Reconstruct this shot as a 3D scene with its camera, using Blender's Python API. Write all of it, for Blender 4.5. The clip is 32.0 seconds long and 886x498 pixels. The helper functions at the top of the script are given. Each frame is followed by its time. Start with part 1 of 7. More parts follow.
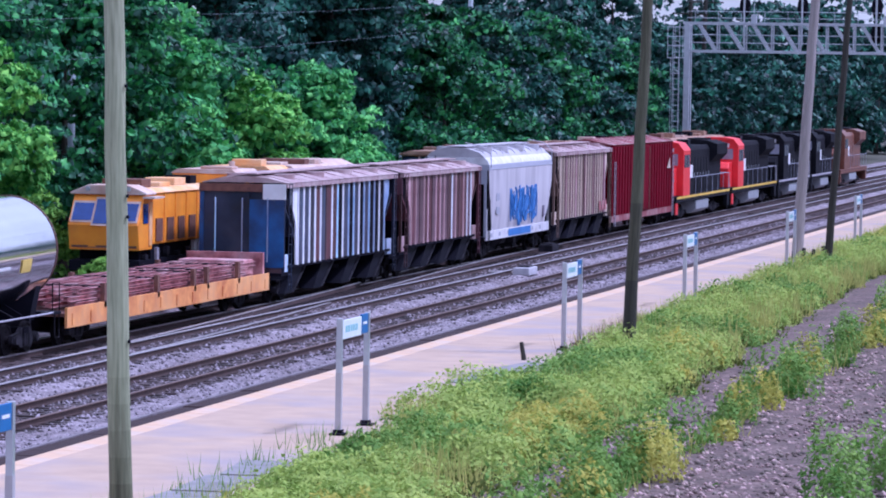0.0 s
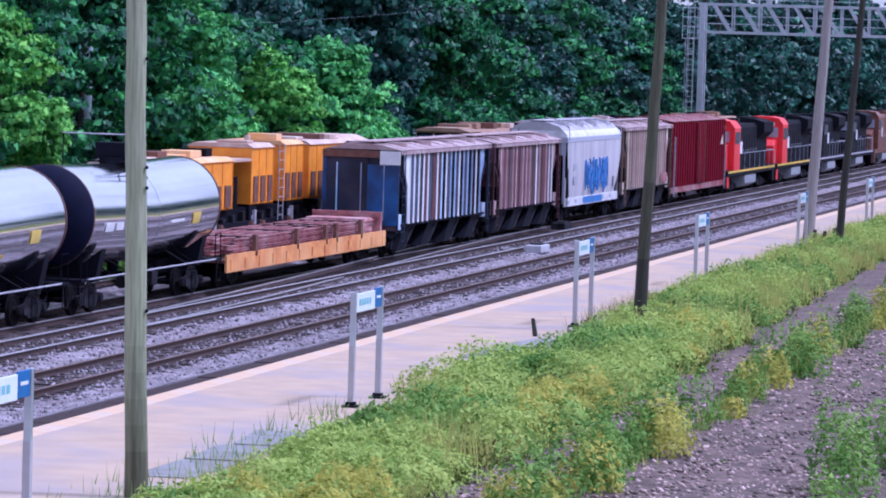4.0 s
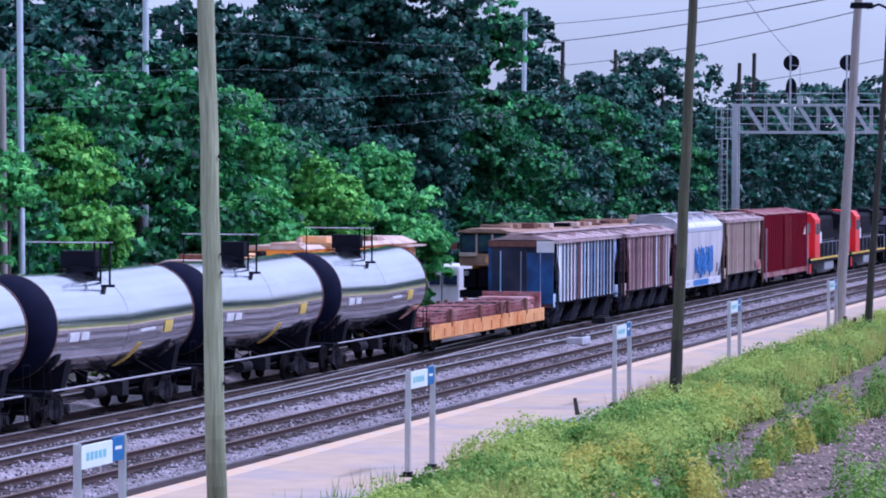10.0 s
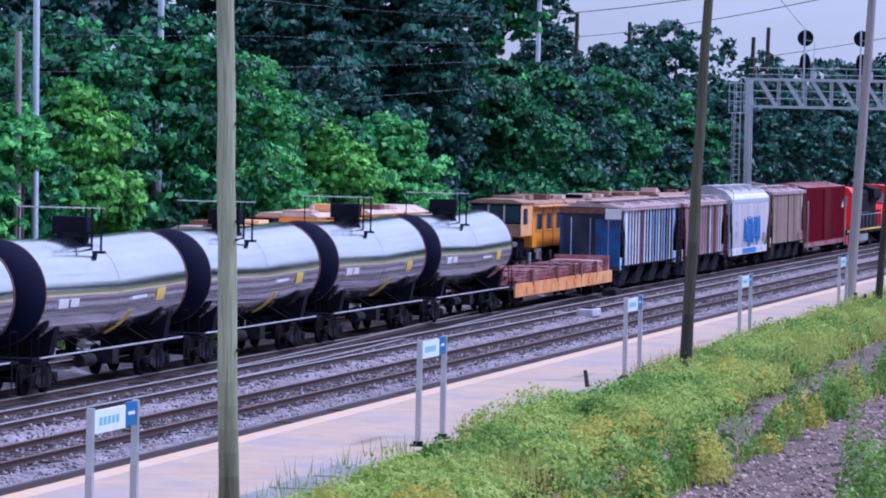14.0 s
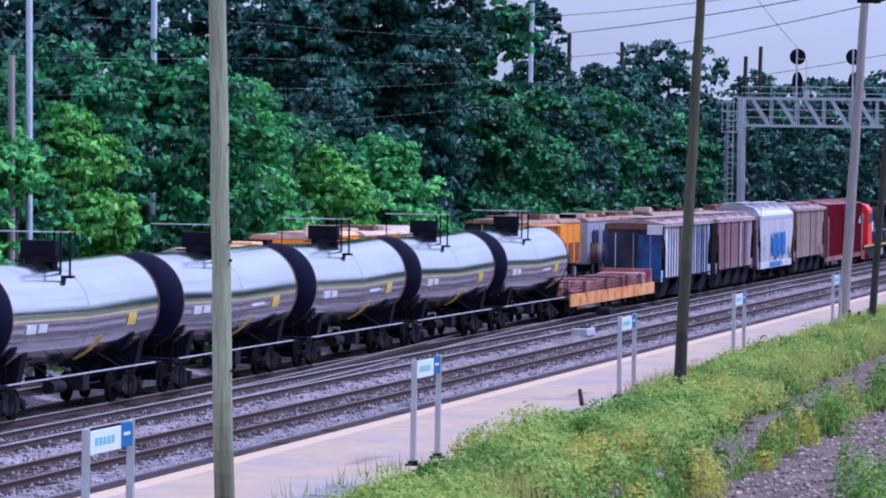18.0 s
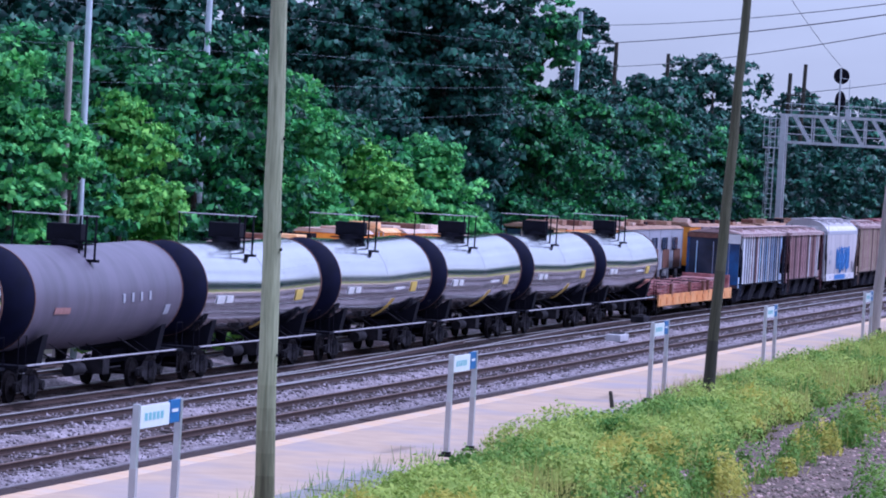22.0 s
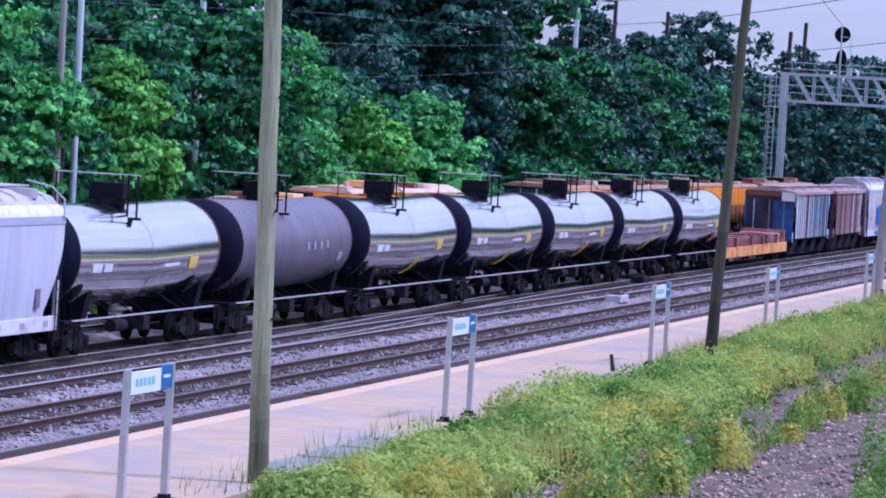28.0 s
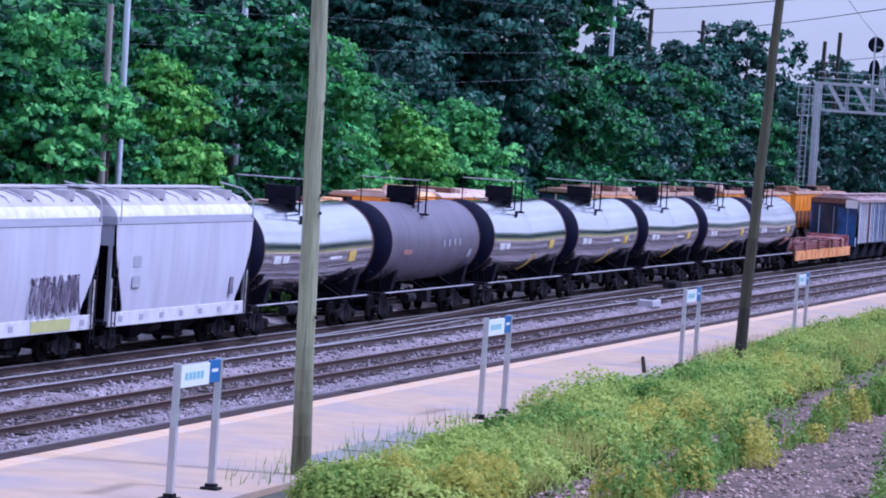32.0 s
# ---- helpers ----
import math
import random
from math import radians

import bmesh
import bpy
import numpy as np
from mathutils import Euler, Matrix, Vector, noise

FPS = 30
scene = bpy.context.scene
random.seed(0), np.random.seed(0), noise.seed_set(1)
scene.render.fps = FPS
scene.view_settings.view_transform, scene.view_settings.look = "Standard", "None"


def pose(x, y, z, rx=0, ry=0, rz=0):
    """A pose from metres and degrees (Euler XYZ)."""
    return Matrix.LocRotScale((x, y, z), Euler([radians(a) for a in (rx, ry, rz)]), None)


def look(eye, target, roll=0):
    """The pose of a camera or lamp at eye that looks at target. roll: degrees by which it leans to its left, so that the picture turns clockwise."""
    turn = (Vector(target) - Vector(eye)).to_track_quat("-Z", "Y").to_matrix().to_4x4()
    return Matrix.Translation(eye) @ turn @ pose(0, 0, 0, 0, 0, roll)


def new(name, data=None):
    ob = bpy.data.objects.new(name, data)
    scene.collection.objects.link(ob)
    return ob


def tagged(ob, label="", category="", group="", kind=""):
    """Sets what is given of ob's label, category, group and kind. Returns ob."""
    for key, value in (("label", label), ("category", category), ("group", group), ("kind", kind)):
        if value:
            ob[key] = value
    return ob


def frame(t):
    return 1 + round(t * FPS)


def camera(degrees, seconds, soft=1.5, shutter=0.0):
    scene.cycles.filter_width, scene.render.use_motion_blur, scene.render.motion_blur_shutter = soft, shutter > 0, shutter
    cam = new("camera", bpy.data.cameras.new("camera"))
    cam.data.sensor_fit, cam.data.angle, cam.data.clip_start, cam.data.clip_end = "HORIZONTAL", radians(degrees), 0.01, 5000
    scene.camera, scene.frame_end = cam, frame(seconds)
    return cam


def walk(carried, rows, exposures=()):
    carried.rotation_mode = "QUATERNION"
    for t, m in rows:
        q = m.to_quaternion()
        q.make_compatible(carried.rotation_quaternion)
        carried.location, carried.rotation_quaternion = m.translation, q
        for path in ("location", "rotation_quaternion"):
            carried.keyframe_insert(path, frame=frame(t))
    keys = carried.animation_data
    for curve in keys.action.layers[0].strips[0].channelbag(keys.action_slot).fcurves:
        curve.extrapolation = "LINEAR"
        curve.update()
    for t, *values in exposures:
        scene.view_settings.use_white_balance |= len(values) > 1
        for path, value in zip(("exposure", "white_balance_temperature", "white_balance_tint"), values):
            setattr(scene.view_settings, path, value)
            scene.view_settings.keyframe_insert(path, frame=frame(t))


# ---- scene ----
EXPOSURE, KELVIN, TINT = -0.08, 4700, 34
SKY, SUN = 0.104, 3.0
cam = camera(13.8, 32.0, soft=1.9)
PATH = [  # seconds, place, pitch, roll, yaw
    (0.0, -1.497, 7.518, 7.845, -2.606, -0.903, 12.975),
    (0.5, -1.673, 8.483, 7.800, -2.446, -0.706, 12.761),
    (1.0, -1.475, 7.749, 7.784, -2.282, -0.561, 12.746),
    (1.5, -1.423, 7.276, 7.776, -2.412, -0.761, 12.787),
    (2.0, -1.549, 7.639, 7.824, -2.604, -1.317, 12.905),
    (2.5, -1.442, 7.106, 7.848, -2.769, -1.444, 12.995),
    (3.0, -1.454, 7.086, 7.871, -2.921, -1.693, 13.110),
    (3.5, -1.413, 6.916, 7.885, -2.936, -1.790, 13.180),
    (5.5, -1.235, 6.365, 7.629, -3.101, -1.312, 13.327),
    (6.0, -1.090, 5.991, 7.845, -2.727, -1.074, 13.184),
    (6.5, 0.020, 1.523, 7.482, -1.277, 1.337, 13.084),
    (7.0, 0.297, -0.120, 7.405, -0.639, 1.117, 13.466),
    (7.5, 0.307, -0.308, 7.416, -0.605, 0.696, 13.656),
    (8.0, 0.242, -0.113, 7.437, -0.841, 0.340, 13.775),
    (8.5, 0.175, 0.036, 7.457, -1.013, 0.015, 13.802),
    (9.0, 0.184, 0.145, 7.481, -1.001, 0.017, 13.778),
    (9.5, 0.241, -0.040, 7.457, -0.868, 0.133, 13.744),
    (10.0, 0.168, 0.011, 7.458, -1.233, -0.254, 13.821),
    (10.5, 0.160, -0.090, 7.476, -1.414, -0.677, 13.910),
    (11.0, 0.157, -0.096, 7.483, -1.462, -0.743, 13.928),
    (11.5, 0.167, -0.135, 7.489, -1.462, -0.783, 13.927),
    (12.0, 0.152, -0.052, 7.487, -1.449, -0.906, 13.942),
    (12.5, 0.137, -0.098, 7.498, -1.519, -1.109, 14.000),
    (13.0, 0.112, -0.104, 7.496, -1.618, -1.114, 13.997),
    (13.5, 0.094, -0.039, 7.507, -1.724, -1.237, 14.007),
    (14.0, 0.127, -0.201, 7.503, -1.724, -1.188, 13.998),
    (14.5, 0.088, -0.061, 7.514, -1.756, -1.183, 13.998),
    (15.0, 0.044, 0.172, 7.503, -1.628, -1.052, 13.926),
    (15.5, 0.143, -0.142, 7.485, -1.454, -0.807, 13.892),
    (17.5, 0.202, -0.600, 7.448, -1.470, -0.902, 13.934),
    (18.0, 0.194, -0.390, 7.457, -1.382, -0.770, 13.898),
    (18.5, 0.166, -0.231, 7.450, -1.301, -0.617, 13.874),
    (19.0, 0.170, -0.269, 7.456, -1.371, -0.657, 13.856),
    (19.5, 0.118, -0.218, 7.449, -1.458, -0.756, 13.851),
    (20.0, 0.121, -0.243, 7.458, -1.495, -0.826, 13.866),
    (20.5, 0.150, -0.324, 7.462, -1.468, -0.824, 13.870),
    (21.0, 0.188, -0.327, 7.446, -1.140, -0.721, 13.786),
    (21.5, 1.023, -3.980, 7.372, -0.864, -2.174, 14.070),
    (22.0, 0.814, -3.216, 7.436, -1.372, -3.307, 14.554),
    (22.5, 0.592, -2.346, 7.454, -1.559, -3.051, 14.548),
    (23.0, 0.516, -2.144, 7.487, -1.657, -3.176, 14.473),
    (23.5, 0.514, -2.116, 7.480, -1.706, -3.354, 14.449),
    (24.0, 0.493, -1.952, 7.493, -1.723, -3.343, 14.461),
    (24.5, 0.581, -2.221, 7.487, -1.662, -3.021, 14.452),
    (25.0, 0.596, -2.319, 7.497, -1.749, -2.940, 14.435),
    (25.5, 0.579, -2.384, 7.491, -1.843, -3.108, 14.473),
    (27.5, 0.429, -1.752, 7.476, -1.822, -3.239, 14.500),
    (28.0, 0.342, -1.523, 7.472, -2.032, -3.449, 14.520),
    (28.5, 0.335, -1.440, 7.468, -2.037, -3.311, 14.473),
    (29.0, 0.534, -2.124, 7.476, -1.865, -2.898, 14.425),
    (29.5, 0.750, -3.105, 7.433, -1.650, -2.906, 14.480),
    (30.0, 1.001, -4.278, 7.409, -1.519, -3.464, 14.658),
    (30.5, 1.048, -4.472, 7.427, -1.573, -3.777, 14.874),
    (31.0, 0.987, -4.337, 7.468, -1.859, -4.045, 15.002),
    (31.5, 1.051, -4.539, 7.462, -1.983, -4.052, 15.071),
    (32.0, 0.987, -4.281, 7.498, -1.982, -3.929, 15.075),
]
walk(cam, [(t, pose(x, y, z, 90 + p, r, w)) for t, x, y, z, p, r, w in PATH],
     exposures=[(0.0, EXPOSURE, KELVIN + 40, TINT + 2), (6.0, EXPOSURE, KELVIN + 60, TINT + 2), (7.2, EXPOSURE + 0.03, KELVIN + 150, TINT + 2), (9.0, EXPOSURE - 0.03, KELVIN, TINT), (18.0, EXPOSURE - 0.09, KELVIN, TINT),
                (25.0, EXPOSURE - 0.07, KELVIN, TINT), (28.0, EXPOSURE - 0.05, KELVIN + 20, TINT + 3), (32.0, EXPOSURE - 0.08, KELVIN, TINT + 3)])

# world and sun: bright haze, a soft high sun
world = bpy.data.worlds.new("sky")
scene.world = world
world.use_nodes = True
_n, _l = world.node_tree.nodes, world.node_tree.links
_sky = _n.new("ShaderNodeTexSky")
_sky.sky_type, _sky.sun_disc = "NISHITA", False
SUN_EL, SUN_AZ = 56.0, 78.0
_sky.sun_elevation, _sky.sun_rotation = radians(SUN_EL), radians(SUN_AZ)
_sky.air_density, _sky.dust_density, _sky.ozone_density = 1.0, 2.0, 1.0
_haze = _n.new("ShaderNodeHueSaturation")
_haze.inputs["Saturation"].default_value = 0.75
_l.new(_sky.outputs["Color"], _haze.inputs["Color"])
_veil = _n.new("ShaderNodeMix")
_veil.data_type = "RGBA"
_veil.inputs[0].default_value = 0.62
_veil.inputs[7].default_value = (8.9, 8.9, 8.0, 1)
_l.new(_haze.outputs["Color"], _veil.inputs[6])
# thin cloud: brighter overhead than at the horizon, with soft uneven patches
_co = _n.new("ShaderNodeTexCoord")
_xyz = _n.new("ShaderNodeSeparateXYZ")
_l.new(_co.outputs["Generated"], _xyz.inputs[0])
_rise = _n.new("ShaderNodeMapRange")
_rise.inputs["From Min"].default_value, _rise.inputs["From Max"].default_value = 0.12, 0.95
_rise.inputs["To Min"].default_value, _rise.inputs["To Max"].default_value = 0.98, 1.75
_l.new(_xyz.outputs["Z"], _rise.inputs["Value"])
_map = _n.new("ShaderNodeMapping")
_map.inputs["Scale"].default_value = (1.0, 1.0, 3.2)
_l.new(_co.outputs["Generated"], _map.inputs["Vector"])
_cloud = _n.new("ShaderNodeTexNoise")
_cloud.inputs["Scale"].default_value, _cloud.inputs["Detail"].default_value = 5.0, 4.0
_l.new(_map.outputs["Vector"], _cloud.inputs["Vector"])
_puff = _n.new("ShaderNodeMapRange")
_puff.inputs["From Min"].default_value, _puff.inputs["From Max"].default_value = 0.3, 0.7
_puff.inputs["To Min"].default_value, _puff.inputs["To Max"].default_value = 0.88, 1.14
_l.new(_cloud.outputs["Fac"], _puff.inputs["Value"])
_both = _n.new("ShaderNodeMath")
_both.operation = "MULTIPLY"
_l.new(_rise.outputs["Result"], _both.inputs[0])
_l.new(_puff.outputs["Result"], _both.inputs[1])
_power = _n.new("ShaderNodeMath")
_power.operation = "MULTIPLY"
_power.inputs[1].default_value = SKY
_l.new(_both.outputs[0], _power.inputs[0])
_l.new(_power.outputs[0], _n["Background"].inputs["Strength"])
_l.new(_veil.outputs[2], _n["Background"].inputs["Color"])
_sun = bpy.data.lights.new("sun", "SUN")
_sun.energy, _sun.angle, _sun.color = SUN, radians(7), (1.0, 0.94, 0.86)
sun = new("sun", _sun)
_dir = Vector((math.sin(radians(SUN_AZ)) * math.cos(radians(SUN_EL)),
               math.cos(radians(SUN_AZ)) * math.cos(radians(SUN_EL)), math.sin(radians(SUN_EL))))
sun.matrix_world = look(_dir * 300, (0, 0, 0))

# ---------------------------------------------------------------- materials


def mat(name, a, b=None, rough=0.7, metal=0.0, scale=2.0, bump=0.0, bscale=30.0, c=None, cscale=0.4, camount=0.5,
        stretch=(1, 1, 1), island=0.0, rnd=0.0, spec=0.5, detail=6.0):
    """A surface with grain between a and b, large stains of c, fine relief, and shifts from piece to piece."""
    m = bpy.data.materials.new(name)
    m.use_nodes = True
    n, l = m.node_tree.nodes, m.node_tree.links
    p = n["Principled BSDF"]
    p.inputs["Roughness"].default_value, p.inputs["Metallic"].default_value = rough, metal
    p.inputs["Specular IOR Level"].default_value = spec
    b = b or tuple(v * 0.75 for v in a)
    co = n.new("ShaderNodeTexCoord")
    mp = n.new("ShaderNodeMapping")
    mp.inputs["Scale"].default_value = stretch
    l.new(co.outputs["Object"], mp.inputs["Vector"])

    def noise_at(s, d):
        t = n.new("ShaderNodeTexNoise")
        t.inputs["Scale"].default_value, t.inputs["Detail"].default_value = s, d
        l.new(mp.outputs["Vector"], t.inputs["Vector"])
        return t.outputs["Fac"]

    def mix(f, x, y):
        t = n.new("ShaderNodeMix")
        t.data_type = "RGBA"
        for sock, v in ((t.inputs[0], f), (t.inputs[6], x), (t.inputs[7], y)):
            if isinstance(v, tuple):
                sock.default_value = (*v, 1)
            elif isinstance(v, float):
                sock.default_value = v
            else:
                l.new(v, sock)
        return t.outputs[2]

    def ramp(f, lo, hi):
        t = n.new("ShaderNodeMapRange")
        t.inputs["From Min"].default_value, t.inputs["From Max"].default_value = lo, hi
        l.new(f, t.inputs["Value"])
        return t.outputs["Result"]

    col = mix(ramp(noise_at(scale, detail), 0.32, 0.68), a, b)
    if c:
        f = n.new("ShaderNodeMath")
        f.operation = "MULTIPLY"
        l.new(ramp(noise_at(cscale, 5.0), 0.45, 0.7), f.inputs[0])
        f.inputs[1].default_value = camount
        col = mix(f.outputs[0], col, c)
    if island or rnd:
        h = n.new("ShaderNodeHueSaturation")
        src = n.new("ShaderNodeNewGeometry").outputs["Random Per Island"] if island else n.new("ShaderNodeObjectInfo").outputs["Random"]
        k = island or rnd
        t = n.new("ShaderNodeMapRange")
        t.inputs["To Min"].default_value, t.inputs["To Max"].default_value = 1 - k, 1 + k
        l.new(src, t.inputs["Value"])
        l.new(t.outputs["Result"], h.inputs["Value"])
        t = n.new("ShaderNodeMapRange")
        t.inputs["To Min"].default_value, t.inputs["To Max"].default_value = 0.5 + 0.05 * k, 0.5 - 0.05 * k
        l.new(src, t.inputs["Value"])
        l.new(t.outputs["Result"], h.inputs["Hue"])
        l.new(col, h.inputs["Color"])
        col = h.outputs["Color"]
    l.new(col, p.inputs["Base Color"])
    if bump:
        t = n.new("ShaderNodeBump")
        t.inputs["Strength"].default_value, t.inputs["Distance"].default_value = bump, 0.03
        l.new(noise_at(bscale, 4.0), t.inputs["Height"])
        l.new(t.outputs["Normal"], p.inputs["Normal"])
    return m


def gravel_mat(name, a, b, scale, weed=None):
    """Loose stones: cells with their own tone and a rounded relief, with broad stains."""
    m = mat(name, a, b, 0.95, scale=0.8, c=weed, cscale=0.25, camount=0.55)
    n, l = m.node_tree.nodes, m.node_tree.links
    p = n["Principled BSDF"]
    co = n.new("ShaderNodeTexCoord")
    v = n.new("ShaderNodeTexVoronoi")
    v.inputs["Scale"].default_value = scale
    l.new(co.outputs["Object"], v.inputs["Vector"])
    old = p.inputs["Base Color"].links[0].from_socket
    t = n.new("ShaderNodeMix")
    t.data_type, t.blend_type = "RGBA", "MULTIPLY"
    t.inputs[0].default_value = 0.85
    r = n.new("ShaderNodeValToRGB")
    r.color_ramp.elements[0].color, r.color_ramp.elements[1].color = (0.3, 0.28, 0.3, 1), (1.35, 1.3, 1.35, 1)
    l.new(v.outputs["Color"], r.inputs["Fac"])
    l.new(old, t.inputs[6])
    l.new(r.outputs["Color"], t.inputs[7])
    l.new(t.outputs[2], p.inputs["Base Color"])
    bp = n.new("ShaderNodeBump")
    bp.invert = True
    bp.inputs["Strength"].default_value, bp.inputs["Distance"].default_value = 0.9, 0.05
    l.new(v.outputs["Distance"], bp.inputs["Height"])
    l.new(bp.outputs["Normal"], p.inputs["Normal"])
    return m


def leaf_mat(name, a, b, island=0.5, through_light=0.18, scale=0.6, rough=0.65, spec=0.18):
    m = mat(name, a, b, rough, scale=scale, island=island, spec=spec)
    n, l = m.node_tree.nodes, m.node_tree.links
    p, out = n["Principled BSDF"], n["Material Output"]
    tr = n.new("ShaderNodeBsdfTranslucent")
    ms = n.new("ShaderNodeMixShader")
    ms.inputs[0].default_value = through_light
    l.new(p.inputs["Base Color"].links[0].from_socket, tr.inputs["Color"])
    l.new(p.outputs[0], ms.inputs[1])
    l.new(tr.outputs[0], ms.inputs[2])
    l.new(ms.outputs[0], out.inputs["Surface"])
    return m


M_EARTH = mat("earth", (0.085, 0.082, 0.055), (0.05, 0.055, 0.035), 0.95, scale=0.7, bump=0.6, bscale=6, c=(0.12, 0.10, 0.08), cscale=0.15)
M_BALLAST = gravel_mat("ballast", (0.36, 0.32, 0.335), (0.20, 0.17, 0.18), 9.0, (0.13, 0.10, 0.10))
M_BALLASTDARK = gravel_mat("oily_shaded_ballast", (0.15, 0.11, 0.105), (0.075, 0.052, 0.05), 9.0, (0.05, 0.036, 0.036))
M_PATH = gravel_mat("path_gravel", (0.20, 0.14, 0.115), (0.11, 0.075, 0.062), 7.0, (0.08, 0.07, 0.045))
M_CONCRETE = mat("platform_concrete", (0.475, 0.345, 0.24), (0.40, 0.29, 0.205), 0.85, scale=1.2, bump=0.15, bscale=25, c=(0.30, 0.27, 0.29), cscale=0.35, camount=0.7)
M_EDGE = mat("edge_paint", (0.62, 0.42, 0.26), (0.54, 0.37, 0.235), 0.8, scale=2.0, c=(0.5, 0.46, 0.42), cscale=0.8)
M_FACE = mat("edge_timber", (0.036, 0.015, 0.013), (0.018, 0.008, 0.008), 0.95, scale=4, bump=0.4, bscale=12)
M_TIE = mat("tie_wood", (0.055, 0.036, 0.035), (0.02, 0.013, 0.013), 0.9, scale=5, rnd=0.4, bump=0.4, bscale=18, stretch=(0.4, 3, 3))
M_RAILSTEEL = mat("rail_side", (0.05, 0.024, 0.02), (0.03, 0.015, 0.013), 0.85, metal=0.0, scale=4)
M_RUSTHEAD = mat("rusty_rail_head", (0.20, 0.13, 0.11), (0.12, 0.075, 0.06), 0.5, metal=0.5, scale=6)
M_RAILTOP = mat("rail_head", (0.72, 0.68, 0.69), (0.56, 0.52, 0.53), 0.4, metal=1.0, scale=6)
M_POLE = mat("pole_wood", (0.44, 0.46, 0.30), (0.25, 0.27, 0.16), 0.9, scale=3.0, bump=0.5, bscale=20, stretch=(6, 6, 0.4), c=(0.10, 0.09, 0.06), cscale=0.5)
# foot and in-between tones: the pole gets darker towards the bottom
M_POLE_FOOT = mat("pole_dark_foot", (0.20, 0.20, 0.11), (0.08, 0.08, 0.045), 0.9, scale=3.0, bump=0.5, bscale=20, stretch=(6, 6, 0.4), c=(0.05, 0.045, 0.03), cscale=0.5)
M_POLE_STEPS = [mat("pole_foot_step", tuple(u + (v - u) * k for u, v in zip((0.20, 0.20, 0.11), (0.44, 0.46, 0.30))), tuple(u + (v - u) * k for u, v in zip((0.08, 0.08, 0.045), (0.25, 0.27, 0.16))),
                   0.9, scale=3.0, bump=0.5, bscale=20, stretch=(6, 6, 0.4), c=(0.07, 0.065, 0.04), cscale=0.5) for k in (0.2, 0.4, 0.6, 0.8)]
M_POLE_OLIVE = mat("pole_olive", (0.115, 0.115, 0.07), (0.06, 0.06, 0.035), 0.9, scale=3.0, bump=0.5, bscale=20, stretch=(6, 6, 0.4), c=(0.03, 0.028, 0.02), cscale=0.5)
M_POLE_MIDDLE = mat("pole_middle_tone", (0.085, 0.082, 0.052), (0.042, 0.04, 0.026), 0.9, scale=3.0, bump=0.5, bscale=20, stretch=(6, 6, 0.4), c=(0.03, 0.028, 0.02), cscale=0.5)
M_POLE_DARK = mat("pole_dark_wood", (0.045, 0.042, 0.03), (0.022, 0.02, 0.017), 0.85, scale=3.0, bump=0.5, bscale=20, stretch=(6, 6, 0.4))
M_POLE_PALE = mat("pole_weathered", (0.36, 0.32, 0.31), (0.26, 0.23, 0.22), 0.9, scale=3.0, bump=0.4, bscale=20, stretch=(6, 6, 0.4))
M_GALV = mat("galvanised_steel", (0.55, 0.57, 0.60), (0.46, 0.48, 0.52), 0.45, metal=0.6, scale=3, bump=0.05, bscale=40)
M_GALVPOLE = mat("pale_steel_pole", (0.62, 0.68, 0.74), (0.52, 0.58, 0.64), 0.5, metal=0.3, scale=2)
M_WHITE = mat("white_paint", (0.80, 0.80, 0.82), (0.72, 0.72, 0.74), 0.5, scale=3, c=(0.55, 0.52, 0.5), cscale=1.2, camount=0.4)
M_GREYPOST = mat("grey_post", (0.50, 0.47, 0.48), (0.42, 0.39, 0.40), 0.6, scale=4)
M_SIGNBLUE = mat("sign_blue", (0.03, 0.16, 0.42), (0.025, 0.13, 0.36), 0.4, scale=4)
M_SIGNWHITE = mat("sign_white", (0.80, 0.84, 0.86), (0.74, 0.80, 0.83), 0.4, scale=4)
M_TEAL = mat("sign_teal", (0.25, 0.55, 0.60), (0.22, 0.5, 0.55), 0.4, scale=4)
M_BLACK = mat("black_paint", (0.006, 0.006, 0.014), (0.003, 0.003, 0.008), 0.7, scale=3, bump=0.1, bscale=12, spec=0.15)
M_HEAD = mat("tank_head_black", (0.006, 0.007, 0.028), (0.004, 0.005, 0.018), 0.75, scale=2, spec=0.12)
# near-black for grimy underframes, and for shade painted on the hopper slope sheets
M_UNDER = mat("grime_and_shade_black", (0.008, 0.007, 0.014), (0.004, 0.0035, 0.008), 0.9, scale=4, bump=0.3, bscale=15, spec=0.1)
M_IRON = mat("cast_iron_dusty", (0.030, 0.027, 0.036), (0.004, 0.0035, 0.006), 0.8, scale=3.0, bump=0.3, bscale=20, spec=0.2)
M_PIPE = mat("worn_pipe", (0.55, 0.53, 0.58), (0.35, 0.33, 0.38), 0.5, metal=0.3, scale=6)
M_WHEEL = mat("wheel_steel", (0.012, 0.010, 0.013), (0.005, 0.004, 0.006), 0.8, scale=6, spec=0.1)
M_SILVER = mat("polished_steel", (0.98, 0.98, 1.0), (0.93, 0.93, 0.98), 0.12, metal=1.0, scale=1.2, bump=0.06, bscale=1.8, c=(0.74, 0.74, 0.80), cscale=0.5, camount=0.4, stretch=(1, 0.4, 1))
M_LAVENDER = mat("grey_tank_paint", (0.155, 0.135, 0.185), (0.12, 0.105, 0.145), 0.42, scale=1.0, c=(0.08, 0.07, 0.09), cscale=0.7, stretch=(1, 2.0, 0.3))
M_DUSTYPINK = mat("dusty_pink_paint", (0.42, 0.22, 0.20), (0.32, 0.16, 0.15), 0.6, scale=6)
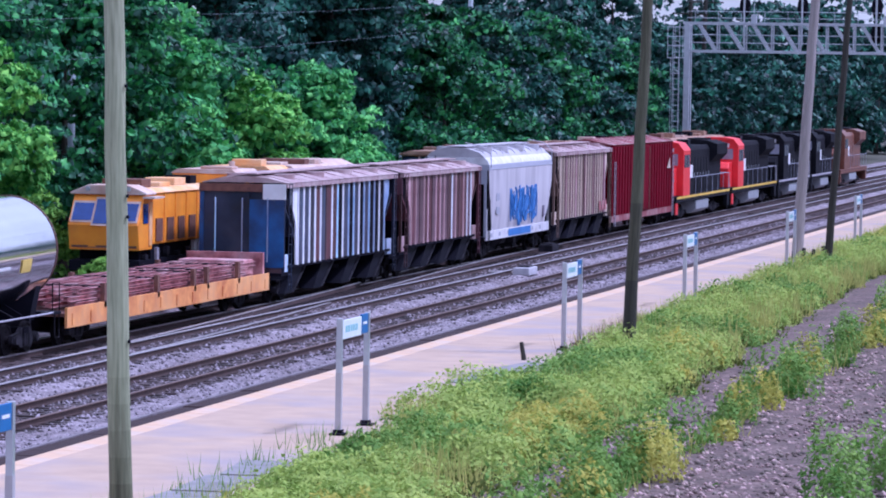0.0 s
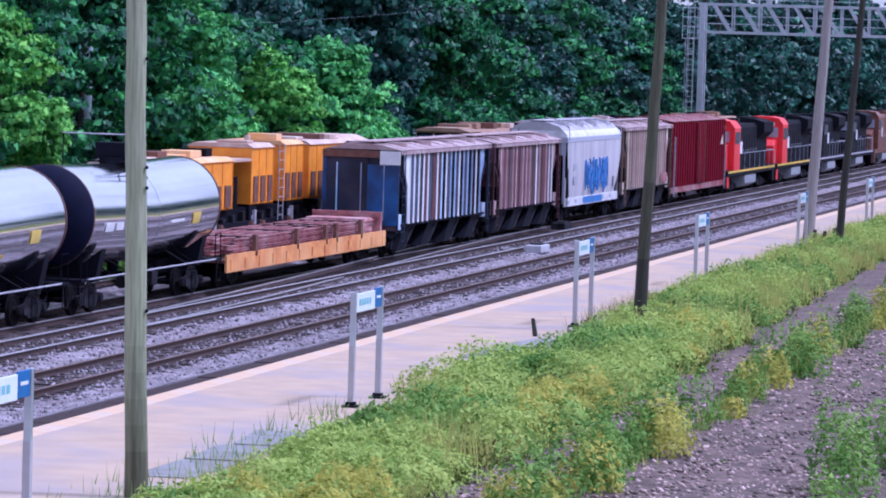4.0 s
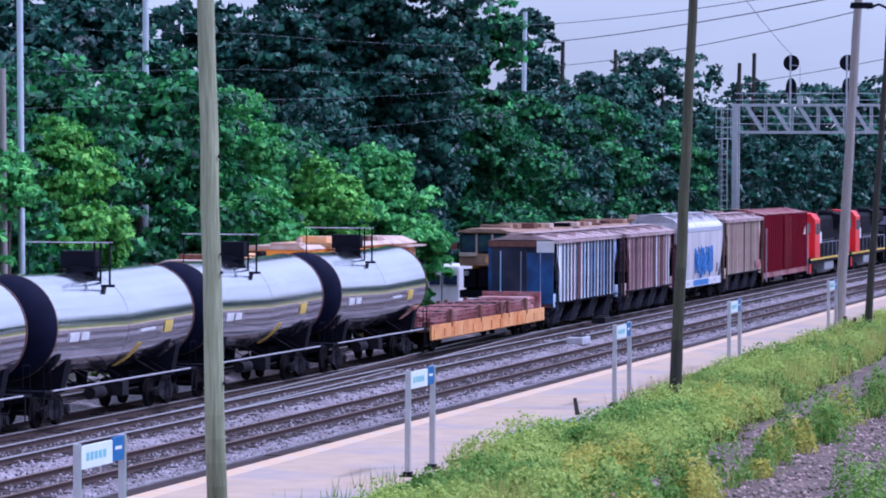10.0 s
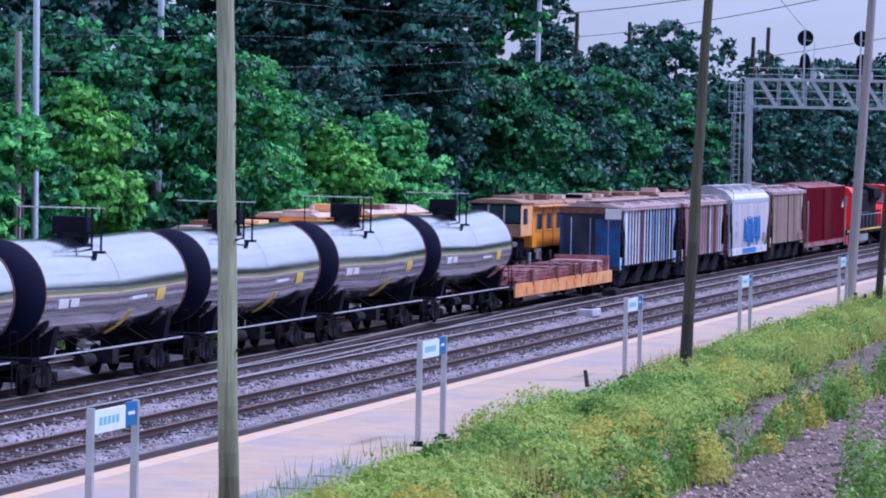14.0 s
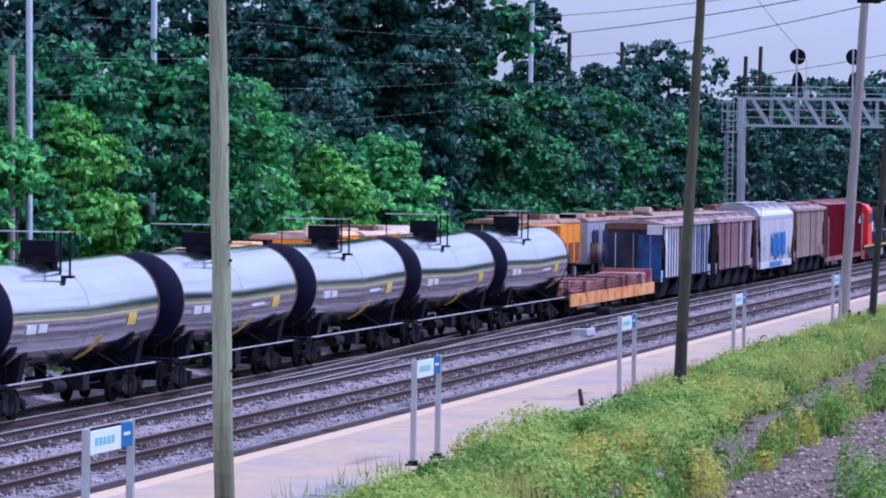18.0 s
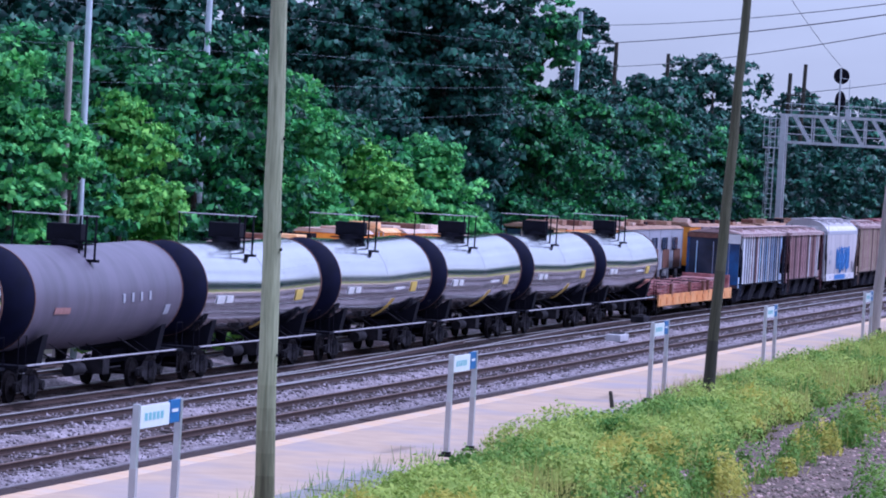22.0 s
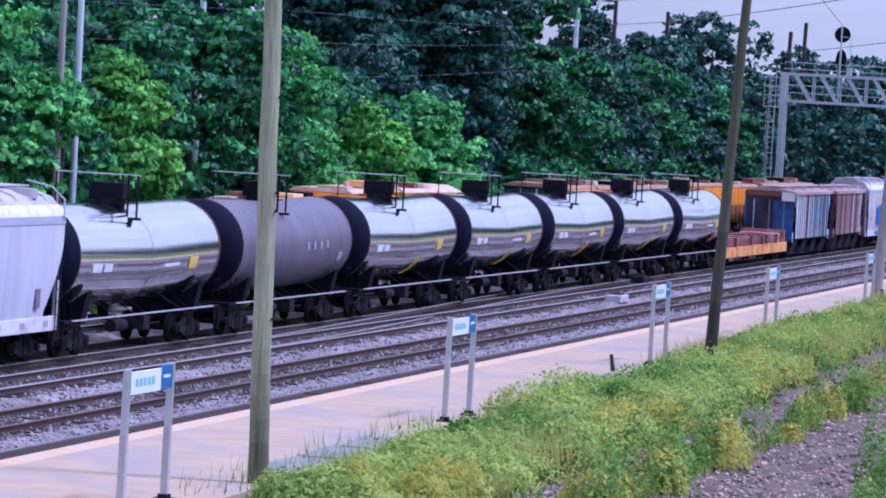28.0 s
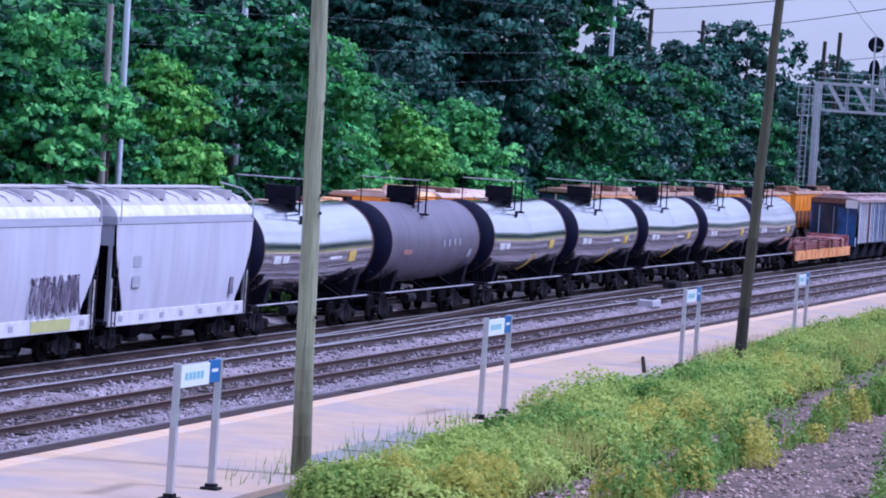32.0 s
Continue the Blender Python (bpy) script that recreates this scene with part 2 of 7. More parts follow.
M_RIM = mat("rust_rim", (0.16, 0.07, 0.05), (0.1, 0.05, 0.04), 0.7, scale=6)
M_YELLOWTAG = mat("yellow_tag", (0.75, 0.55, 0.12), (0.66, 0.48, 0.10), 0.5, scale=6)
M_YELLOW = mat("yellow_stripe", (0.75, 0.5, 0.06), (0.62, 0.4, 0.05), 0.5, scale=5)
M_HOPGREY = mat("light_grey_hopper", (0.60, 0.60, 0.68), (0.52, 0.52, 0.60), 0.5, scale=1.5, c=(0.42, 0.41, 0.48), cscale=0.7, camount=0.5, stretch=(1, 1.5, 0.25))
M_HOPLILAC = mat("lilac_grey_hopper", (0.60, 0.57, 0.60), (0.52, 0.49, 0.52), 0.5, scale=1.5, c=(0.28, 0.26, 0.30), cscale=0.7, camount=0.6, stretch=(1, 1.5, 0.25))
M_HOPSILL = mat("hopper_sill", (0.74, 0.73, 0.77), (0.64, 0.62, 0.66), 0.5, scale=3, c=(0.4, 0.36, 0.36), cscale=1.5, camount=0.5)
M_ROOFGREY = mat("grey_roof", (0.50, 0.48, 0.52), (0.38, 0.36, 0.40), 0.6, scale=2, c=(0.3, 0.27, 0.28), cscale=0.8)
M_GREYBAND = mat("grey_band", (0.40, 0.41, 0.48), (0.34, 0.35, 0.42), 0.5, scale=2, stretch=(1, 0.3, 4))
M_BLUEPANEL = mat("dark_blue_panel", (0.035, 0.045, 0.09), (0.015, 0.012, 0.022), 0.6, scale=1.6, c=(0.10, 0.05, 0.045), cscale=1.0, camount=0.9, stretch=(1, 1, 0.35), rnd=0.6)
M_BLUERIB = mat("pale_blue_rib", (0.46, 0.62, 0.84), (0.22, 0.34, 0.58), 0.55, scale=2.5, c=(0.6, 0.55, 0.58), cscale=1.2, camount=0.8, stretch=(1, 1, 0.4), rnd=0.45)
M_BLUEPLATE = mat("worn_blue_plate", (0.02, 0.11, 0.33), (0.006, 0.025, 0.09), 0.5, scale=1.2, c=(0.012, 0.015, 0.05), cscale=0.8, camount=0.85)
M_WHITERIB = mat("chalky_white_rib", (0.90, 0.91, 0.95), (0.70, 0.72, 0.80), 0.6, scale=2.5, c=(0.40, 0.32, 0.38), cscale=1.4, camount=0.5, stretch=(1, 1, 0.4), rnd=0.15)
M_RUSTRIB = mat("rusty_rib", (0.15, 0.08, 0.09), (0.07, 0.032, 0.04), 0.75, scale=2.5, stretch=(1, 1, 0.4), rnd=0.3)
M_BLUE = mat("shaded_blue_end_paint", (0.006, 0.022, 0.07), (0.004, 0.006, 0.018), 0.5, scale=0.9, c=(0.04, 0.04, 0.07), cscale=0.8, camount=0.8)
M_BROWNPANEL = mat("dark_brown_panel", (0.12, 0.035, 0.04), (0.05, 0.015, 0.02), 0.65, scale=2, stretch=(1, 1, 0.35), rnd=0.4)
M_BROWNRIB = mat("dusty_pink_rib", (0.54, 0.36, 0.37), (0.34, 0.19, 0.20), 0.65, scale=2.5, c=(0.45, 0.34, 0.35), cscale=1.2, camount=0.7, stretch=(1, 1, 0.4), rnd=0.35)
M_BROWNROOF = mat("rusty_roof", (0.46, 0.34, 0.35), (0.28, 0.17, 0.17), 0.75, scale=2.5, c=(0.55, 0.48, 0.45), cscale=0.8)
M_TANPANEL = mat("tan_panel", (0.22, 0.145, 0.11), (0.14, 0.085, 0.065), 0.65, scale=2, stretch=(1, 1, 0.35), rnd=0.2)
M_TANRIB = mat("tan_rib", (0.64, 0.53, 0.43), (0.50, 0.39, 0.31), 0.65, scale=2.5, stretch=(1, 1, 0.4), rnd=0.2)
M_RUST = mat("rust_brown", (0.20, 0.09, 0.06), (0.12, 0.05, 0.04), 0.8, scale=4, bump=0.3, bscale=15)
M_REDBOX = mat("oxide_red_boxcar", (0.165, 0.0025, 0.015), (0.115, 0.002, 0.010), 0.7, scale=1.5, c=(0.09, 0.006, 0.012), cscale=0.6, stretch=(1, 1, 0.4), spec=0.05)
M_REDROOF = mat("red_roof_dusty", (0.28, 0.06, 0.07), (0.19, 0.035, 0.04), 0.7, scale=2, c=(0.5, 0.4, 0.38), cscale=0.7, camount=0.6)
M_LOCORED = mat("bright_loco_red", (0.80, 0.03, 0.03), (0.68, 0.022, 0.025), 0.4, scale=2)
M_LOCOBLACK = mat("loco_black", (0.010, 0.010, 0.015), (0.006, 0.006, 0.009), 0.8, scale=2, c=(0.02, 0.02, 0.028), cscale=1.0, spec=0.12)
M_LOCOBROWN = mat("loco_copper", (0.19, 0.065, 0.035), (0.11, 0.035, 0.02), 0.45, scale=2)
M_GLASS = mat("window_glass_dark", (0.03, 0.05, 0.10), (0.02, 0.03, 0.07), 0.06, spec=0.8)
# pale colour paints the bright sky reflected in the loco windscreens
M_SKYGLASS = mat("painted_sky_glass", (0.62, 0.62, 0.74), (0.5, 0.5, 0.62), 0.12, metal=0.5, scale=2)
# blue of the reflected sky is put into the pane's own colour
M_BLUEGLASS = mat("painted_blue_sky_glass", (0.022, 0.06, 0.24), (0.015, 0.04, 0.16), 0.08, spec=0.5)
M_ORANGE = mat("machine_orange", (0.98, 0.36, 0.012), (0.86, 0.27, 0.010), 0.5, scale=1.5, c=(0.55, 0.22, 0.05), cscale=0.9, camount=0.35)
M_ORANGEDUSTY = mat("dusty_orange", (0.85, 0.47, 0.18), (0.72, 0.34, 0.11), 0.65, scale=2, c=(0.66, 0.56, 0.42), cscale=0.8, camount=0.6)
M_SILLORANGE = mat("worn_orange_sill", (0.82, 0.36, 0.10), (0.52, 0.16, 0.05), 0.75, scale=2, c=(0.88, 0.54, 0.24), cscale=1.0, camount=0.5)
M_REDSTEEL = mat("red_oxide_steel", (0.55, 0.22, 0.22), (0.20, 0.05, 0.06), 0.7, scale=3, c=(0.78, 0.58, 0.58), cscale=1.0, camount=0.5)
M_PINKROOF = mat("pale_machine_roof", (0.62, 0.50, 0.44), (0.5, 0.36, 0.3), 0.7, scale=2, c=(0.45, 0.2, 0.1), cscale=0.9)
M_GRAFFITI = mat("blue_spray_paint", (0.06, 0.22, 0.55), (0.05, 0.16, 0.45), 0.5, scale=3)
M_GRAFDARK = mat("dark_spray_paint", (0.14, 0.12, 0.17), (0.22, 0.19, 0.25), 0.5, scale=3)
M_GRAFYELLOW = mat("yellow_spray_paint", (0.55, 0.56, 0.20), (0.5, 0.5, 0.2), 0.5, scale=3)
M_BARK = mat("bark", (0.09, 0.075, 0.06), (0.05, 0.04, 0.032), 0.95, scale=4, bump=0.6, bscale=12, stretch=(3, 3, 0.5))
M_CONCRETE_OLD = mat("weathered_concrete", (0.30, 0.285, 0.28), (0.20, 0.19, 0.185), 0.92, scale=1.6, bump=0.3, bscale=14, c=(0.15, 0.15, 0.11), cscale=0.5, camount=0.5)
M_ROOFWORN = mat("worn_roof_shaded_front", (0.40, 0.25, 0.17), (0.27, 0.14, 0.09), 0.75, scale=2, c=(0.16, 0.10, 0.08), cscale=0.8, camount=0.6)
M_STONE = mat("pale_stone", (0.50, 0.49, 0.52), (0.38, 0.37, 0.40), 0.9, scale=3, rnd=0.2)
M_WIRE = mat("wire", (0.10, 0.10, 0.11), (0.08, 0.08, 0.09), 0.6)
M_WIREPALE = mat("aluminium_wire", (0.36, 0.42, 0.47), (0.30, 0.35, 0.4), 0.5, metal=0.5)
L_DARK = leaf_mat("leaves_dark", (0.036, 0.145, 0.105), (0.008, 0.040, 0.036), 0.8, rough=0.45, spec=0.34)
L_MID = leaf_mat("leaves_mid", (0.064, 0.30, 0.105), (0.008, 0.058, 0.034), 0.8, rough=0.5, spec=0.3)
L_BRIGHT = leaf_mat("leaves_bright", (0.21, 0.54, 0.095), (0.06, 0.25, 0.045), 0.45)
L_FRESH = leaf_mat("leaves_fresh", (0.165, 0.55, 0.135), (0.04, 0.22, 0.06), 0.5)
L_LIME = leaf_mat("leaves_lime", (0.22, 0.42, 0.06), (0.13, 0.30, 0.05), 0.3)
L_GRASS = leaf_mat("grass_blades", (0.56, 0.53, 0.15), (0.34, 0.38, 0.09), 0.15, 0.4, 1.0)
L_WEED = leaf_mat("weed_leaves", (0.51, 0.60, 0.14), (0.23, 0.36, 0.06), 0.12, 0.35, 1.1)
L_WEEDDARK = leaf_mat("weed_leaves_deep", (0.27, 0.42, 0.085), (0.09, 0.21, 0.03), 0.15, 0.3, 0.9)
L_WEEDYELLOW = leaf_mat("weed_leaves_yellow", (0.60, 0.55, 0.11), (0.35, 0.37, 0.06), 0.12, 0.4, 0.9)
# low grass kept dark: its colour carries the shaded pits between weeds
L_CARPET = leaf_mat("low_grass", (0.17, 0.20, 0.04), (0.07, 0.11, 0.02), 0.2, 0.3, 0.9)
L_STRAW = leaf_mat("dry_stalks", (0.30, 0.24, 0.13), (0.20, 0.15, 0.08), 0.4)

# ---------------------------------------------------------------- mesh building


class Shape:
    """Collects solids into one mesh."""

    def __init__(self):
        self.v, self.f = [], []

    def add(self, verts, faces):
        k = len(self.v)
        self.v += [tuple(p) for p in verts]
        self.f += [tuple(i + k for i in f) for f in faces]
        return self

    def box(self, x0, x1, y0, y1, z0, z1):
        self.add([(x, y, z) for z in (z0, z1) for y in (y0, y1) for x in (x0, x1)],
                 [(0, 2, 3, 1), (4, 5, 7, 6), (0, 1, 5, 4), (2, 6, 7, 3), (0, 4, 6, 2), (1, 3, 7, 5)])
        return self

    def tube(self, p, q, r, r2=None, n=8, caps=True):
        p, q = Vector(p), Vector(q)
        d = (q - p).normalized()
        u = d.orthogonal().normalized()
        w = d.cross(u)
        ring = [(math.cos(2 * math.pi * i / n), math.sin(2 * math.pi * i / n)) for i in range(n)]
        r2 = r if r2 is None else r2
        vs = [p + (u * a + w * b) * r for a, b in ring] + [q + (u * a + w * b) * r2 for a, b in ring]
        fs = [(i, (i + 1) % n, n + (i + 1) % n, n + i) for i in range(n)]
        if caps:
            fs += [tuple(range(n - 1, -1, -1)), tuple(range(n, 2 * n))]
        return self.add(vs, fs)

    def prism(self, profile, y0, y1, axis="y"):
        """A closed outline in x, z drawn out along y (or in y, z along x, or x, y along z)."""
        n = len(profile)
        put = {"y": lambda a, b, t: (a, t, b), "x": lambda a, b, t: (t, a, b), "z": lambda a, b, t: (a, b, t)}[axis]
        vs = [put(a, b, y0) for a, b in profile] + [put(a, b, y1) for a, b in profile]
        fs = [(i, (i + 1) % n, n + (i + 1) % n, n + i) for i in range(n)] + [tuple(range(n - 1, -1, -1)), tuple(range(n, 2 * n))]
        return self.add(vs, fs)

    def loft(self, rings, close=True):
        n = len(rings[0])
        vs = [p for r in rings for p in r]
        fs = [(k * n + i, k * n + (i + 1) % n, (k + 1) * n + (i + 1) % n, (k + 1) * n + i) for k in range(len(rings) - 1) for i in range(n)]
        if close:
            fs += [tuple(range(n - 1, -1, -1)), tuple(range((len(rings) - 1) * n, len(rings) * n))]
        return self.add(vs, fs)

    def rod(self, pts, r, n=6):
        """One unbroken rod through the points."""
        pts = [Vector(p) for p in pts]
        rings = []
        for k, p in enumerate(pts):
            d = (pts[min(k + 1, len(pts) - 1)] - pts[max(k - 1, 0)]).normalized()
            u = d.cross(Vector((0.31, 0.17, 0.93))).normalized()
            w = d.cross(u)
            rings.append([p + (u * math.cos(2 * math.pi * i / n) + w * math.sin(2 * math.pi * i / n)) * r for i in range(n)])
        return self.loft(rings)

    def line(self, pts, r, n=5):
        return self.rod(pts, r, n)

    def mesh(self, name, material, smooth=0.0, bevel=0.0):
        bm = bmesh.new()
        vs = [bm.verts.new(p) for p in self.v]
        for f in self.f:
            try:
                bm.faces.new([vs[i] for i in f])
            except ValueError:
                pass
        bmesh.ops.recalc_face_normals(bm, faces=bm.faces)
        if bevel:
            ed = [e for e in bm.edges if len(e.link_faces) == 2 and e.calc_face_angle() > 0.6]
            bmesh.ops.bevel(bm, geom=ed, offset=bevel, segments=2, affect="EDGES", profile=0.6, clamp_overlap=True)
        me = bpy.data.meshes.new(name)
        if smooth:
            for f in bm.faces:
                f.smooth = True
            for e in bm.edges:
                if len(e.link_faces) == 2 and e.calc_face_angle() > smooth:
                    e.smooth = False
        bm.to_mesh(me)
        bm.free()
        me.materials.append(material)
        return me


def part(name, shape, material, parent, label="", smooth=0.0, bevel=0.0, at=None):
    ob = new(name, shape.mesh(name, material, smooth, bevel))
    ob.parent = parent
    if at is not None:
        ob.matrix_basis = at
    if label:
        tagged(ob, label)
    return ob


def share(name, mesh, parent, m, label=""):
    """One more piece on a mesh that alike pieces share."""
    ob = new(name, mesh)
    ob.parent = parent
    ob.matrix_basis = m
    if label:
        tagged(ob, label)
    return ob


def thing(name, m, label, category, group="", kind=""):
    ob = new(name)
    ob.empty_display_size = 0.3
    ob.matrix_basis = m
    return tagged(ob, label, category, group, kind)


def bulk(name, verts, faces, material, parent=None, smooth=False):
    """A large mesh straight from arrays: verts n x 3, faces m x k."""
    me = bpy.data.meshes.new(name)
    k = faces.shape[1]
    me.vertices.add(len(verts))
    me.vertices.foreach_set("co", np.asarray(verts, np.float32).ravel())
    me.loops.add(faces.size)
    me.loops.foreach_set("vertex_index", faces.astype(np.int32).ravel())
    me.polygons.add(len(faces))
    me.polygons.foreach_set("loop_start", np.arange(0, faces.size, k, dtype=np.int32))
    me.update(calc_edges=True)
    me.validate()
    me.materials.append(material)
    if smooth:
        me.polygons.foreach_set("use_smooth", np.ones(len(faces), bool))
    ob = new(name, me)
    if parent:
        ob.parent = parent
    return ob

# ---------------------------------------------------------------- ground, platform, tracks
TRACK_NEAR, TRACK_MID, TRACK_TRAIN, TRACK_FAR = -30.1, -34.0, -37.9, -42.0
RAIL_Z = {TRACK_NEAR: 0.0, TRACK_MID: 0.0, TRACK_TRAIN: -0.2, TRACK_FAR: -0.1}


def ground_height(x):
    return float(np.interp(x, [-400, -70, -48, -45.5, -27.5, -26, -21.5, -20.5, -12, 30, 400],
                           [0.5, -0.2, -0.55, -0.75, -0.75, -0.25, -0.25, 0.10, 0.22, 0.3, 0.3]))


def sheet(name, xs, ys, height, material, rough=0.0, seed=1):
    rng = np.random.default_rng(seed)
    gx, gy = np.meshgrid(xs, ys)
    gz = np.vectorize(height)(xs)[None, :].repeat(len(ys), 0) + rough * rng.standard_normal(gx.shape)
    n = len(xs)
    i = (np.arange(len(ys) - 1)[:, None] * n + np.arange(n - 1)[None, :]).ravel()
    return bulk(name, np.stack([gx, gy, gz], 2).reshape(-1, 3), np.stack([i, i + 1, i + n + 1, i + n], 1), material, smooth=True)


ground = sheet("ground", np.concatenate([[-3000, -800, -300, -120], np.arange(-70, 0, 1.0), [0, 30, 120, 600, 3000]]),
               np.concatenate([[-3000, -500, -100, 0], np.arange(20, 420, 4.0), [450, 600, 900, 3000]]), ground_height, M_EARTH)
tagged(ground, "brown and green bare earth under the weeds", "ground", kind="structure")


def bed_height(x):
    zs = []
    for c, z in RAIL_Z.items():
        d = abs(x - c)
        zs.append(z - 0.19 - (0.0 if x > TRACK_NEAR else max(0.0, d - 1.45) * 0.28))
    return max(max(zs), -0.62)


bed = sheet("ballast_bed", np.arange(-47.3, -26.6, 0.22), np.concatenate([np.arange(40, 330, 0.5), np.arange(330, 900, 8.0)]),
            bed_height, M_BALLAST, rough=0.022)
# oily, rust-stained stones between the rails; wider freight strip also paints the train's shade
bed.data.materials.append(M_BALLASTDARK)
for f in bed.data.polygons:
    f.material_index = int(min(abs(f.center.x - c) for c in RAIL_Z) < 1.0 or abs(f.center.x - TRACK_TRAIN) < 1.7)
tagged(bed, "grey crushed stone ballast with rusty stains between the rails", "ballast", kind="structure")

# loose stones that catch the light along the near shoulder and between the tracks
rng = np.random.default_rng(5)
_v, _f = [], []
_c = np.array([(1, 0, 0), (-1, 0, 0), (0, 1, 0), (0, -1, 0), (0, 0, 1), (0, 0, -1)], float)
_t = np.array([(0, 2, 4), (2, 1, 4), (1, 3, 4), (3, 0, 4), (2, 0, 5), (1, 2, 5), (3, 1, 5), (0, 3, 5)])
n_st = 20000
sx, sy = rng.uniform(-36.4, -26.8, n_st), 66 + rng.uniform(0, 1, n_st) ** 1.5 * 170
sz = np.array([bed_height(a) for a in sx])
sr = rng.uniform(0.03, 0.075, n_st)
jit = rng.uniform(0.6, 1.2, (n_st, 6, 1))
verts = np.stack([sx, sy, sz + 0.01], 1)[:, None, :] + _c[None] * sr[:, None, None] * jit
faces = (np.arange(n_st) * 6)[:, None, None] + _t[None]
M_STONES = mat("ballast_stones", (0.28, 0.245, 0.27), (0.19, 0.16, 0.175), 0.95, scale=2, island=0.6)
tagged(bulk("ballast_stones", verts.reshape(-1, 3), faces.reshape(-1, 3), M_STONES),
       "loose grey and rusty ballast stones beside the rails", "stones", kind="stuff")

tie_mesh = Shape().box(-1.3, 1.3, -0.115, 0.115, -0.12, 0.0).mesh("tie", M_TIE, bevel=0.02)
rail_mesh = Shape().prism([(-0.07, -0.17), (0.07, -0.17), (0.07, -0.155), (0.015, -0.13), (0.012, -0.045), (0.036, -0.03), (0.036, -0.006),
                           (-0.036, -0.006), (-0.036, -0.03), (-0.012, -0.045), (-0.015, -0.13), (-0.07, -0.155)], 20, 900).mesh("rail", M_RAILSTEEL)
railhead_mesh = Shape().prism([(-0.039, -0.03), (0.039, -0.03), (0.039, -0.008), (0.03, 0.003), (-0.03, 0.003), (-0.039, -0.008)], 20, 900).mesh("rail_head", M_RAILTOP)


rusthead_mesh = railhead_mesh.copy()
rusthead_mesh.materials[0] = M_RUSTHEAD


def track(c, label, near0, near1):
    """A track: two rails with bright heads, ties one by one on the near stretch and joined beyond it."""
    z = RAIL_Z[c]
    tr = thing("railway_track", pose(c, 0, z), label, "railway track", "running tracks", "structure")
    for side in (-0.7525, 0.7525):
        r = share("rail", rail_mesh, tr, pose(side, 0, 0))
        if c == TRACK_NEAR:
            share("rail_head", rusthead_mesh, r, pose(0, 0, 0), "dull rusty running surface")
        else:
            share("rail_head", railhead_mesh, r, pose(0, 0, 0), "polished steel running surface")
    rg = random.Random(int(-c * 10))
    y = near0
    while y < near1:
        share("tie", tie_mesh, tr, pose(rg.uniform(-0.05, 0.05), y, -0.165 + rg.uniform(-0.012, 0.006), 0, 0, rg.uniform(-1.2, 1.2)))
        y += 0.56
    ys = np.concatenate([np.arange(near0 - 0.56, 45, -0.56), np.arange(y, 420, 0.56)])
    bx = np.array([(a, b, d) for d in (-0.12, 0) for b in (-0.115, 0.115) for a in (-1.3, 1.3)])
    vs = bx[None] + np.stack([0 * ys, ys, 0 * ys - 0.165], 1)[:, None, :]
    q = np.array([(0, 2, 3, 1), (4, 5, 7, 6), (0, 1, 5, 4), (2, 6, 7, 3), (0, 4, 6, 2), (1, 3, 7, 5)])
    fs = (np.arange(len(ys)) * 8)[:, None, None] + q[None]
    tagged(bulk("ties", vs.reshape(-1, 3), fs.reshape(-1, 4), M_TIE, tr), kind="stuff")


track(TRACK_NEAR, "platform track with rusty rails on dark wooden ties", 72, 200)
track(TRACK_MID, "middle track with worn bright rails on wooden ties", 84, 210)
track(TRACK_TRAIN, "freight track under the moving train", 90, 200)
track(TRACK_FAR, "storage track holding the orange work machines", 118, 160)

# long crossover from the freight track to the middle one
for c0, c1, y0, y1, lab in ((TRACK_TRAIN, TRACK_MID, 186, 96, "worn crossover rails between the freight and middle tracks"),):
    sw = thing("switch_rails", pose(0, 0, 0), lab, "railway switch", kind="structure")
    for off in (-0.7525, 0.7525):
        way = [(c0 + off + (c1 - c0) * (3 * b * b - 2 * b ** 3), y0 + (y1 - y0) * b, (1 - b) * RAIL_Z[c0] + b * RAIL_Z[c1]) for b in np.linspace(0.03, 0.97, 24)]
        for name, m, prof in (("rail", M_RAILSTEEL, ((-0.06, -0.16), (0.06, -0.16), (0.034, -0.032), (-0.034, -0.032))),
                              ("rail_head", M_RAILTOP, ((-0.037, -0.03), (0.037, -0.03), (0.03, 0.001), (-0.03, 0.001)))):
            part(name, Shape().loft([[(x + a, y, z + c) for a, c in prof] for x, y, z in way]), m, sw)
    rg = random.Random(int(y0))
    for k in range(110):
        b = (k + 0.5) / 110
        x = c0 + (c1 - c0) * (3 * b * b - 2 * b ** 3)
        share("switch_tie", tie_mesh, sw, pose(x + rg.uniform(-0.06, 0.06), y0 + (y1 - y0) * b + 0.28, -0.172 + (1 - b) * RAIL_Z[c0] + b * RAIL_Z[c1], 0, 0, rg.uniform(-1.5, 1.5)))

# platform: concrete slab, pale warning strip, timber face
slab = thing("platform", pose(0, 0, 0), "low pale concrete platform beside the near track", "platform", kind="structure")
PZ = 0.2
ring = []
for k in range(0, 41):
    y = 30 + k * 10
    inner = -20.2
    ring.append([(-25.9, y, -0.5), (inner, y, -0.5), (inner, y, PZ), (-25.9, y, PZ)])
part("slab", Shape().loft(ring), M_CONCRETE, slab)
strip_mesh = Shape().box(-0.28, 0.28, -1.485, 1.485, -0.1, 0.006).mesh("edge_panel", M_EDGE, bevel=0.008)
for k in range(56):
    share("edge_panel", strip_mesh, slab, pose(-25.61, 50 + 3 * k, PZ))
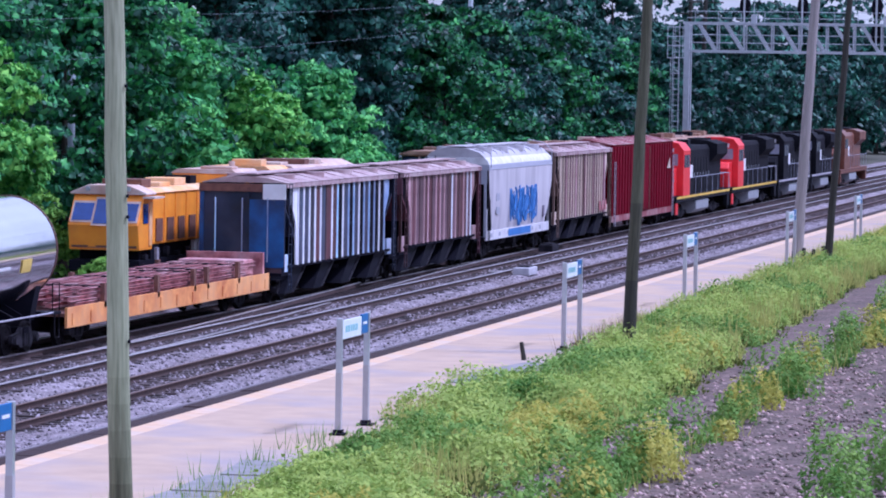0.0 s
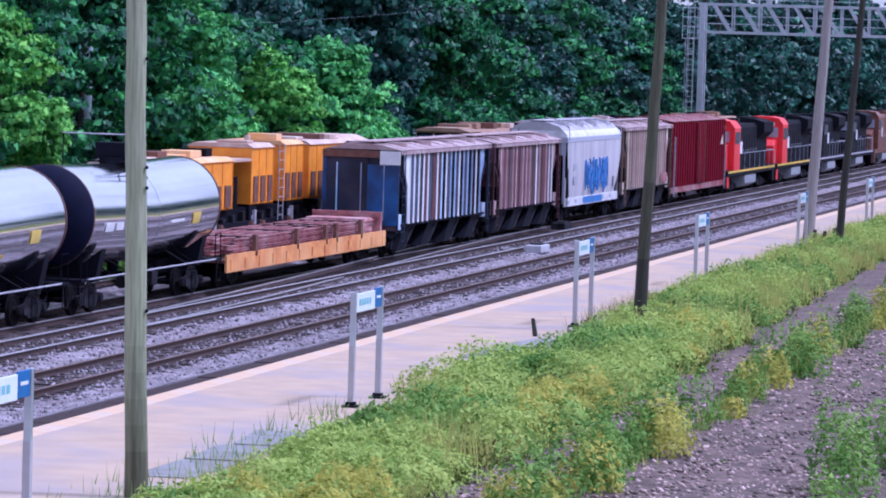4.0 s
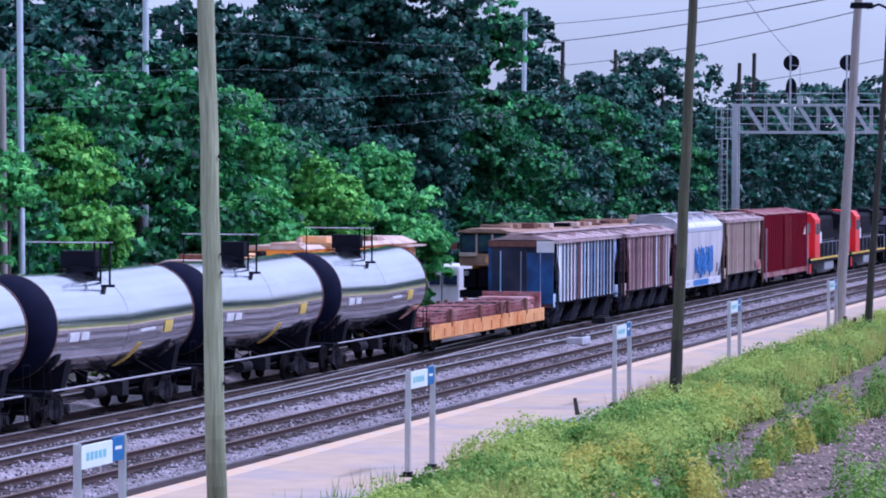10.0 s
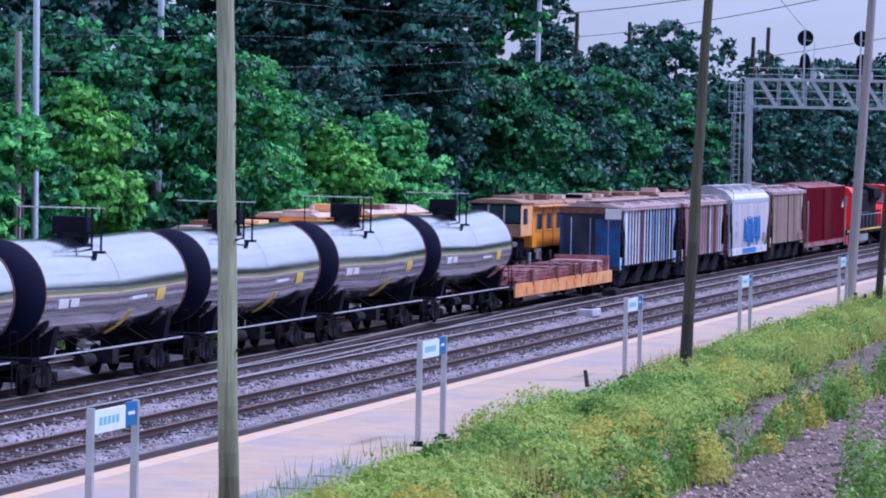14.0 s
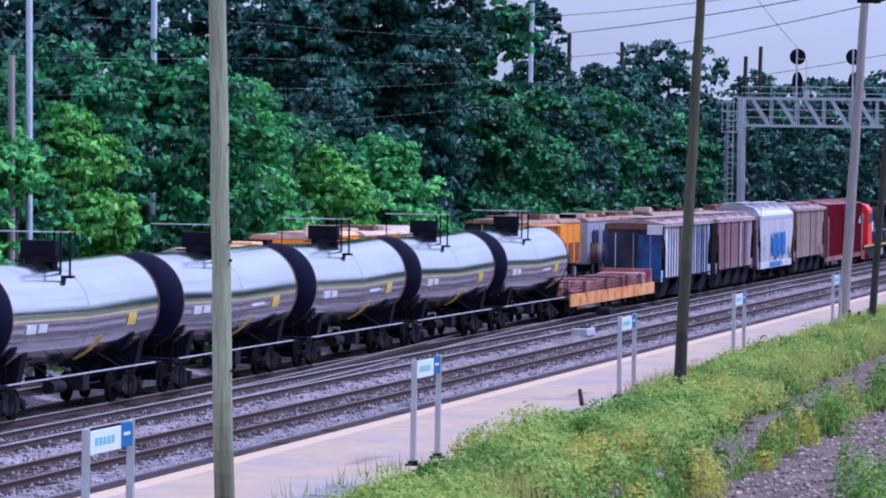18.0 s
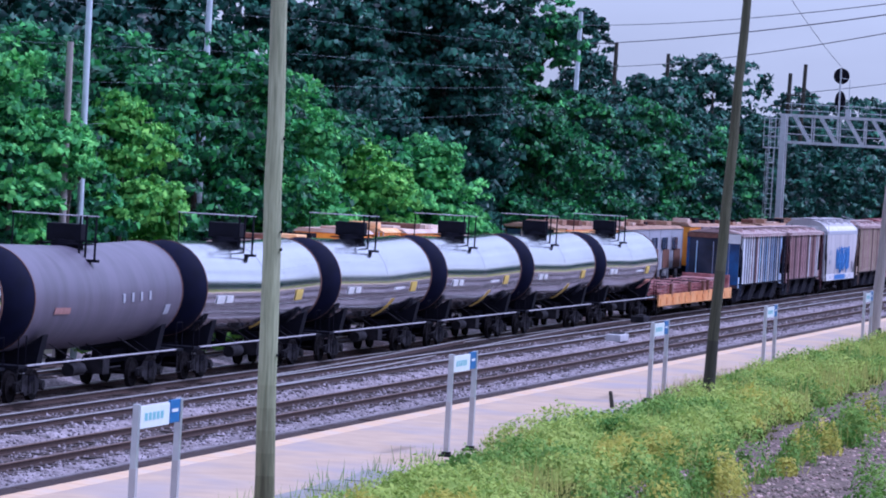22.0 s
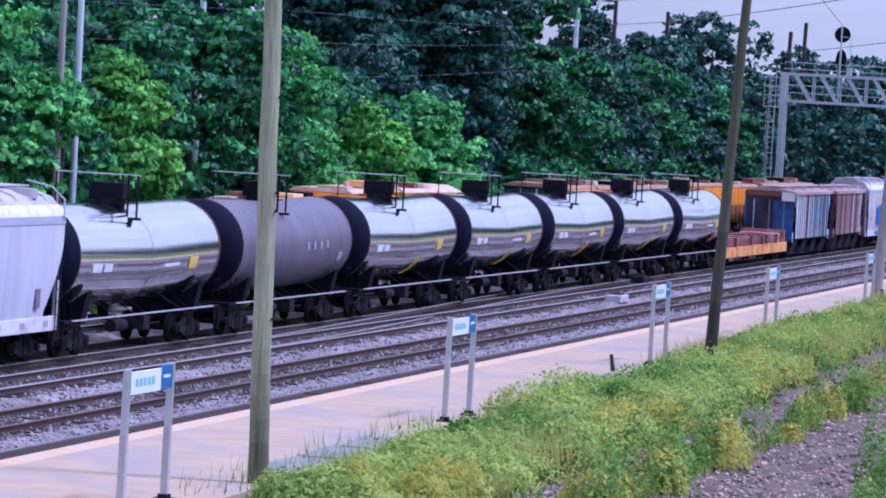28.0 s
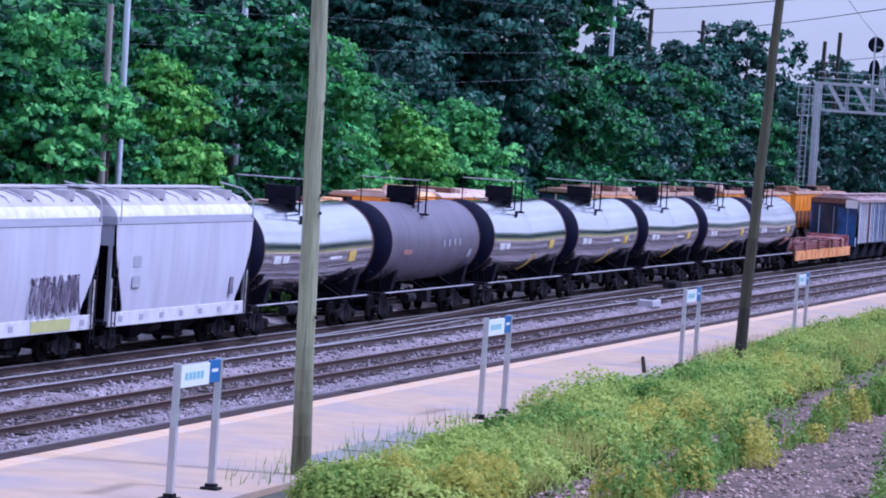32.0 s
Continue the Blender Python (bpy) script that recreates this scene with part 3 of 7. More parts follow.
part("edge_panel_run", Shape().box(-25.89, -25.33, 216.6, 430, 0.1, PZ + 0.004).box(-25.89, -25.33, 30, 48.4, 0.1, PZ + 0.004), M_EDGE, slab)
timber_mesh = Shape().box(-0.32, 0.32, -1.185, 1.185, -0.5, 0.0).mesh("edge_timber", M_FACE, bevel=0.02)
rg = random.Random(8)
for k in range(75):
    share("edge_timber", timber_mesh, slab, pose(-26.225, 50 + 2.4 * k, PZ - 0.03 - rg.uniform(0, 0.025), 0, 0, rg.uniform(-0.3, 0.3)))
part("timber_run", Shape().box(-26.545, -25.905, 228.9, 430, -0.5, PZ - 0.04), M_FACE, slab, "dark brown timber facing of the platform edge")
part("kerb", Shape().box(-26.68, -26.57, 30, 430, -0.5, 0.175), M_STONES, slab, "narrow pale kerb beside the ballast")
pad = thing("concrete_pad", pose(-21.0, 101.6, PZ), "pale broken concrete pad at the weedy platform edge", "concrete pad", kind="structure")
part("pad", Shape().prism([(-1.2, -3.2), (0.3, -4.4), (1.5, -2.6), (1.4, 2.9), (-0.6, 4.2), (-1.1, 1.6)], -0.3, 0.02, "z"), M_CONCRETE_OLD, pad)

slab2 = thing("concrete_slab", pose(-21.0, 73.8, PZ), "cracked grey concrete slab beside the weeds and the pole", "concrete slab", kind="structure")
for k, (y0, y1) in enumerate(((-4.6, -1.6), (-1.55, 1.2), (1.25, 4.0))):
    part("slab_piece", Shape().prism([(-0.55 + 0.1 * k, y0), (0.6, y0 + 0.1), (0.65, y1), (-0.5 - 0.08 * k, y1 - 0.12)], -0.2, 0.025 + 0.012 * k, "z"), M_CONCRETE_OLD, slab2, bevel=0.01)

# gravel path with its two strips
path = sheet("gravel_path", np.arange(-17.6, -5.0, 0.5), np.arange(40, 260, 2.0), lambda x: ground_height(x) + 0.035, M_PATH, rough=0.02, seed=3)
tagged(path, "purplish grey gravel track overgrown with weeds", "gravel path", kind="structure")

rng = np.random.default_rng(9)
n_st = 12000
sx, sy = rng.uniform(-15.7, -8.5, n_st), 64 + rng.uniform(0, 1, n_st) ** 1.4 * 110
sz = np.array([ground_height(a) for a in sx]) + 0.045
sr = rng.uniform(0.03, 0.085, n_st)
verts = np.stack([sx, sy, sz], 1)[:, None, :] + _c[None] * sr[:, None, None] * rng.uniform(0.6, 1.2, (n_st, 6, 1)) * np.array([1, 1, 0.7])
faces = (np.arange(n_st) * 6)[:, None, None] + _t[None]
M_PATHSTONES = mat("path_stones", (0.42, 0.32, 0.275), (0.15, 0.11, 0.095), 0.95, scale=2, island=0.75)
tagged(bulk("path_stones", verts.reshape(-1, 3), faces.reshape(-1, 3), M_PATHSTONES),
       "loose purplish grey stones on the gravel track", "stones", kind="stuff")

# ---------------------------------------------------------------- vegetation


def leaves(rng, centre, size, out, droop=0.35, slim=0.36, lay=0.0):
    """Folded leaf shapes at the given centres: four points and two faces each; with lay they lie like shingles across out."""
    n = len(centre)
    if lay:
        nor = out / (np.linalg.norm(out, axis=1)[:, None] + 1e-9) + lay * rng.standard_normal((n, 3))
        out = np.cross(nor, rng.standard_normal((n, 3))) + np.array([0, 0, 0.3])
    d = out + (0.25 if lay else 0.7) * rng.standard_normal((n, 3))
    d[:, 2] -= droop
    d /= np.linalg.norm(d, axis=1)[:, None] + 1e-9
    side = np.cross(d, nor if lay else rng.standard_normal((n, 3)))
    side /= np.linalg.norm(side, axis=1)[:, None] + 1e-9
    nor = np.cross(d, side)
    s = size[:, None]
    a = centre - d * s * 0.5
    b = centre + side * s * slim + nor * s * 0.12
    c = centre + d * s * 0.55
    e = centre - side * s * slim + nor * s * 0.12
    v = np.stack([a, b, c, e], 1).reshape(-1, 3)
    k = (np.arange(n) * 4)[:, None]
    return v, np.concatenate([k + np.array([[0, 1, 2]]), k + np.array([[0, 2, 3]])], 0)


def crown_points(rng, n, rx, ry, z0, z1, lobes, top=0.6):
    """Points over a crown of uneven lobes, each made of tufts, with dark gaps between them."""
    h = (z1 - z0) / 2
    cz = (z0 + z1) / 2
    u = rng.standard_normal((lobes, 3))
    u /= np.linalg.norm(u, axis=1)[:, None]
    rad = rng.uniform(0.45, 0.95, lobes) ** 0.6
    taper = 1 - top * np.clip((u[:, 2] * rad + 0.1), 0, 1) ** 1.5
    lc = np.stack([u[:, 0] * rad * rx * taper, u[:, 1] * rad * ry * taper, cz + u[:, 2] * rad * h], 1)
    lr = rng.uniform(0.26, 0.50, lobes) * min(rx, ry, h)
    tufts = 16
    tw = rng.standard_normal((lobes, tufts, 3))
    tw[..., 2] += 0.35
    tw /= np.linalg.norm(tw, axis=2)[..., None]
    tc = lc[:, None, :] + tw * lr[:, None, None] * rng.uniform(0.7, 1.0, (lobes, tufts, 1)) * np.array([1.1, 1.1, 0.9])
    pick = rng.choice(lobes, n, p=lr ** 2 / (lr ** 2).sum())
    tp = rng.integers(tufts, size=n)
    w = rng.standard_normal((n, 3))
    w /= np.linalg.norm(w, axis=1)[:, None]
    w[:, 2] = np.where(w[:, 2] < -0.25, -w[:, 2], w[:, 2])
    tr = (lr[pick] * 0.31)[:, None]
    p = tc[pick, tp] + w * tr * rng.uniform(0.55, 1.1, (n, 1)) * np.array([1.15, 1.15, 0.7])
    keep = p[:, 2] > 0.3
    return p[keep], (0.6 * w + 0.6 * tw[pick, tp])[keep], lc, lr


def tree(x, y, height, rx, base, material, seed, label, n=9000, leaf=0.34, name="tree", top=0.6, lobes=46, ry=None, category="tree"):
    rng = np.random.default_rng(seed)
    z = ground_height(x)
    t = thing(name, pose(x, y, z), label, category, "lineside trees")
    if height > 5:
        tr = Shape()
        lean = rng.uniform(-0.03, 0.03, 2)
        r0 = 0.018 * height + 0.05
        pts = [Vector((lean[0] * k * height, lean[1] * k * height, k * height * 0.8)) for k in np.linspace(0, 1, 6)]
        tr.loft([[(q.x + r0 * (1 - k / 5.6) * math.cos(2 * math.pi * i / 8), q.y + r0 * (1 - k / 5.6) * math.sin(2 * math.pi * i / 8), q.z) for i in range(8)] for k, q in enumerate(pts)])
        part("trunk", tr, M_BARK, t, smooth=1.0)
    p, w, lc, lr = crown_points(rng, n, rx, ry or rx, base, height, lobes, top)
    if height > 5:
        for k in range(0, lobes, 5):
            z0 = max(base * 0.7, min(lc[k][2] - 1.0, height * 0.75))
            q = Vector((lean[0] * z0 * 1.2, lean[1] * z0 * 1.2, z0))
            part("limb", Shape().tube(q, lc[k], 0.11, 0.03, n=5), M_BARK, t)
    v, f = leaves(rng, p, rng.uniform(0.6, 1.35, len(p)) * leaf, w, lay=0.55)
    bulk("crown", v, f, material, t)
    return t


DK, MD, BR, LM = "tall tree with dense dark blue-green leaves", "mid-green broadleaf tree at the wood's edge", \
    "bright green young tree in front of the wood", "yellow-green sunlit bush behind the far track"
# x, y, height, radius, crown base, leaves, seed, label, count, leaf size, taper
TREES = [
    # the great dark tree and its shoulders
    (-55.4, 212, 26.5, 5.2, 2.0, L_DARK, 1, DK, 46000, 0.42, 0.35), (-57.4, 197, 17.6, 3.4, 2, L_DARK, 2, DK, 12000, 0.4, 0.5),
    (-53.8, 231, 18.4, 3.9, 1.2, L_MID, 3, MD, 18000, 0.4, 0.5), (-51, 222, 11.5, 4.0, 1.2, L_MID, 4, MD, 12000, 0.36, 0.5),
    # wood's edge to its left
    (-50, 163, 11.0, 4.6, 0.8, L_MID, 5, MD, 13000, 0.34, 0.5), (-50.5, 151, 12.6, 4.6, 1.0, L_MID, 6, MD, 14000, 0.34, 0.5),
    (-50.5, 141, 11.6, 4.2, 0.8, L_MID, 7, MD, 12000, 0.34, 0.5), (-51, 131, 11.5, 4.2, 0.8, L_MID, 8, MD, 12000, 0.34, 0.5),
    (-52, 121, 12.0, 4.6, 0.8, L_MID, 9, MD, 10000, 0.36, 0.5), (-51, 111, 12.0, 4.6, 0.8, L_MID, 10, MD, 8000, 0.36, 0.5),
    (-49.5, 174, 9.6, 4.0, 0.5, L_MID, 11, MD, 12000, 0.34, 0.5), (-51, 183, 11.0, 4.2, 0.6, L_DARK, 12, DK, 10000, 0.36, 0.5),
    # bright growth in front
    (-48.2, 157, 11.0, 2.9, 0.4, L_FRESH, 13, BR, 11000, 0.30, 0.5), (-47.2, 166, 9.2, 2.9, 0.3, L_BRIGHT, 14, BR, 10000, 0.30, 0.5),
    (-47.0, 176, 9.6, 3.0, 0.3, L_FRESH, 15, BR, 11000, 0.30, 0.75), (-47.4, 184, 6.4, 2.4, 0.3, L_FRESH, 16, BR, 9000, 0.30, 0.5),
    (-49.8, 178, 5.2, 2.3, 0.3, L_MID, 17, MD, 6000, 0.30, 0.5), (-47.6, 133.2, 10.2, 2.4, 0.8, L_BRIGHT, 18, BR, 10000, 0.28, 0.4),
    (-48.2, 124.5, 10.0, 2.8, 2.5, L_MID, 19, MD, 9000, 0.28, 0.4), (-48.5, 117, 9.8, 2.8, 2.0, L_MID, 20, MD, 8000, 0.28, 0.4),
    # climbers over the first poles
    (-47.0, 119.2, 10.9, 2.7, 0.8, L_FRESH, 51, "tree smothered in bright climbing leaves beside the poles", 10000, 0.28, 0.15),
    (-45.4, 121.2, 9.2, 0.9, 6.4, L_FRESH, 52, "climbing leaves wrapped round a weathered pole", 1500, 0.24, 0.15),
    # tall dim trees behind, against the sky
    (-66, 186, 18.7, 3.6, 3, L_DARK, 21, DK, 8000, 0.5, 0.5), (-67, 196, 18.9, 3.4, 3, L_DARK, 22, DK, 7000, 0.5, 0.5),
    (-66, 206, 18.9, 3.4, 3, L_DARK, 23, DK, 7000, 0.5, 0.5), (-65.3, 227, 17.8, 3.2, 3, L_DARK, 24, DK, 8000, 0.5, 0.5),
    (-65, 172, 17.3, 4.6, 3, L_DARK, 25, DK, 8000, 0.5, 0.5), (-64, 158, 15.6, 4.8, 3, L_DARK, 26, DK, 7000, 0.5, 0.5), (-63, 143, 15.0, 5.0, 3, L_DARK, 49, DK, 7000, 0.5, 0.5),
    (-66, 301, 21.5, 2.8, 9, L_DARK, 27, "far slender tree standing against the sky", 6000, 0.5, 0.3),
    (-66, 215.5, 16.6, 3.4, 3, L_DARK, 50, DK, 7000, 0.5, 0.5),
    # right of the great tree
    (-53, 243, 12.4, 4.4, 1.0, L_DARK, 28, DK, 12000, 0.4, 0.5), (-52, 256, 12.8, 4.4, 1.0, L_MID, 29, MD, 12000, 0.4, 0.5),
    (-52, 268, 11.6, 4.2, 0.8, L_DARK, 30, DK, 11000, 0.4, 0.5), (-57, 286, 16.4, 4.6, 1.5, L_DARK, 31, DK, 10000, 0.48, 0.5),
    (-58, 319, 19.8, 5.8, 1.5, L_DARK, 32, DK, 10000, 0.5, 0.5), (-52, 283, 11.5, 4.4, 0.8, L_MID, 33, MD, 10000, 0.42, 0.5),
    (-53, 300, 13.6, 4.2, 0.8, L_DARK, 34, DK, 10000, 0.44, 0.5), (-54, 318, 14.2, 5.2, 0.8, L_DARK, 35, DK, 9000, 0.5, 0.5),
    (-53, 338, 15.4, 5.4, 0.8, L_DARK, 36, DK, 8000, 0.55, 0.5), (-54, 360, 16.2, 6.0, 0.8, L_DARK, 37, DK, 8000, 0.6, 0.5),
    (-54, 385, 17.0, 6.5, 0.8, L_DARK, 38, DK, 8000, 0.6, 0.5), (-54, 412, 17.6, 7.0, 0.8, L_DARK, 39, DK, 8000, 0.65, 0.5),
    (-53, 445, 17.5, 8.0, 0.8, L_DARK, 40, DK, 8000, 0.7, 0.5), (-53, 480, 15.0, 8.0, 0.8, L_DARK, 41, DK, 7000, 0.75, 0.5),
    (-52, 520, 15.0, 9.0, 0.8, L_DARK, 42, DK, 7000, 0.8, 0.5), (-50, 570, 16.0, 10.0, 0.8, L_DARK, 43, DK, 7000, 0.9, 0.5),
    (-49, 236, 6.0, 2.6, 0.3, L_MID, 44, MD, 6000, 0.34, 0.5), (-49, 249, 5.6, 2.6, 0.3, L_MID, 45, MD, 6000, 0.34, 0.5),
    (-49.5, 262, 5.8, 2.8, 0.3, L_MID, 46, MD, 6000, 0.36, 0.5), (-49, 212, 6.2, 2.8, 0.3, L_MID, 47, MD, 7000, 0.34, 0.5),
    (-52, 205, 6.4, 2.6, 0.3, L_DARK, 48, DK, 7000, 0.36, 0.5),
]
for x, y, h, r, b, m, sd, lab, n, lf, tp in TREES:
    tree(x, y, h, r, b, m, sd, lab, int(n * 1.22), lf * 1.06, top=tp, lobes=18 if h < 9 else (120 if h > 25 else 34))
# lime bushes low behind the far track
for k, (x, y, h, r) in enumerate([(-44.9, 131.5, 4.3, 1.5), (-44.8, 123.5, 4.4, 1.7), (-44.9, 143, 3.4, 1.3), (-45.6, 167, 2.6, 1.0), (-45.0, 112, 4.4, 1.8), (-41.4, 128.4, 2.2, 1.0)]):
    tree(x, y, h, r, 0.2, L_LIME, 60 + k, LM, 3200, 0.22, name="bush", lobes=20, category="bush")
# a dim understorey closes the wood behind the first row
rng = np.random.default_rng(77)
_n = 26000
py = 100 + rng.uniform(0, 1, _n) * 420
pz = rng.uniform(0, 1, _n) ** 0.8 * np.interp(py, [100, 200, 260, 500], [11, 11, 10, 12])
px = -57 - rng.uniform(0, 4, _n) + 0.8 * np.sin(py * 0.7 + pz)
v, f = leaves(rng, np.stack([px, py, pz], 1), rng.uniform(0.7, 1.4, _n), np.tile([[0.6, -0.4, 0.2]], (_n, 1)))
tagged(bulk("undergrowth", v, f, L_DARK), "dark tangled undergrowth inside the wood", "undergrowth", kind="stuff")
# unseen trees past the camera's shoulder, added for the dark band the tanks mirror
for k in range(16):
    tree(12 + 4 * (k % 3), 110 + 24 * k, 11.5 + 1.5 * (k % 4), 7.0, 0.2, L_DARK, 80 + k, DK, 3500, 0.9, lobes=40)


def meadow_edge(y):
    return float(np.interp(y, [50, 69, 74, 79, 83, 86, 89, 94, 98, 101, 103, 107, 114, 123, 134, 148, 160, 172, 260],
                           [-19.4, -19.4, -20.0, -20.3, -19.9, -20.5, -21.6, -21.4, -20.3, -20.1, -20.8, -20.9, -20.7, -21.4, -21.8, -21.9, -22.3, -22.6, -23.0]))


def meadow_right(y):
    return float(np.interp(y, [50, 76, 89, 98, 117, 150, 250], [-15.9, -15.8, -15.8, -16.0, -16.8, -17.6, -18.6]))


def sow(n, y0, y1, power, strips, seed):
    """Places in the weedy strips between the platform and the gravel."""
    r = np.random.default_rng(seed)
    y = y0 + (y1 - y0) * r.uniform(0, 1, n) ** power
    out = []
    for yy in y:
        a, b = strips[r.integers(len(strips))]
        a = meadow_edge(yy) if a is None else a + 0.25 * math.sin(yy * 0.9) + 0.2 * math.sin(yy * 2.3 + 1)
        b = (meadow_right(yy) if b is None else b) + 0.25 * math.sin(yy * 0.6) + 0.2 * math.sin(yy * 1.7)
        xx = r.uniform(min(a, b), max(a, b))
        if -22.6 < xx < -19.7 + 0.2 * math.sin(yy) and 96.2 < yy < 106.3:
            continue
        out.append((xx, yy))
    return np.array(out), r


# bushy weeds: domes of small leaves in patches of their own green
GRASSY = [(None, None)] * 14 + [(-13.9, -13.1)]


def weed_patch(name, n, y0, y1, strips, seed, material, label, n_l, spread, height, size, clump=None):
    spots, r = sow(n, y0, y1, 1.3, strips, seed)
    if clump is not None:
        k = np.sin(spots[:, 0] * 0.9 + clump) + np.sin(spots[:, 1] * 0.33 + 2 * clump) + 0.6 * np.sin(spots[:, 1] * 0.9 - spots[:, 0] * 1.7 + clump)
        spots = spots[k > 1.1]
    gz = np.array([ground_height(a) for a, b in spots])
    big = r.uniform(0.35, 1.0, len(spots)) ** 1.4 * (0.9 + 0.45 * np.sin(spots[:, 0] * 1.9 + spots[:, 1] * 0.55) * np.sin(spots[:, 1] * 0.31)) + 0.12
    edge = np.array([meadow_edge(b) for a, b in spots])
    big = big * np.clip(0.3 + (spots[:, 0] - edge) / 1.6, 0.3, 1.0)
    w = r.standard_normal((len(spots), n_l, 3))
    w[..., 2] = np.abs(w[..., 2]) + 0.15
    w /= np.linalg.norm(w, axis=2)[..., None]
    ext = np.stack([spread * (0.5 + 0.5 * big), spread * (0.5 + 0.5 * big), height * big], 1)
    p = np.stack([spots[:, 0], spots[:, 1], gz], 1)[:, None, :] + w * ext[:, None, :] * r.uniform(0.55, 1.05, (len(spots), n_l, 1))
    up = w.reshape(-1, 3) + np.array([0, 0, 0.8])
    v, f = leaves(r, p.reshape(-1, 3), r.uniform(*size, p.shape[0] * n_l), up, droop=-0.1, slim=0.27)
    tagged(bulk(name, v, f, material), label, "weeds", kind="stuff")


weed_patch("low_grass", 3600, 62, 260, [(None, None)], 11, L_CARPET, "low green grass coloured dark as shade between the taller weeds", 32, 0.5, 0.4, (0.07, 0.14))


def weed_mounds(name, n, y0, y1, strips, seed, material, label, rad, tall, density, clump=None):
    """Bushy plants: rounded mounds with a skin of small upright leaves and a lumpy top."""
    spots, r = sow(n, y0, y1, 1.25, strips, seed)
    if clump is not None:
        k = np.sin(spots[:, 0] * 0.9 + clump) + np.sin(spots[:, 1] * 0.33 + 2 * clump) + 0.6 * np.sin(spots[:, 1] * 0.9 - spots[:, 0] * 1.7 + clump)
        spots = spots[k > 0.7]
    vs, fs, at = [], [], 0
    for a, b in spots:
        q = rad[0] + (rad[1] - rad[0]) * r.uniform() ** 1.3
        a = max(a, meadow_edge(b) + 1.05 * q)
        if strips is MAIN:
            a = min(a, meadow_right(b) - 0.8 * q)
        h = r.uniform(*tall) * min(1.0, 0.35 + (a - meadow_edge(b)) / 1.8) * (0.55 + 0.6 * q / rad[1])
        m = int(density * (0.35 + q * q))
        w = r.standard_normal((m, 3))
        w[:, 2] = np.abs(w[:, 2]) * 1.1 + 0.05
        w /= np.linalg.norm(w, axis=1)[:, None]
        lump = 1 + 0.22 * np.sin(5 * w[:, 0] + a * 3) * np.sin(5 * w[:, 1] + b * 2) + r.normal(0, 0.07, m)
        p = np.array([a, b, ground_height(a)]) + w * np.array([q, q, h]) * lump[:, None]
        v, f = leaves(r, p, r.uniform(0.075, 0.15, m), w + np.array([0, 0, 0.35]), droop=0.0, slim=0.3, lay=0.32)
        vs.append(v)
        fs.append(f + at)
        at += len(v)
    tagged(bulk(name, np.concatenate(vs), np.concatenate(fs), material), label, "weeds", kind="stuff")


MAIN, MIDDLE, VERGE = [(None, None)], [(-13.9, -13.2)], [(-9.4, -8.4)]
weed_mounds("weeds", 560, 62, 250, MAIN, 31, L_WEED, "pale green bushy weeds along the platform", (0.45, 1.2), (0.5, 0.9), 470)
weed_mounds("deep_weeds", 560, 62, 230, MAIN, 32, L_WEEDDARK, "deeper green leafy weeds among the grass", (0.4, 1.0), (0.45, 0.95), 620, 0.4)
weed_mounds("yellow_weeds", 380, 62, 230, MAIN, 33, L_WEEDYELLOW, "yellow-green flowering weeds among the grass", (0.3, 0.75), (0.4, 0.95), 640, 2.9)
weed_mounds("strip_weeds", 50, 64, 190, MIDDLE, 34, L_WEEDYELLOW, "bushy weeds on the strip between the gravel", (0.25, 0.6), (0.5, 1.0), 620)
weed_mounds("strip_shrubs", 55, 64, 190, MIDDLE, 35, L_WEEDDARK, "dark leafy shrubs on the strip between the gravel", (0.25, 0.55), (0.8, 1.6), 640)
weed_mounds("verge_shrubs", 26, 64, 130, VERGE, 36, L_WEEDDARK, "dark leafy shrubs along the gravel's far verge", (0.3, 0.6), (0.7, 1.4), 560)
weed_patch("gravel_weeds", 36, 62, 200, [(-12.3, -11.2)], 24, L_WEEDDARK, "scattered small weeds in the gravel", 22, 0.2, 0.25, (0.05, 0.1))

# grass blades and stalks
spots, r = sow(14000, 62, 230, 1.5, GRASSY, 12)
n = len(spots)
gz = np.array([ground_height(a) for a, b in spots])
hh = r.uniform(0.25, 0.62, n) * (0.75 + 0.35 * np.sin(spots[:, 0] * 1.3 + spots[:, 1] * 0.4)) + 0.12
ang = r.uniform(0, 2 * np.pi, n)
wd = r.uniform(0.012, 0.03, n) * (1 + (spots[:, 1] - 62) / 120)
bx = np.stack([spots[:, 0], spots[:, 1], gz - 0.02], 1)
ax = np.stack([np.cos(ang), np.sin(ang), 0 * ang], 1) * wd[:, None]
tip = bx + np.stack([r.normal(0, 0.14, n), r.normal(0, 0.14, n), hh * 1.25], 1)
v = np.stack([bx - ax, bx + ax, tip], 1).reshape(-1, 3)
f = np.arange(3 * n).reshape(-1, 3)
tagged(bulk("grass", v, f, L_GRASS), "tall pale green grass along the platform", "grass", kind="stuff")

spots, r = sow(9000, 108, 230, 1.1, [(None, None)], 15)
n = len(spots)
bx = np.stack([spots[:, 0], spots[:, 1], np.array([ground_height(a) for a, b in spots]) - 0.02], 1)
ang = r.uniform(0, 2 * np.pi, n)
ax = np.stack([np.cos(ang), np.sin(ang), 0 * ang], 1) * r.uniform(0.02, 0.04, n)[:, None]
tip = bx + np.stack([r.normal(0, 0.16, n), r.normal(0, 0.16, n), r.uniform(0.6, 1.15, n)], 1)
tagged(bulk("tall_grass", np.stack([bx - ax, bx + ax, tip], 1).reshape(-1, 3), np.arange(3 * n).reshape(-1, 3), L_GRASS),
       "tall olive grass gone to seed beyond the poles", "grass", kind="stuff")

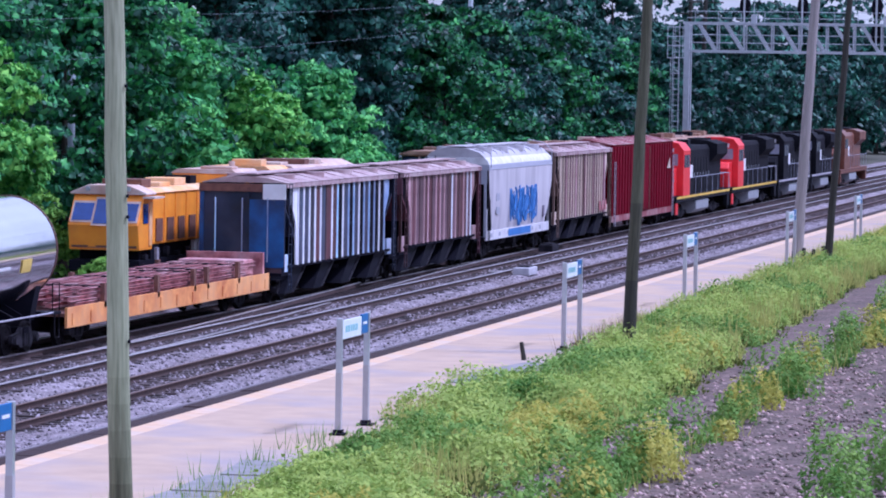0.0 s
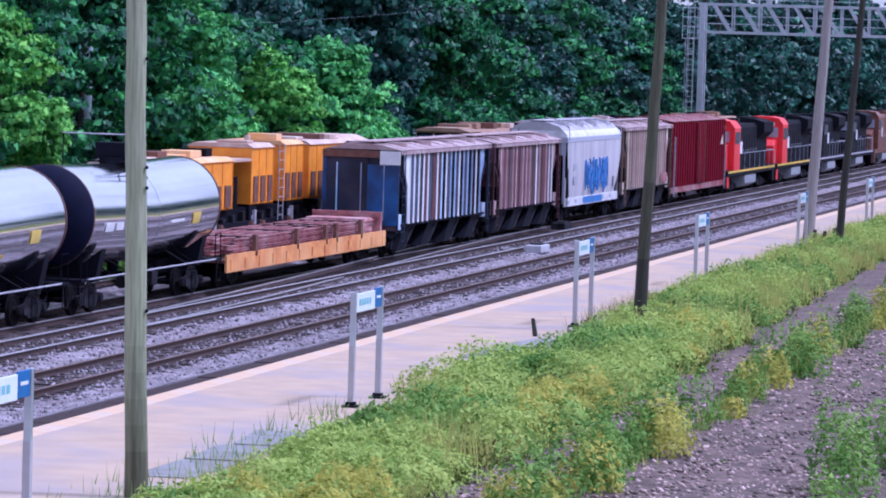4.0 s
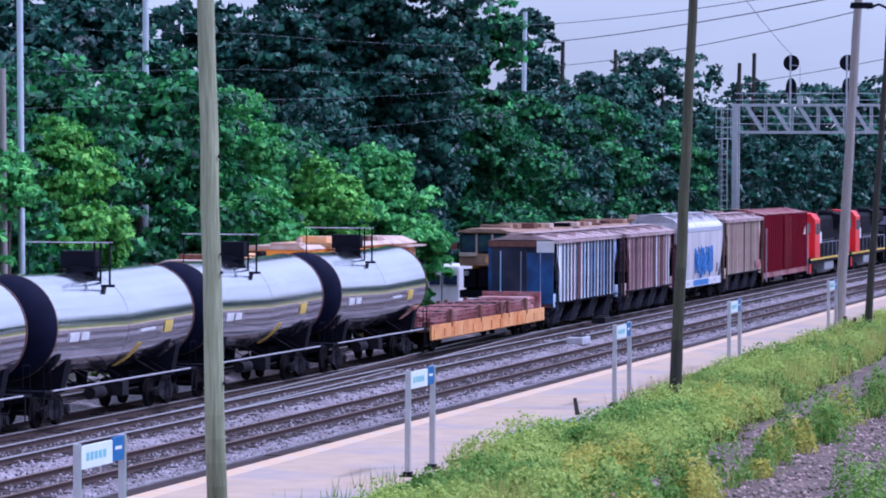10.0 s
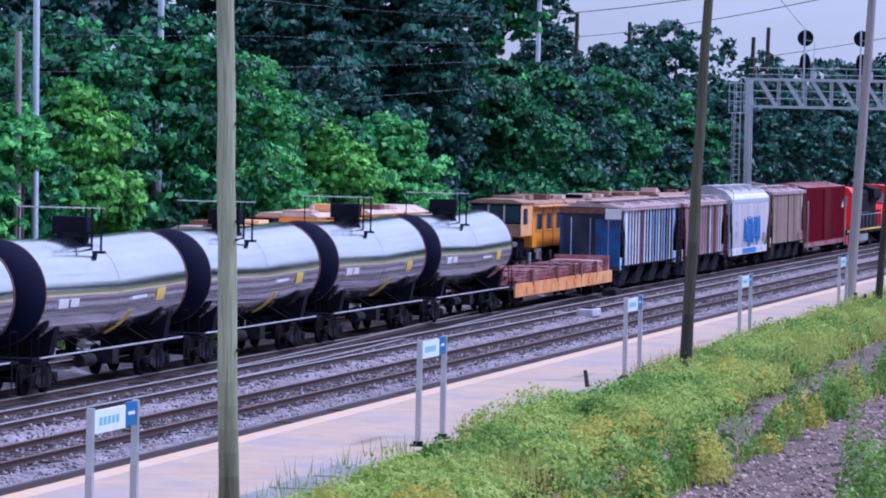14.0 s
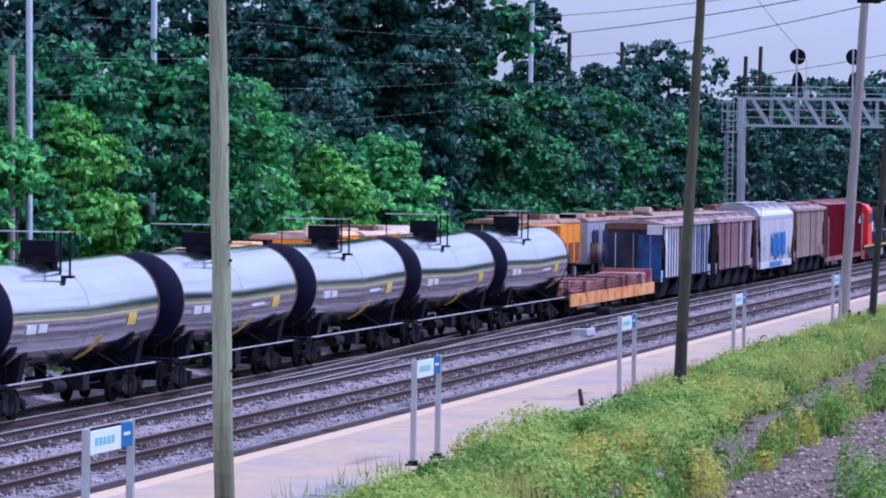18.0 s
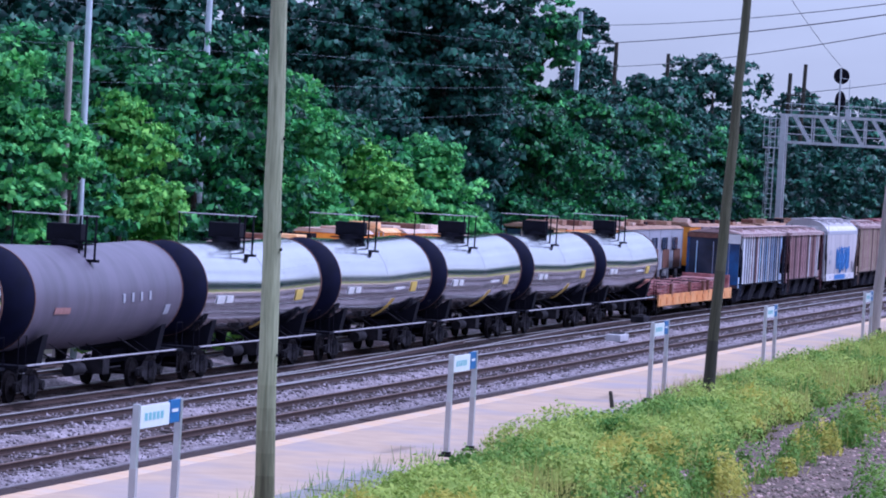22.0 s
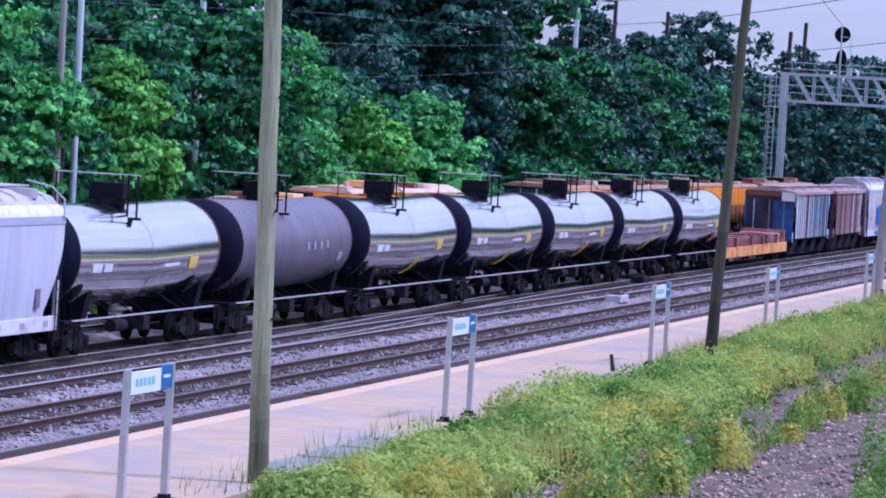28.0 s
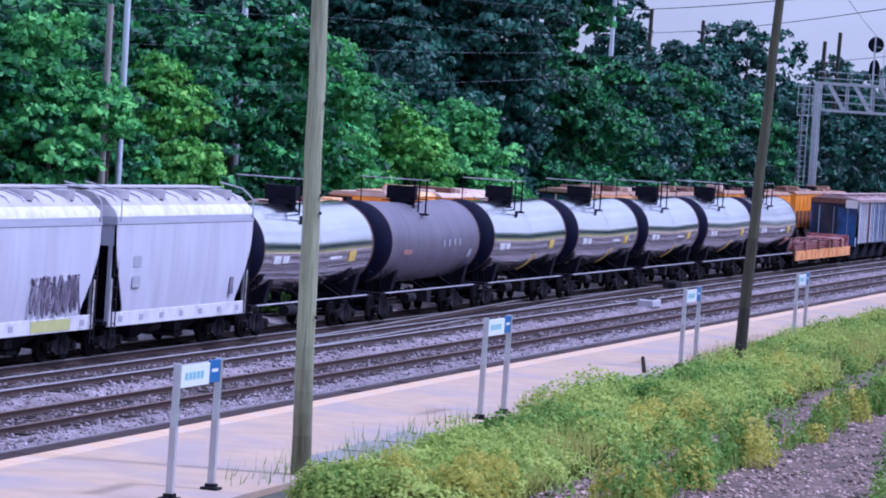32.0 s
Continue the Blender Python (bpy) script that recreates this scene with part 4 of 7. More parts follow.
# darker leafy plants on the gravel strips
spots, r = sow(130, 62, 175, 1.2, [(-13.9, -13.2), (-13.9, -13.2), (-9.3, -8.2)], 13)
n_l = 60
gz = np.array([ground_height(a) for a, b in spots])
w = r.standard_normal((len(spots), n_l, 3))
w[..., 2] = np.abs(w[..., 2]) + 0.1
w /= np.linalg.norm(w, axis=2)[..., None]
th = r.uniform(0.25, 0.85, len(spots))
p = np.stack([spots[:, 0], spots[:, 1], gz], 1)[:, None, :] + w * np.stack([0.22 + 0.2 * th, 0.22 + 0.2 * th, th], 1)[:, None, :] * r.uniform(0.4, 1.0, (len(spots), n_l, 1))
v, f = leaves(r, p.reshape(-1, 3), r.uniform(0.08, 0.17, p.shape[0] * n_l), w.reshape(-1, 3), droop=0.1)
tagged(bulk("leafy_weeds", v, f, L_WEEDDARK), "darker leafy weeds growing out of the gravel", "weeds", kind="stuff")
# thin grass creeping out over the near platform
spots, r = sow(420, 63, 84, 1.0, [(-21.6, -19.6)], 41)
n = len(spots)
bx = np.stack([spots[:, 0], spots[:, 1], 0 * spots[:, 0] + PZ], 1)
ang = r.uniform(0, 2 * np.pi, n)
ax = np.stack([np.cos(ang), np.sin(ang), 0 * ang], 1) * 0.012
tip = bx + np.stack([r.normal(0, 0.08, n), r.normal(0, 0.08, n), r.uniform(0.1, 0.5, n)], 1)
tagged(bulk("platform_grass", np.stack([bx - ax, bx + ax, tip], 1).reshape(-1, 3), np.arange(3 * n).reshape(-1, 3), L_WEEDDARK),
       "thin grass growing out of the platform cracks", "grass", kind="stuff")
# dry stalks by the concrete pad
spots, r = sow(700, 104, 118, 1.0, [(None, -20.2)], 14)
n = len(spots)
gz = np.array([ground_height(a) for a, b in spots])
bx = np.stack([spots[:, 0], spots[:, 1], gz], 1)
ang = r.uniform(0, 2 * np.pi, n)
ax = np.stack([np.cos(ang), np.sin(ang), 0 * ang], 1) * 0.016
tip = bx + np.stack([r.normal(0, 0.2, n), r.normal(0, 0.2, n), r.uniform(0.5, 1.1, n)], 1)
tagged(bulk("dry_stalks", np.stack([bx - ax, bx + ax, tip], 1).reshape(-1, 3), np.arange(3 * n).reshape(-1, 3), L_STRAW),
       "dry brown weed stalks at the platform edge", "weeds", kind="stuff")

# ---------------------------------------------------------------- posts, signs, gantry, wires


def wood_pole(x, y, height, lean, r, lower, upper, split, label):
    p = thing("utility_pole", pose(x, y, ground_height(x), 0, math.degrees(math.atan(lean)), 0), label, "utility pole", "platform poles")
    ring = lambda z, q: [(q * math.cos(2 * math.pi * i / 16) + 0.012 * math.sin(z * 1.7), q * math.sin(2 * math.pi * i / 16) + 0.012 * math.cos(z * 2.3), z) for i in range(16)]
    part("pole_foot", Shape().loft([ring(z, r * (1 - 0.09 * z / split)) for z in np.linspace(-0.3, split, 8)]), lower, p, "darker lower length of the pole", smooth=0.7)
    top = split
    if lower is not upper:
        # stacked lengths step from the dark foot colour to the shaft colour
        for m, rise in ((M_POLE_MIDDLE, 2.2),) if lower is M_POLE_DARK else tuple((q, 0.45) for q in M_POLE_STEPS):
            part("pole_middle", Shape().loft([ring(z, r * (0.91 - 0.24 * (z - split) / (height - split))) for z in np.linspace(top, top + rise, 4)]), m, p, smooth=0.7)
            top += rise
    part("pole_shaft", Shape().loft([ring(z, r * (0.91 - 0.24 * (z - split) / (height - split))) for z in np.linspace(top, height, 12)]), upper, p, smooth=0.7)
    return p


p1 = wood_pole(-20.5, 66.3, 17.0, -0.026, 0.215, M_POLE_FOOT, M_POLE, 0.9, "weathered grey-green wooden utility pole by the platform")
p2 = wood_pole(-19.6, 110.0, 13.6, 0.041, 0.20, M_POLE_DARK, M_POLE_OLIVE, 2.2, "wooden utility pole with a dark foot")
wood_pole(-22.9, 172.0, 18.5, 0.052, 0.27, M_POLE_PALE, M_POLE_PALE, 3, "pale weathered wooden utility pole")
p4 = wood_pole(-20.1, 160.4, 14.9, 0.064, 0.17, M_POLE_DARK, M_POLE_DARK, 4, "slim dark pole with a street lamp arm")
for p in (p1,):
    for k, zz in enumerate((3.3, 5.4, 5.75, 7.6)):
        part("bolt", Shape().tube((0.19, -0.05, zz), (0.23, -0.05, zz), 0.03, n=6), M_BLACK, p)
part("lamp_arm", Shape().line([(0, 0, 14.5), (-0.5, 0, 14.7), (-1.0, 0, 14.5)], 0.06), M_BLACK, p4)
part("lamp_head", Shape().prism([(-0.55, 14.45), (-0.5, 14.7), (0.4, 14.75), (0.45, 14.5)], -0.25, 0.25), M_BLACK, p4, "street lamp head", at=pose(-1.2, 0, 0))
part("lamp_arm", Shape().line([(0, 0, 13.3), (-0.6, 0, 13.5)], 0.05), M_BLACK, p2)


def platform_sign(x, y, label):
    """Two square posts carrying a long name board, white with a blue end."""
    s = thing("platform_sign", pose(x, y, PZ), label, "sign", "platform signs")
    for yy in (-1.2, 1.2):
        po = part("post", Shape().box(-0.06, 0.06, yy - 0.06, yy + 0.06, 0.0, 2.52), M_GALV, s, bevel=0.01)
        part("post_sleeve", Shape().box(-0.064, 0.064, yy - 0.064, yy + 0.064, 0.0, 1.35), M_GREYPOST, po, "grey lower half")
        part("base_plate", Shape().box(-0.17, 0.17, yy - 0.17, yy + 0.17, 0.0, 0.05).box(-0.1, 0.1, yy - 0.1, yy + 0.1, 0.05, 0.12), M_IRON, s, "dark base plate", bevel=0.01)
    b = part("name_board", Shape().box(0.0, 0.04, -1.12, 0.55, 2.06, 2.47), M_SIGNWHITE, s, "pale board", bevel=0.008)
    part("blue_panel", Shape().box(0.0, 0.045, 0.56, 1.12, 2.08, 2.51), M_SIGNBLUE, s, "blue end panel", bevel=0.008)
    for k in range(5):
        part("letter_bar", Shape().box(0.042, 0.046, -0.85 + 0.22 * k, -0.70 + 0.22 * k, 2.20, 2.34), M_TEAL, b, "unreadable lettering")
    part("letter_bar", Shape().box(0.047, 0.05, 0.66, 1.02, 2.28, 2.34), M_WHITE, b, "unreadable lettering")
    return s


for x, y in ((-20.96, 60.83), (-21.28, 85.04), (-21.63, 112.1), (-21.67, 134.02), (-21.62, 160.3), (-21.62, 185.0)):
    platform_sign(x, y, "platform name sign on two white posts beside the weeds")
stub = thing("marker_post", pose(-21.9, 106.6, PZ), "short leaning dark wooden stub at the platform edge", "post")
part("stub", Shape().tube((0, 0, 0), (-0.08, -0.02, 0.5), 0.075, 0.055, n=8), M_POLE_DARK, stub, smooth=0.8)
for k in range(5):
    bx = thing("planter_stump", pose(-22.25 + 0.28 * k, 166 + 1.2 * k, PZ), "small dark shrub stump by the pale pole", "stump", "stumps by the pole")
    part("stump", Shape().tube((0, 0, 0), (0.02, 0, 0.55 + 0.1 * (k % 2)), 0.11, 0.08, n=8), M_POLE_DARK, bx, smooth=0.8)


def signal_head(parent, x, z, top):
    if top:
        hd = part("signal_head", Shape().tube((x, -0.12, z), (x, 0.0, z), 0.62, n=18), M_BLACK, parent, "round black signal target", smooth=0.7)
    else:
        out = [(x + 0.42 * math.cos(2 * math.pi * i / 18), z + 0.8 * math.sin(2 * math.pi * i / 18)) for i in range(18)]
        hd = part("signal_head", Shape().prism(out, -0.12, 0.0), M_BLACK, parent, "tall oval black signal target", smooth=0.7)
    for k in range(3):
        a = 2 * math.pi * k / 3 + math.pi / 2
        c = (x + 0.28 * math.cos(a), z + 0.28 * math.sin(a))
        part("hood", Shape().tube((c[0], -0.42, c[1]), (c[0], -0.12, c[1]), 0.13, n=10), M_BLACK, hd)
    return hd


def gantry():
    """Signal bridge: lattice beam over the tracks on steel columns with a ladder."""
    g = thing("signal_gantry", pose(0, 281, 0), "galvanised steel signal bridge with a lattice beam over the tracks", "signal gantry")
    X0, X1, ZB, ZT = -45.6, -24.6, 10.5, 12.6
    for y in (-0.55, 0.55):
        for z, nm in ((ZB, "bottom_chord"), (ZT, "top_chord")):
            part(nm, Shape().box(X0 - 0.3, X1 + 0.3, y - 0.09, y + 0.09, z - 0.1, z + 0.1), M_GALV, g)
        x = X0 + 0.75
        while x < X1 - 1.2:
            part("diagonal", Shape().prism([(x, ZT - 0.1), (x + 0.2, ZT - 0.1), (x + 1.42, ZB + 0.1), (x + 1.22, ZB + 0.1)], y - 0.05, y + 0.05), M_GALV, g)
            part("upright", Shape().box(x + 1.5, x + 1.6, y - 0.04, y + 0.04, ZB, ZT), M_GALV, g)
            x += 2.05
        for z in (11.15, 11.75):
            part("walkway_rail", Shape().tube((X0, y * 0.4, z), (X1, y * 0.4, z), 0.03, n=5), M_GALV, g)
    for X in (X0, X1):
        for y in (-0.5, 0.5):
            part("column", Shape().box(X - 0.21, X + 0.21, y - 0.16, y + 0.16, -0.8, ZT), M_GALV, g, bevel=0.02)
        for k in range(8):
            part("column_brace", Shape().tube((X, -0.4, 1.2 * k), (X, 0.4, 1.2 * k + 1.1), 0.05, n=6), M_GALV, g)
    # ladder with its cage and the end platform
    for dx in (-0.25, 0.25):
        part("ladder_rail", Shape().tube((X0 - 0.8 + dx, -0.6, 0), (X0 - 0.8 + dx, -0.6, ZT), 0.035, n=6), M_GALV, g)
    for k in range(8):
        z = 1.6 + 1.2 * k
        part("cage_hoop", Shape().line([(X0 - 0.55, -0.6, z), (X0 - 0.5, -1.2, z), (X0 - 0.8, -1.45, z), (X0 - 1.1, -1.2, z), (X0 - 1.05, -0.6, z)], 0.03), M_GALV, g)
    for dx, dy in ((-0.5, -1.2), (-0.8, -1.45), (-1.1, -1.2)):
        part("cage_bar", Shape().tube((X0 + dx, dy, 1.6), (X0 + dx, dy, 10.0), 0.022, n=5), M_GALV, g)
    for k in range(30):
        part("ladder_rung", Shape().tube((X0 - 1.05, -0.6, 0.4 * k + 0.4), (X0 - 0.55, -0.6, 0.4 * k + 0.4), 0.018, n=5), M_GALV, g)
    for z in (10.0, 10.9, 11.6, 12.3):
        part("cage_rail", Shape().line([(X0 - 0.3, -0.6, z), (X0 - 1.45, -0.6, z), (X0 - 1.45, 0.6, z), (X0 - 0.3, 0.6, z)], 0.03), M_GALV, g)
    for x in (X0 - 1.45, X0 - 0.9, X0 - 0.3):
        part("cage_post", Shape().tube((x, -0.6, 10.0), (x, -0.6, 12.3), 0.03, n=5), M_GALV, g)
    part("end_floor", Shape().box(X0 - 1.5, X0 - 0.3, -0.6, 0.6, 9.95, 10.02), M_GALV, g)
    for z in (13.0, 13.5):
        part("hand_rail", Shape().tube((X0, -0.55, z), (X1, -0.55, z), 0.022, n=5), M_GALV, g)
    for k in range(12):
        x = X0 + 0.6 + k * 1.75
        part("rail_post", Shape().tube((x, -0.55, ZT), (x, -0.55, 13.5), 0.022, n=5), M_GALV, g)
    for x in (-41.3, -36.95, -31.4):
        part("signal_mast", Shape().tube((x, -0.5, ZT - 1.6), (x, -0.5, 16.4), 0.07, n=8), M_GALV, g)
        for z in (15.85, 13.9) + ((12.0,) if x == -31.4 else ()):
            signal_head(g, x, z, z > 15)
        part("mast_guard", Shape().line([(x + 0.75, -0.5, 13.3), (x + 0.75, -0.5, 15.6), (x, -0.5, 15.7)], 0.03), M_GALV, g)
        part("junction_box", Shape().box(x + 0.5, x + 0.9, -0.4, 0.0, 12.6, 13.3), M_GALV, g)
    return g


gantry()


def steel_pole(x, y, h, r, material, label, lean=0.0, arms=()):
    p = thing("line_pole", pose(x, y, ground_height(x), 0, math.degrees(math.atan(lean)), 0), label, "pole", "line poles in the trees")
    part("shaft", Shape().tube((0, 0, -0.3), (0, 0, h), r, r * 0.8, n=10), material, p, smooth=0.8)
    for z, w in arms:
        part("cross_arm", Shape().box(-w, w, -0.06, 0.06, z - 0.06, z + 0.06), material, p)
        for s in (-w * 0.85, -w * 0.4, w * 0.4, w * 0.85):
            part("insulator", Shape().tube((s, 0, z + 0.06), (s, 0, z + 0.22), 0.04, n=6), M_GALV, p)
    return p


steel_pole(-45.7, 123.6, 19, 0.135, M_GALVPOLE, "pale blue-grey steel line pole among the trees", -0.01)
steel_pole(-45.25, 120.6, 11.7, 0.15, M_POLE_PALE, "weathered grey pole wrapped in climbing leaves", -0.01)
steel_pole(-52.8, 158.6, 19, 0.17, M_GALVPOLE, "pale blue-grey steel line pole among the trees")
steel_pole(-58, 260.5, 19.4, 0.2, M_GALVPOLE, "pale steel line pole against the sky", 0.01, [(12.8, 0.7)])
steel_pole(-61.85, 292, 18.3, 0.2, M_POLE_DARK, "dark wooden line pole against the sky", 0.01, [(13.5, 1.0)])
steel_pole(-62, 315, 18.4, 0.2, M_POLE_DARK, "dark wooden line pole against the sky", 0.01)
steel_pole(-52.5, 323, 17.6, 0.22, M_POLE_DARK, "dark wooden line pole behind the gantry", 0.02, [(14.6, 1.6)])
steel_pole(-52.3, 330, 18.7, 0.22, M_POLE_DARK, "dark wooden line pole behind the gantry", 0.02, [(15.8, 1.6)])


def wire(a, b, sag, r, material, label):
    a, b = Vector(a), Vector(b)
    pts = [a.lerp(b, t) - Vector((0, 0, sag * 4 * t * (1 - t))) for t in np.linspace(0, 1, 15)]
    tagged(new("overhead_wire", Shape().rod(pts, r, 5).mesh("overhead_wire", material)), label, "wire", "overhead wires")


for k, (z0, z1) in enumerate([(13.2, 13.4), (11.6, 11.9), (10.2, 10.9), (8.6, 9.4)]):
    wire((-47.3, 96, z0 - 1.3), (-47.9, 159, z0 + 0.4), 0.1, 0.004, M_WIREPALE, "pale overhead wire along the wood's edge")
    wire((-47.9, 159, z0 + 0.4), (-48.6, 206, z1 + 1.2), 0.1, 0.005, M_WIREPALE, "pale overhead wire along the wood's edge")
wire((-58, 260, 18.0), (-22.0, 172, 16.4), 0.35, 0.024, M_WIRE, "dark overhead wire crossing the sky")
wire((-58, 260, 16.6), (-22.0, 172, 15.9), 0.3, 0.032, M_WIRE, "dark overhead wire crossing the sky")
wire((-62, 292, 16.0), (-22.2, 172, 15.0), 0.35, 0.026, M_WIRE, "dark overhead wire crossing the sky")
wire((-52.5, 323, 15.2), (-22.0, 260, 17.5), 0.25, 0.03, M_WIRE, "dark overhead wire behind the gantry")
wire((-41.3, 281, 16.5), (-33.5, 190, 21), 0.4, 0.02, M_WIRE, "slanting stay wire above the gantry")

# low trackside fittings between the rails
for x, y, w, lab in [(-32.6, 158.5, 0.9, "pale stone block and switch fittings between the tracks"), (-36.0, 180.5, 0.8, "dark switch machine beside the track")]:
    sb = thing("switch_machine", pose(x, y, -0.25), lab, "switch machine")
    part("case", Shape().box(-0.35, 0.35, -w, w, 0.05, 0.38), M_STONE if w > 0.85 else M_IRON, sb, bevel=0.05)
    part("lid", Shape().box(-0.25, 0.25, -w * 0.5, w * 0.6, 0.384, 0.44), M_IRON, sb, bevel=0.02)
    part("rod", Shape().tube((-0.3, 0.1, 0.15), (-1.6, 0.1, 0.15), 0.03, n=6), M_RAILTOP, sb)

# ---------------------------------------------------------------- rolling stock
# Each vehicle stands on an Empty at rail height; y runs along the line, the platform side is +x.
VEHICLES, WHEELSETS = [], []
WHEEL_R = 0.46


def wheel_mesh():
    s = Shape()
    for x in (-0.7525, 0.7525):
        k = 1 if x > 0 else -1
        rings = []
        for dx, r in ((-0.07, 0.10), (-0.068, 0.36), (-0.075, 0.40), (-0.075, 0.485), (-0.045, 0.485), (-0.04, 0.462), (0.06, 0.455), (0.06, 0.40), (0.035, 0.37), (0.03, 0.13), (0.09, 0.10)):
            rings.append([(x + k * dx, r * math.cos(2 * math.pi * i / 24), r * math.sin(2 * math.pi * i / 24)) for i in range(24)])
        s.loft(rings)
        for a in range(4):
            c = (math.cos(a * math.pi / 2), math.sin(a * math.pi / 2))
            s.tube((x + k * 0.03, 0.24 * c[0], 0.24 * c[1]), (x + k * 0.05, 0.24 * c[0], 0.24 * c[1]), 0.035, n=6)
    s.tube((-0.9, 0, 0), (0.9, 0, 0), 0.085, n=10)
    return s.mesh("wheelset", M_WHEEL, 0.5)


WHEEL = wheel_mesh()


def side_frame(half, axles):
    """Cast truck side with its arched top, spring window and axle boxes."""
    s = Shape()
    s.prism([(-half - 0.25, 0.40), (-half - 0.25, 0.60), (-half * 0.6, 0.66), (-0.35, 0.80), (0.35, 0.80), (half * 0.6, 0.66), (half + 0.25, 0.60), (half + 0.25, 0.40),
             (half - 0.2, 0.40), (0.45, 0.22), (-0.45, 0.22), (-half + 0.2, 0.40)], 0.95, 1.07, "x")
    for y in axles:
        s.tube((0.9, y, 0.46), (1.14, y, 0.46), 0.13, n=10)
        s.box(0.96, 1.10, y - 0.17, y + 0.17, 0.36, 0.58)
    for k in (-0.17, 0.0, 0.17):
        s.tube((1.08, k, 0.28), (1.08, k, 0.62), 0.075, n=8)
    return s


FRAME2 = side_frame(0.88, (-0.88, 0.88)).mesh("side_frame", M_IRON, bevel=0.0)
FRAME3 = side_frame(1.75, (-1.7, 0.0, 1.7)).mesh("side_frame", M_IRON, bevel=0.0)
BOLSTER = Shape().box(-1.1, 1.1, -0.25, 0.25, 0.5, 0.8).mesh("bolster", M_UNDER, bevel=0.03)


def truck(car, y, axles=(-0.88, 0.88)):
    t = share("truck", BOLSTER, car, pose(0, y, 0), "four-wheel truck" if len(axles) == 2 else "six-wheel truck")
    fr = FRAME2 if len(axles) == 2 else FRAME3
    share("side_frame", fr, t, pose(0, 0, 0))
    share("side_frame", fr, t, pose(0, 0, 0, 0, 0, 180))
    for a in axles:
        WHEELSETS.append((share("wheelset", WHEEL, t, pose(0, a, WHEEL_R)), a))
    return t


def vehicle(name, y, label, category, group):
    c = thing(name, pose(TRACK_TRAIN, y, RAIL_Z[TRACK_TRAIN]), label, category, group)
    VEHICLES.append((c, y))
    return c


def coupler(car, y, d):
    part("coupler", Shape().box(-0.12, 0.12, min(y, y + 0.75 * d), max(y, y + 0.75 * d), 0.72, 1.0).box(-0.2, 0.2, y + 0.45 * d - 0.18, y + 0.45 * d + 0.18, 0.68, 1.05), M_IRON, car, bevel=0.02)
    part("air_hose", Shape().line([(0.35, y, 0.85), (0.38, y + 0.4 * d, 0.5), (0.3, y + 0.75 * d, 0.55)], 0.03), M_BLACK, car)


def brakes(car, y0, y1):
    part("brake_gear", Shape().tube((0.7, y0 * 0.25, 0.75), (0.7, y0 * 0.25 + 1.1, 0.75), 0.2, n=10).box(0.4, 1.0, y1 * 0.2, y1 * 0.2 + 0.6, 0.55, 1.0)
         .tube((0.5, y0 * 0.8, 0.65), (0.5, y1 * 0.8, 0.65), 0.03, n=5), M_IRON, car, smooth=0.7)


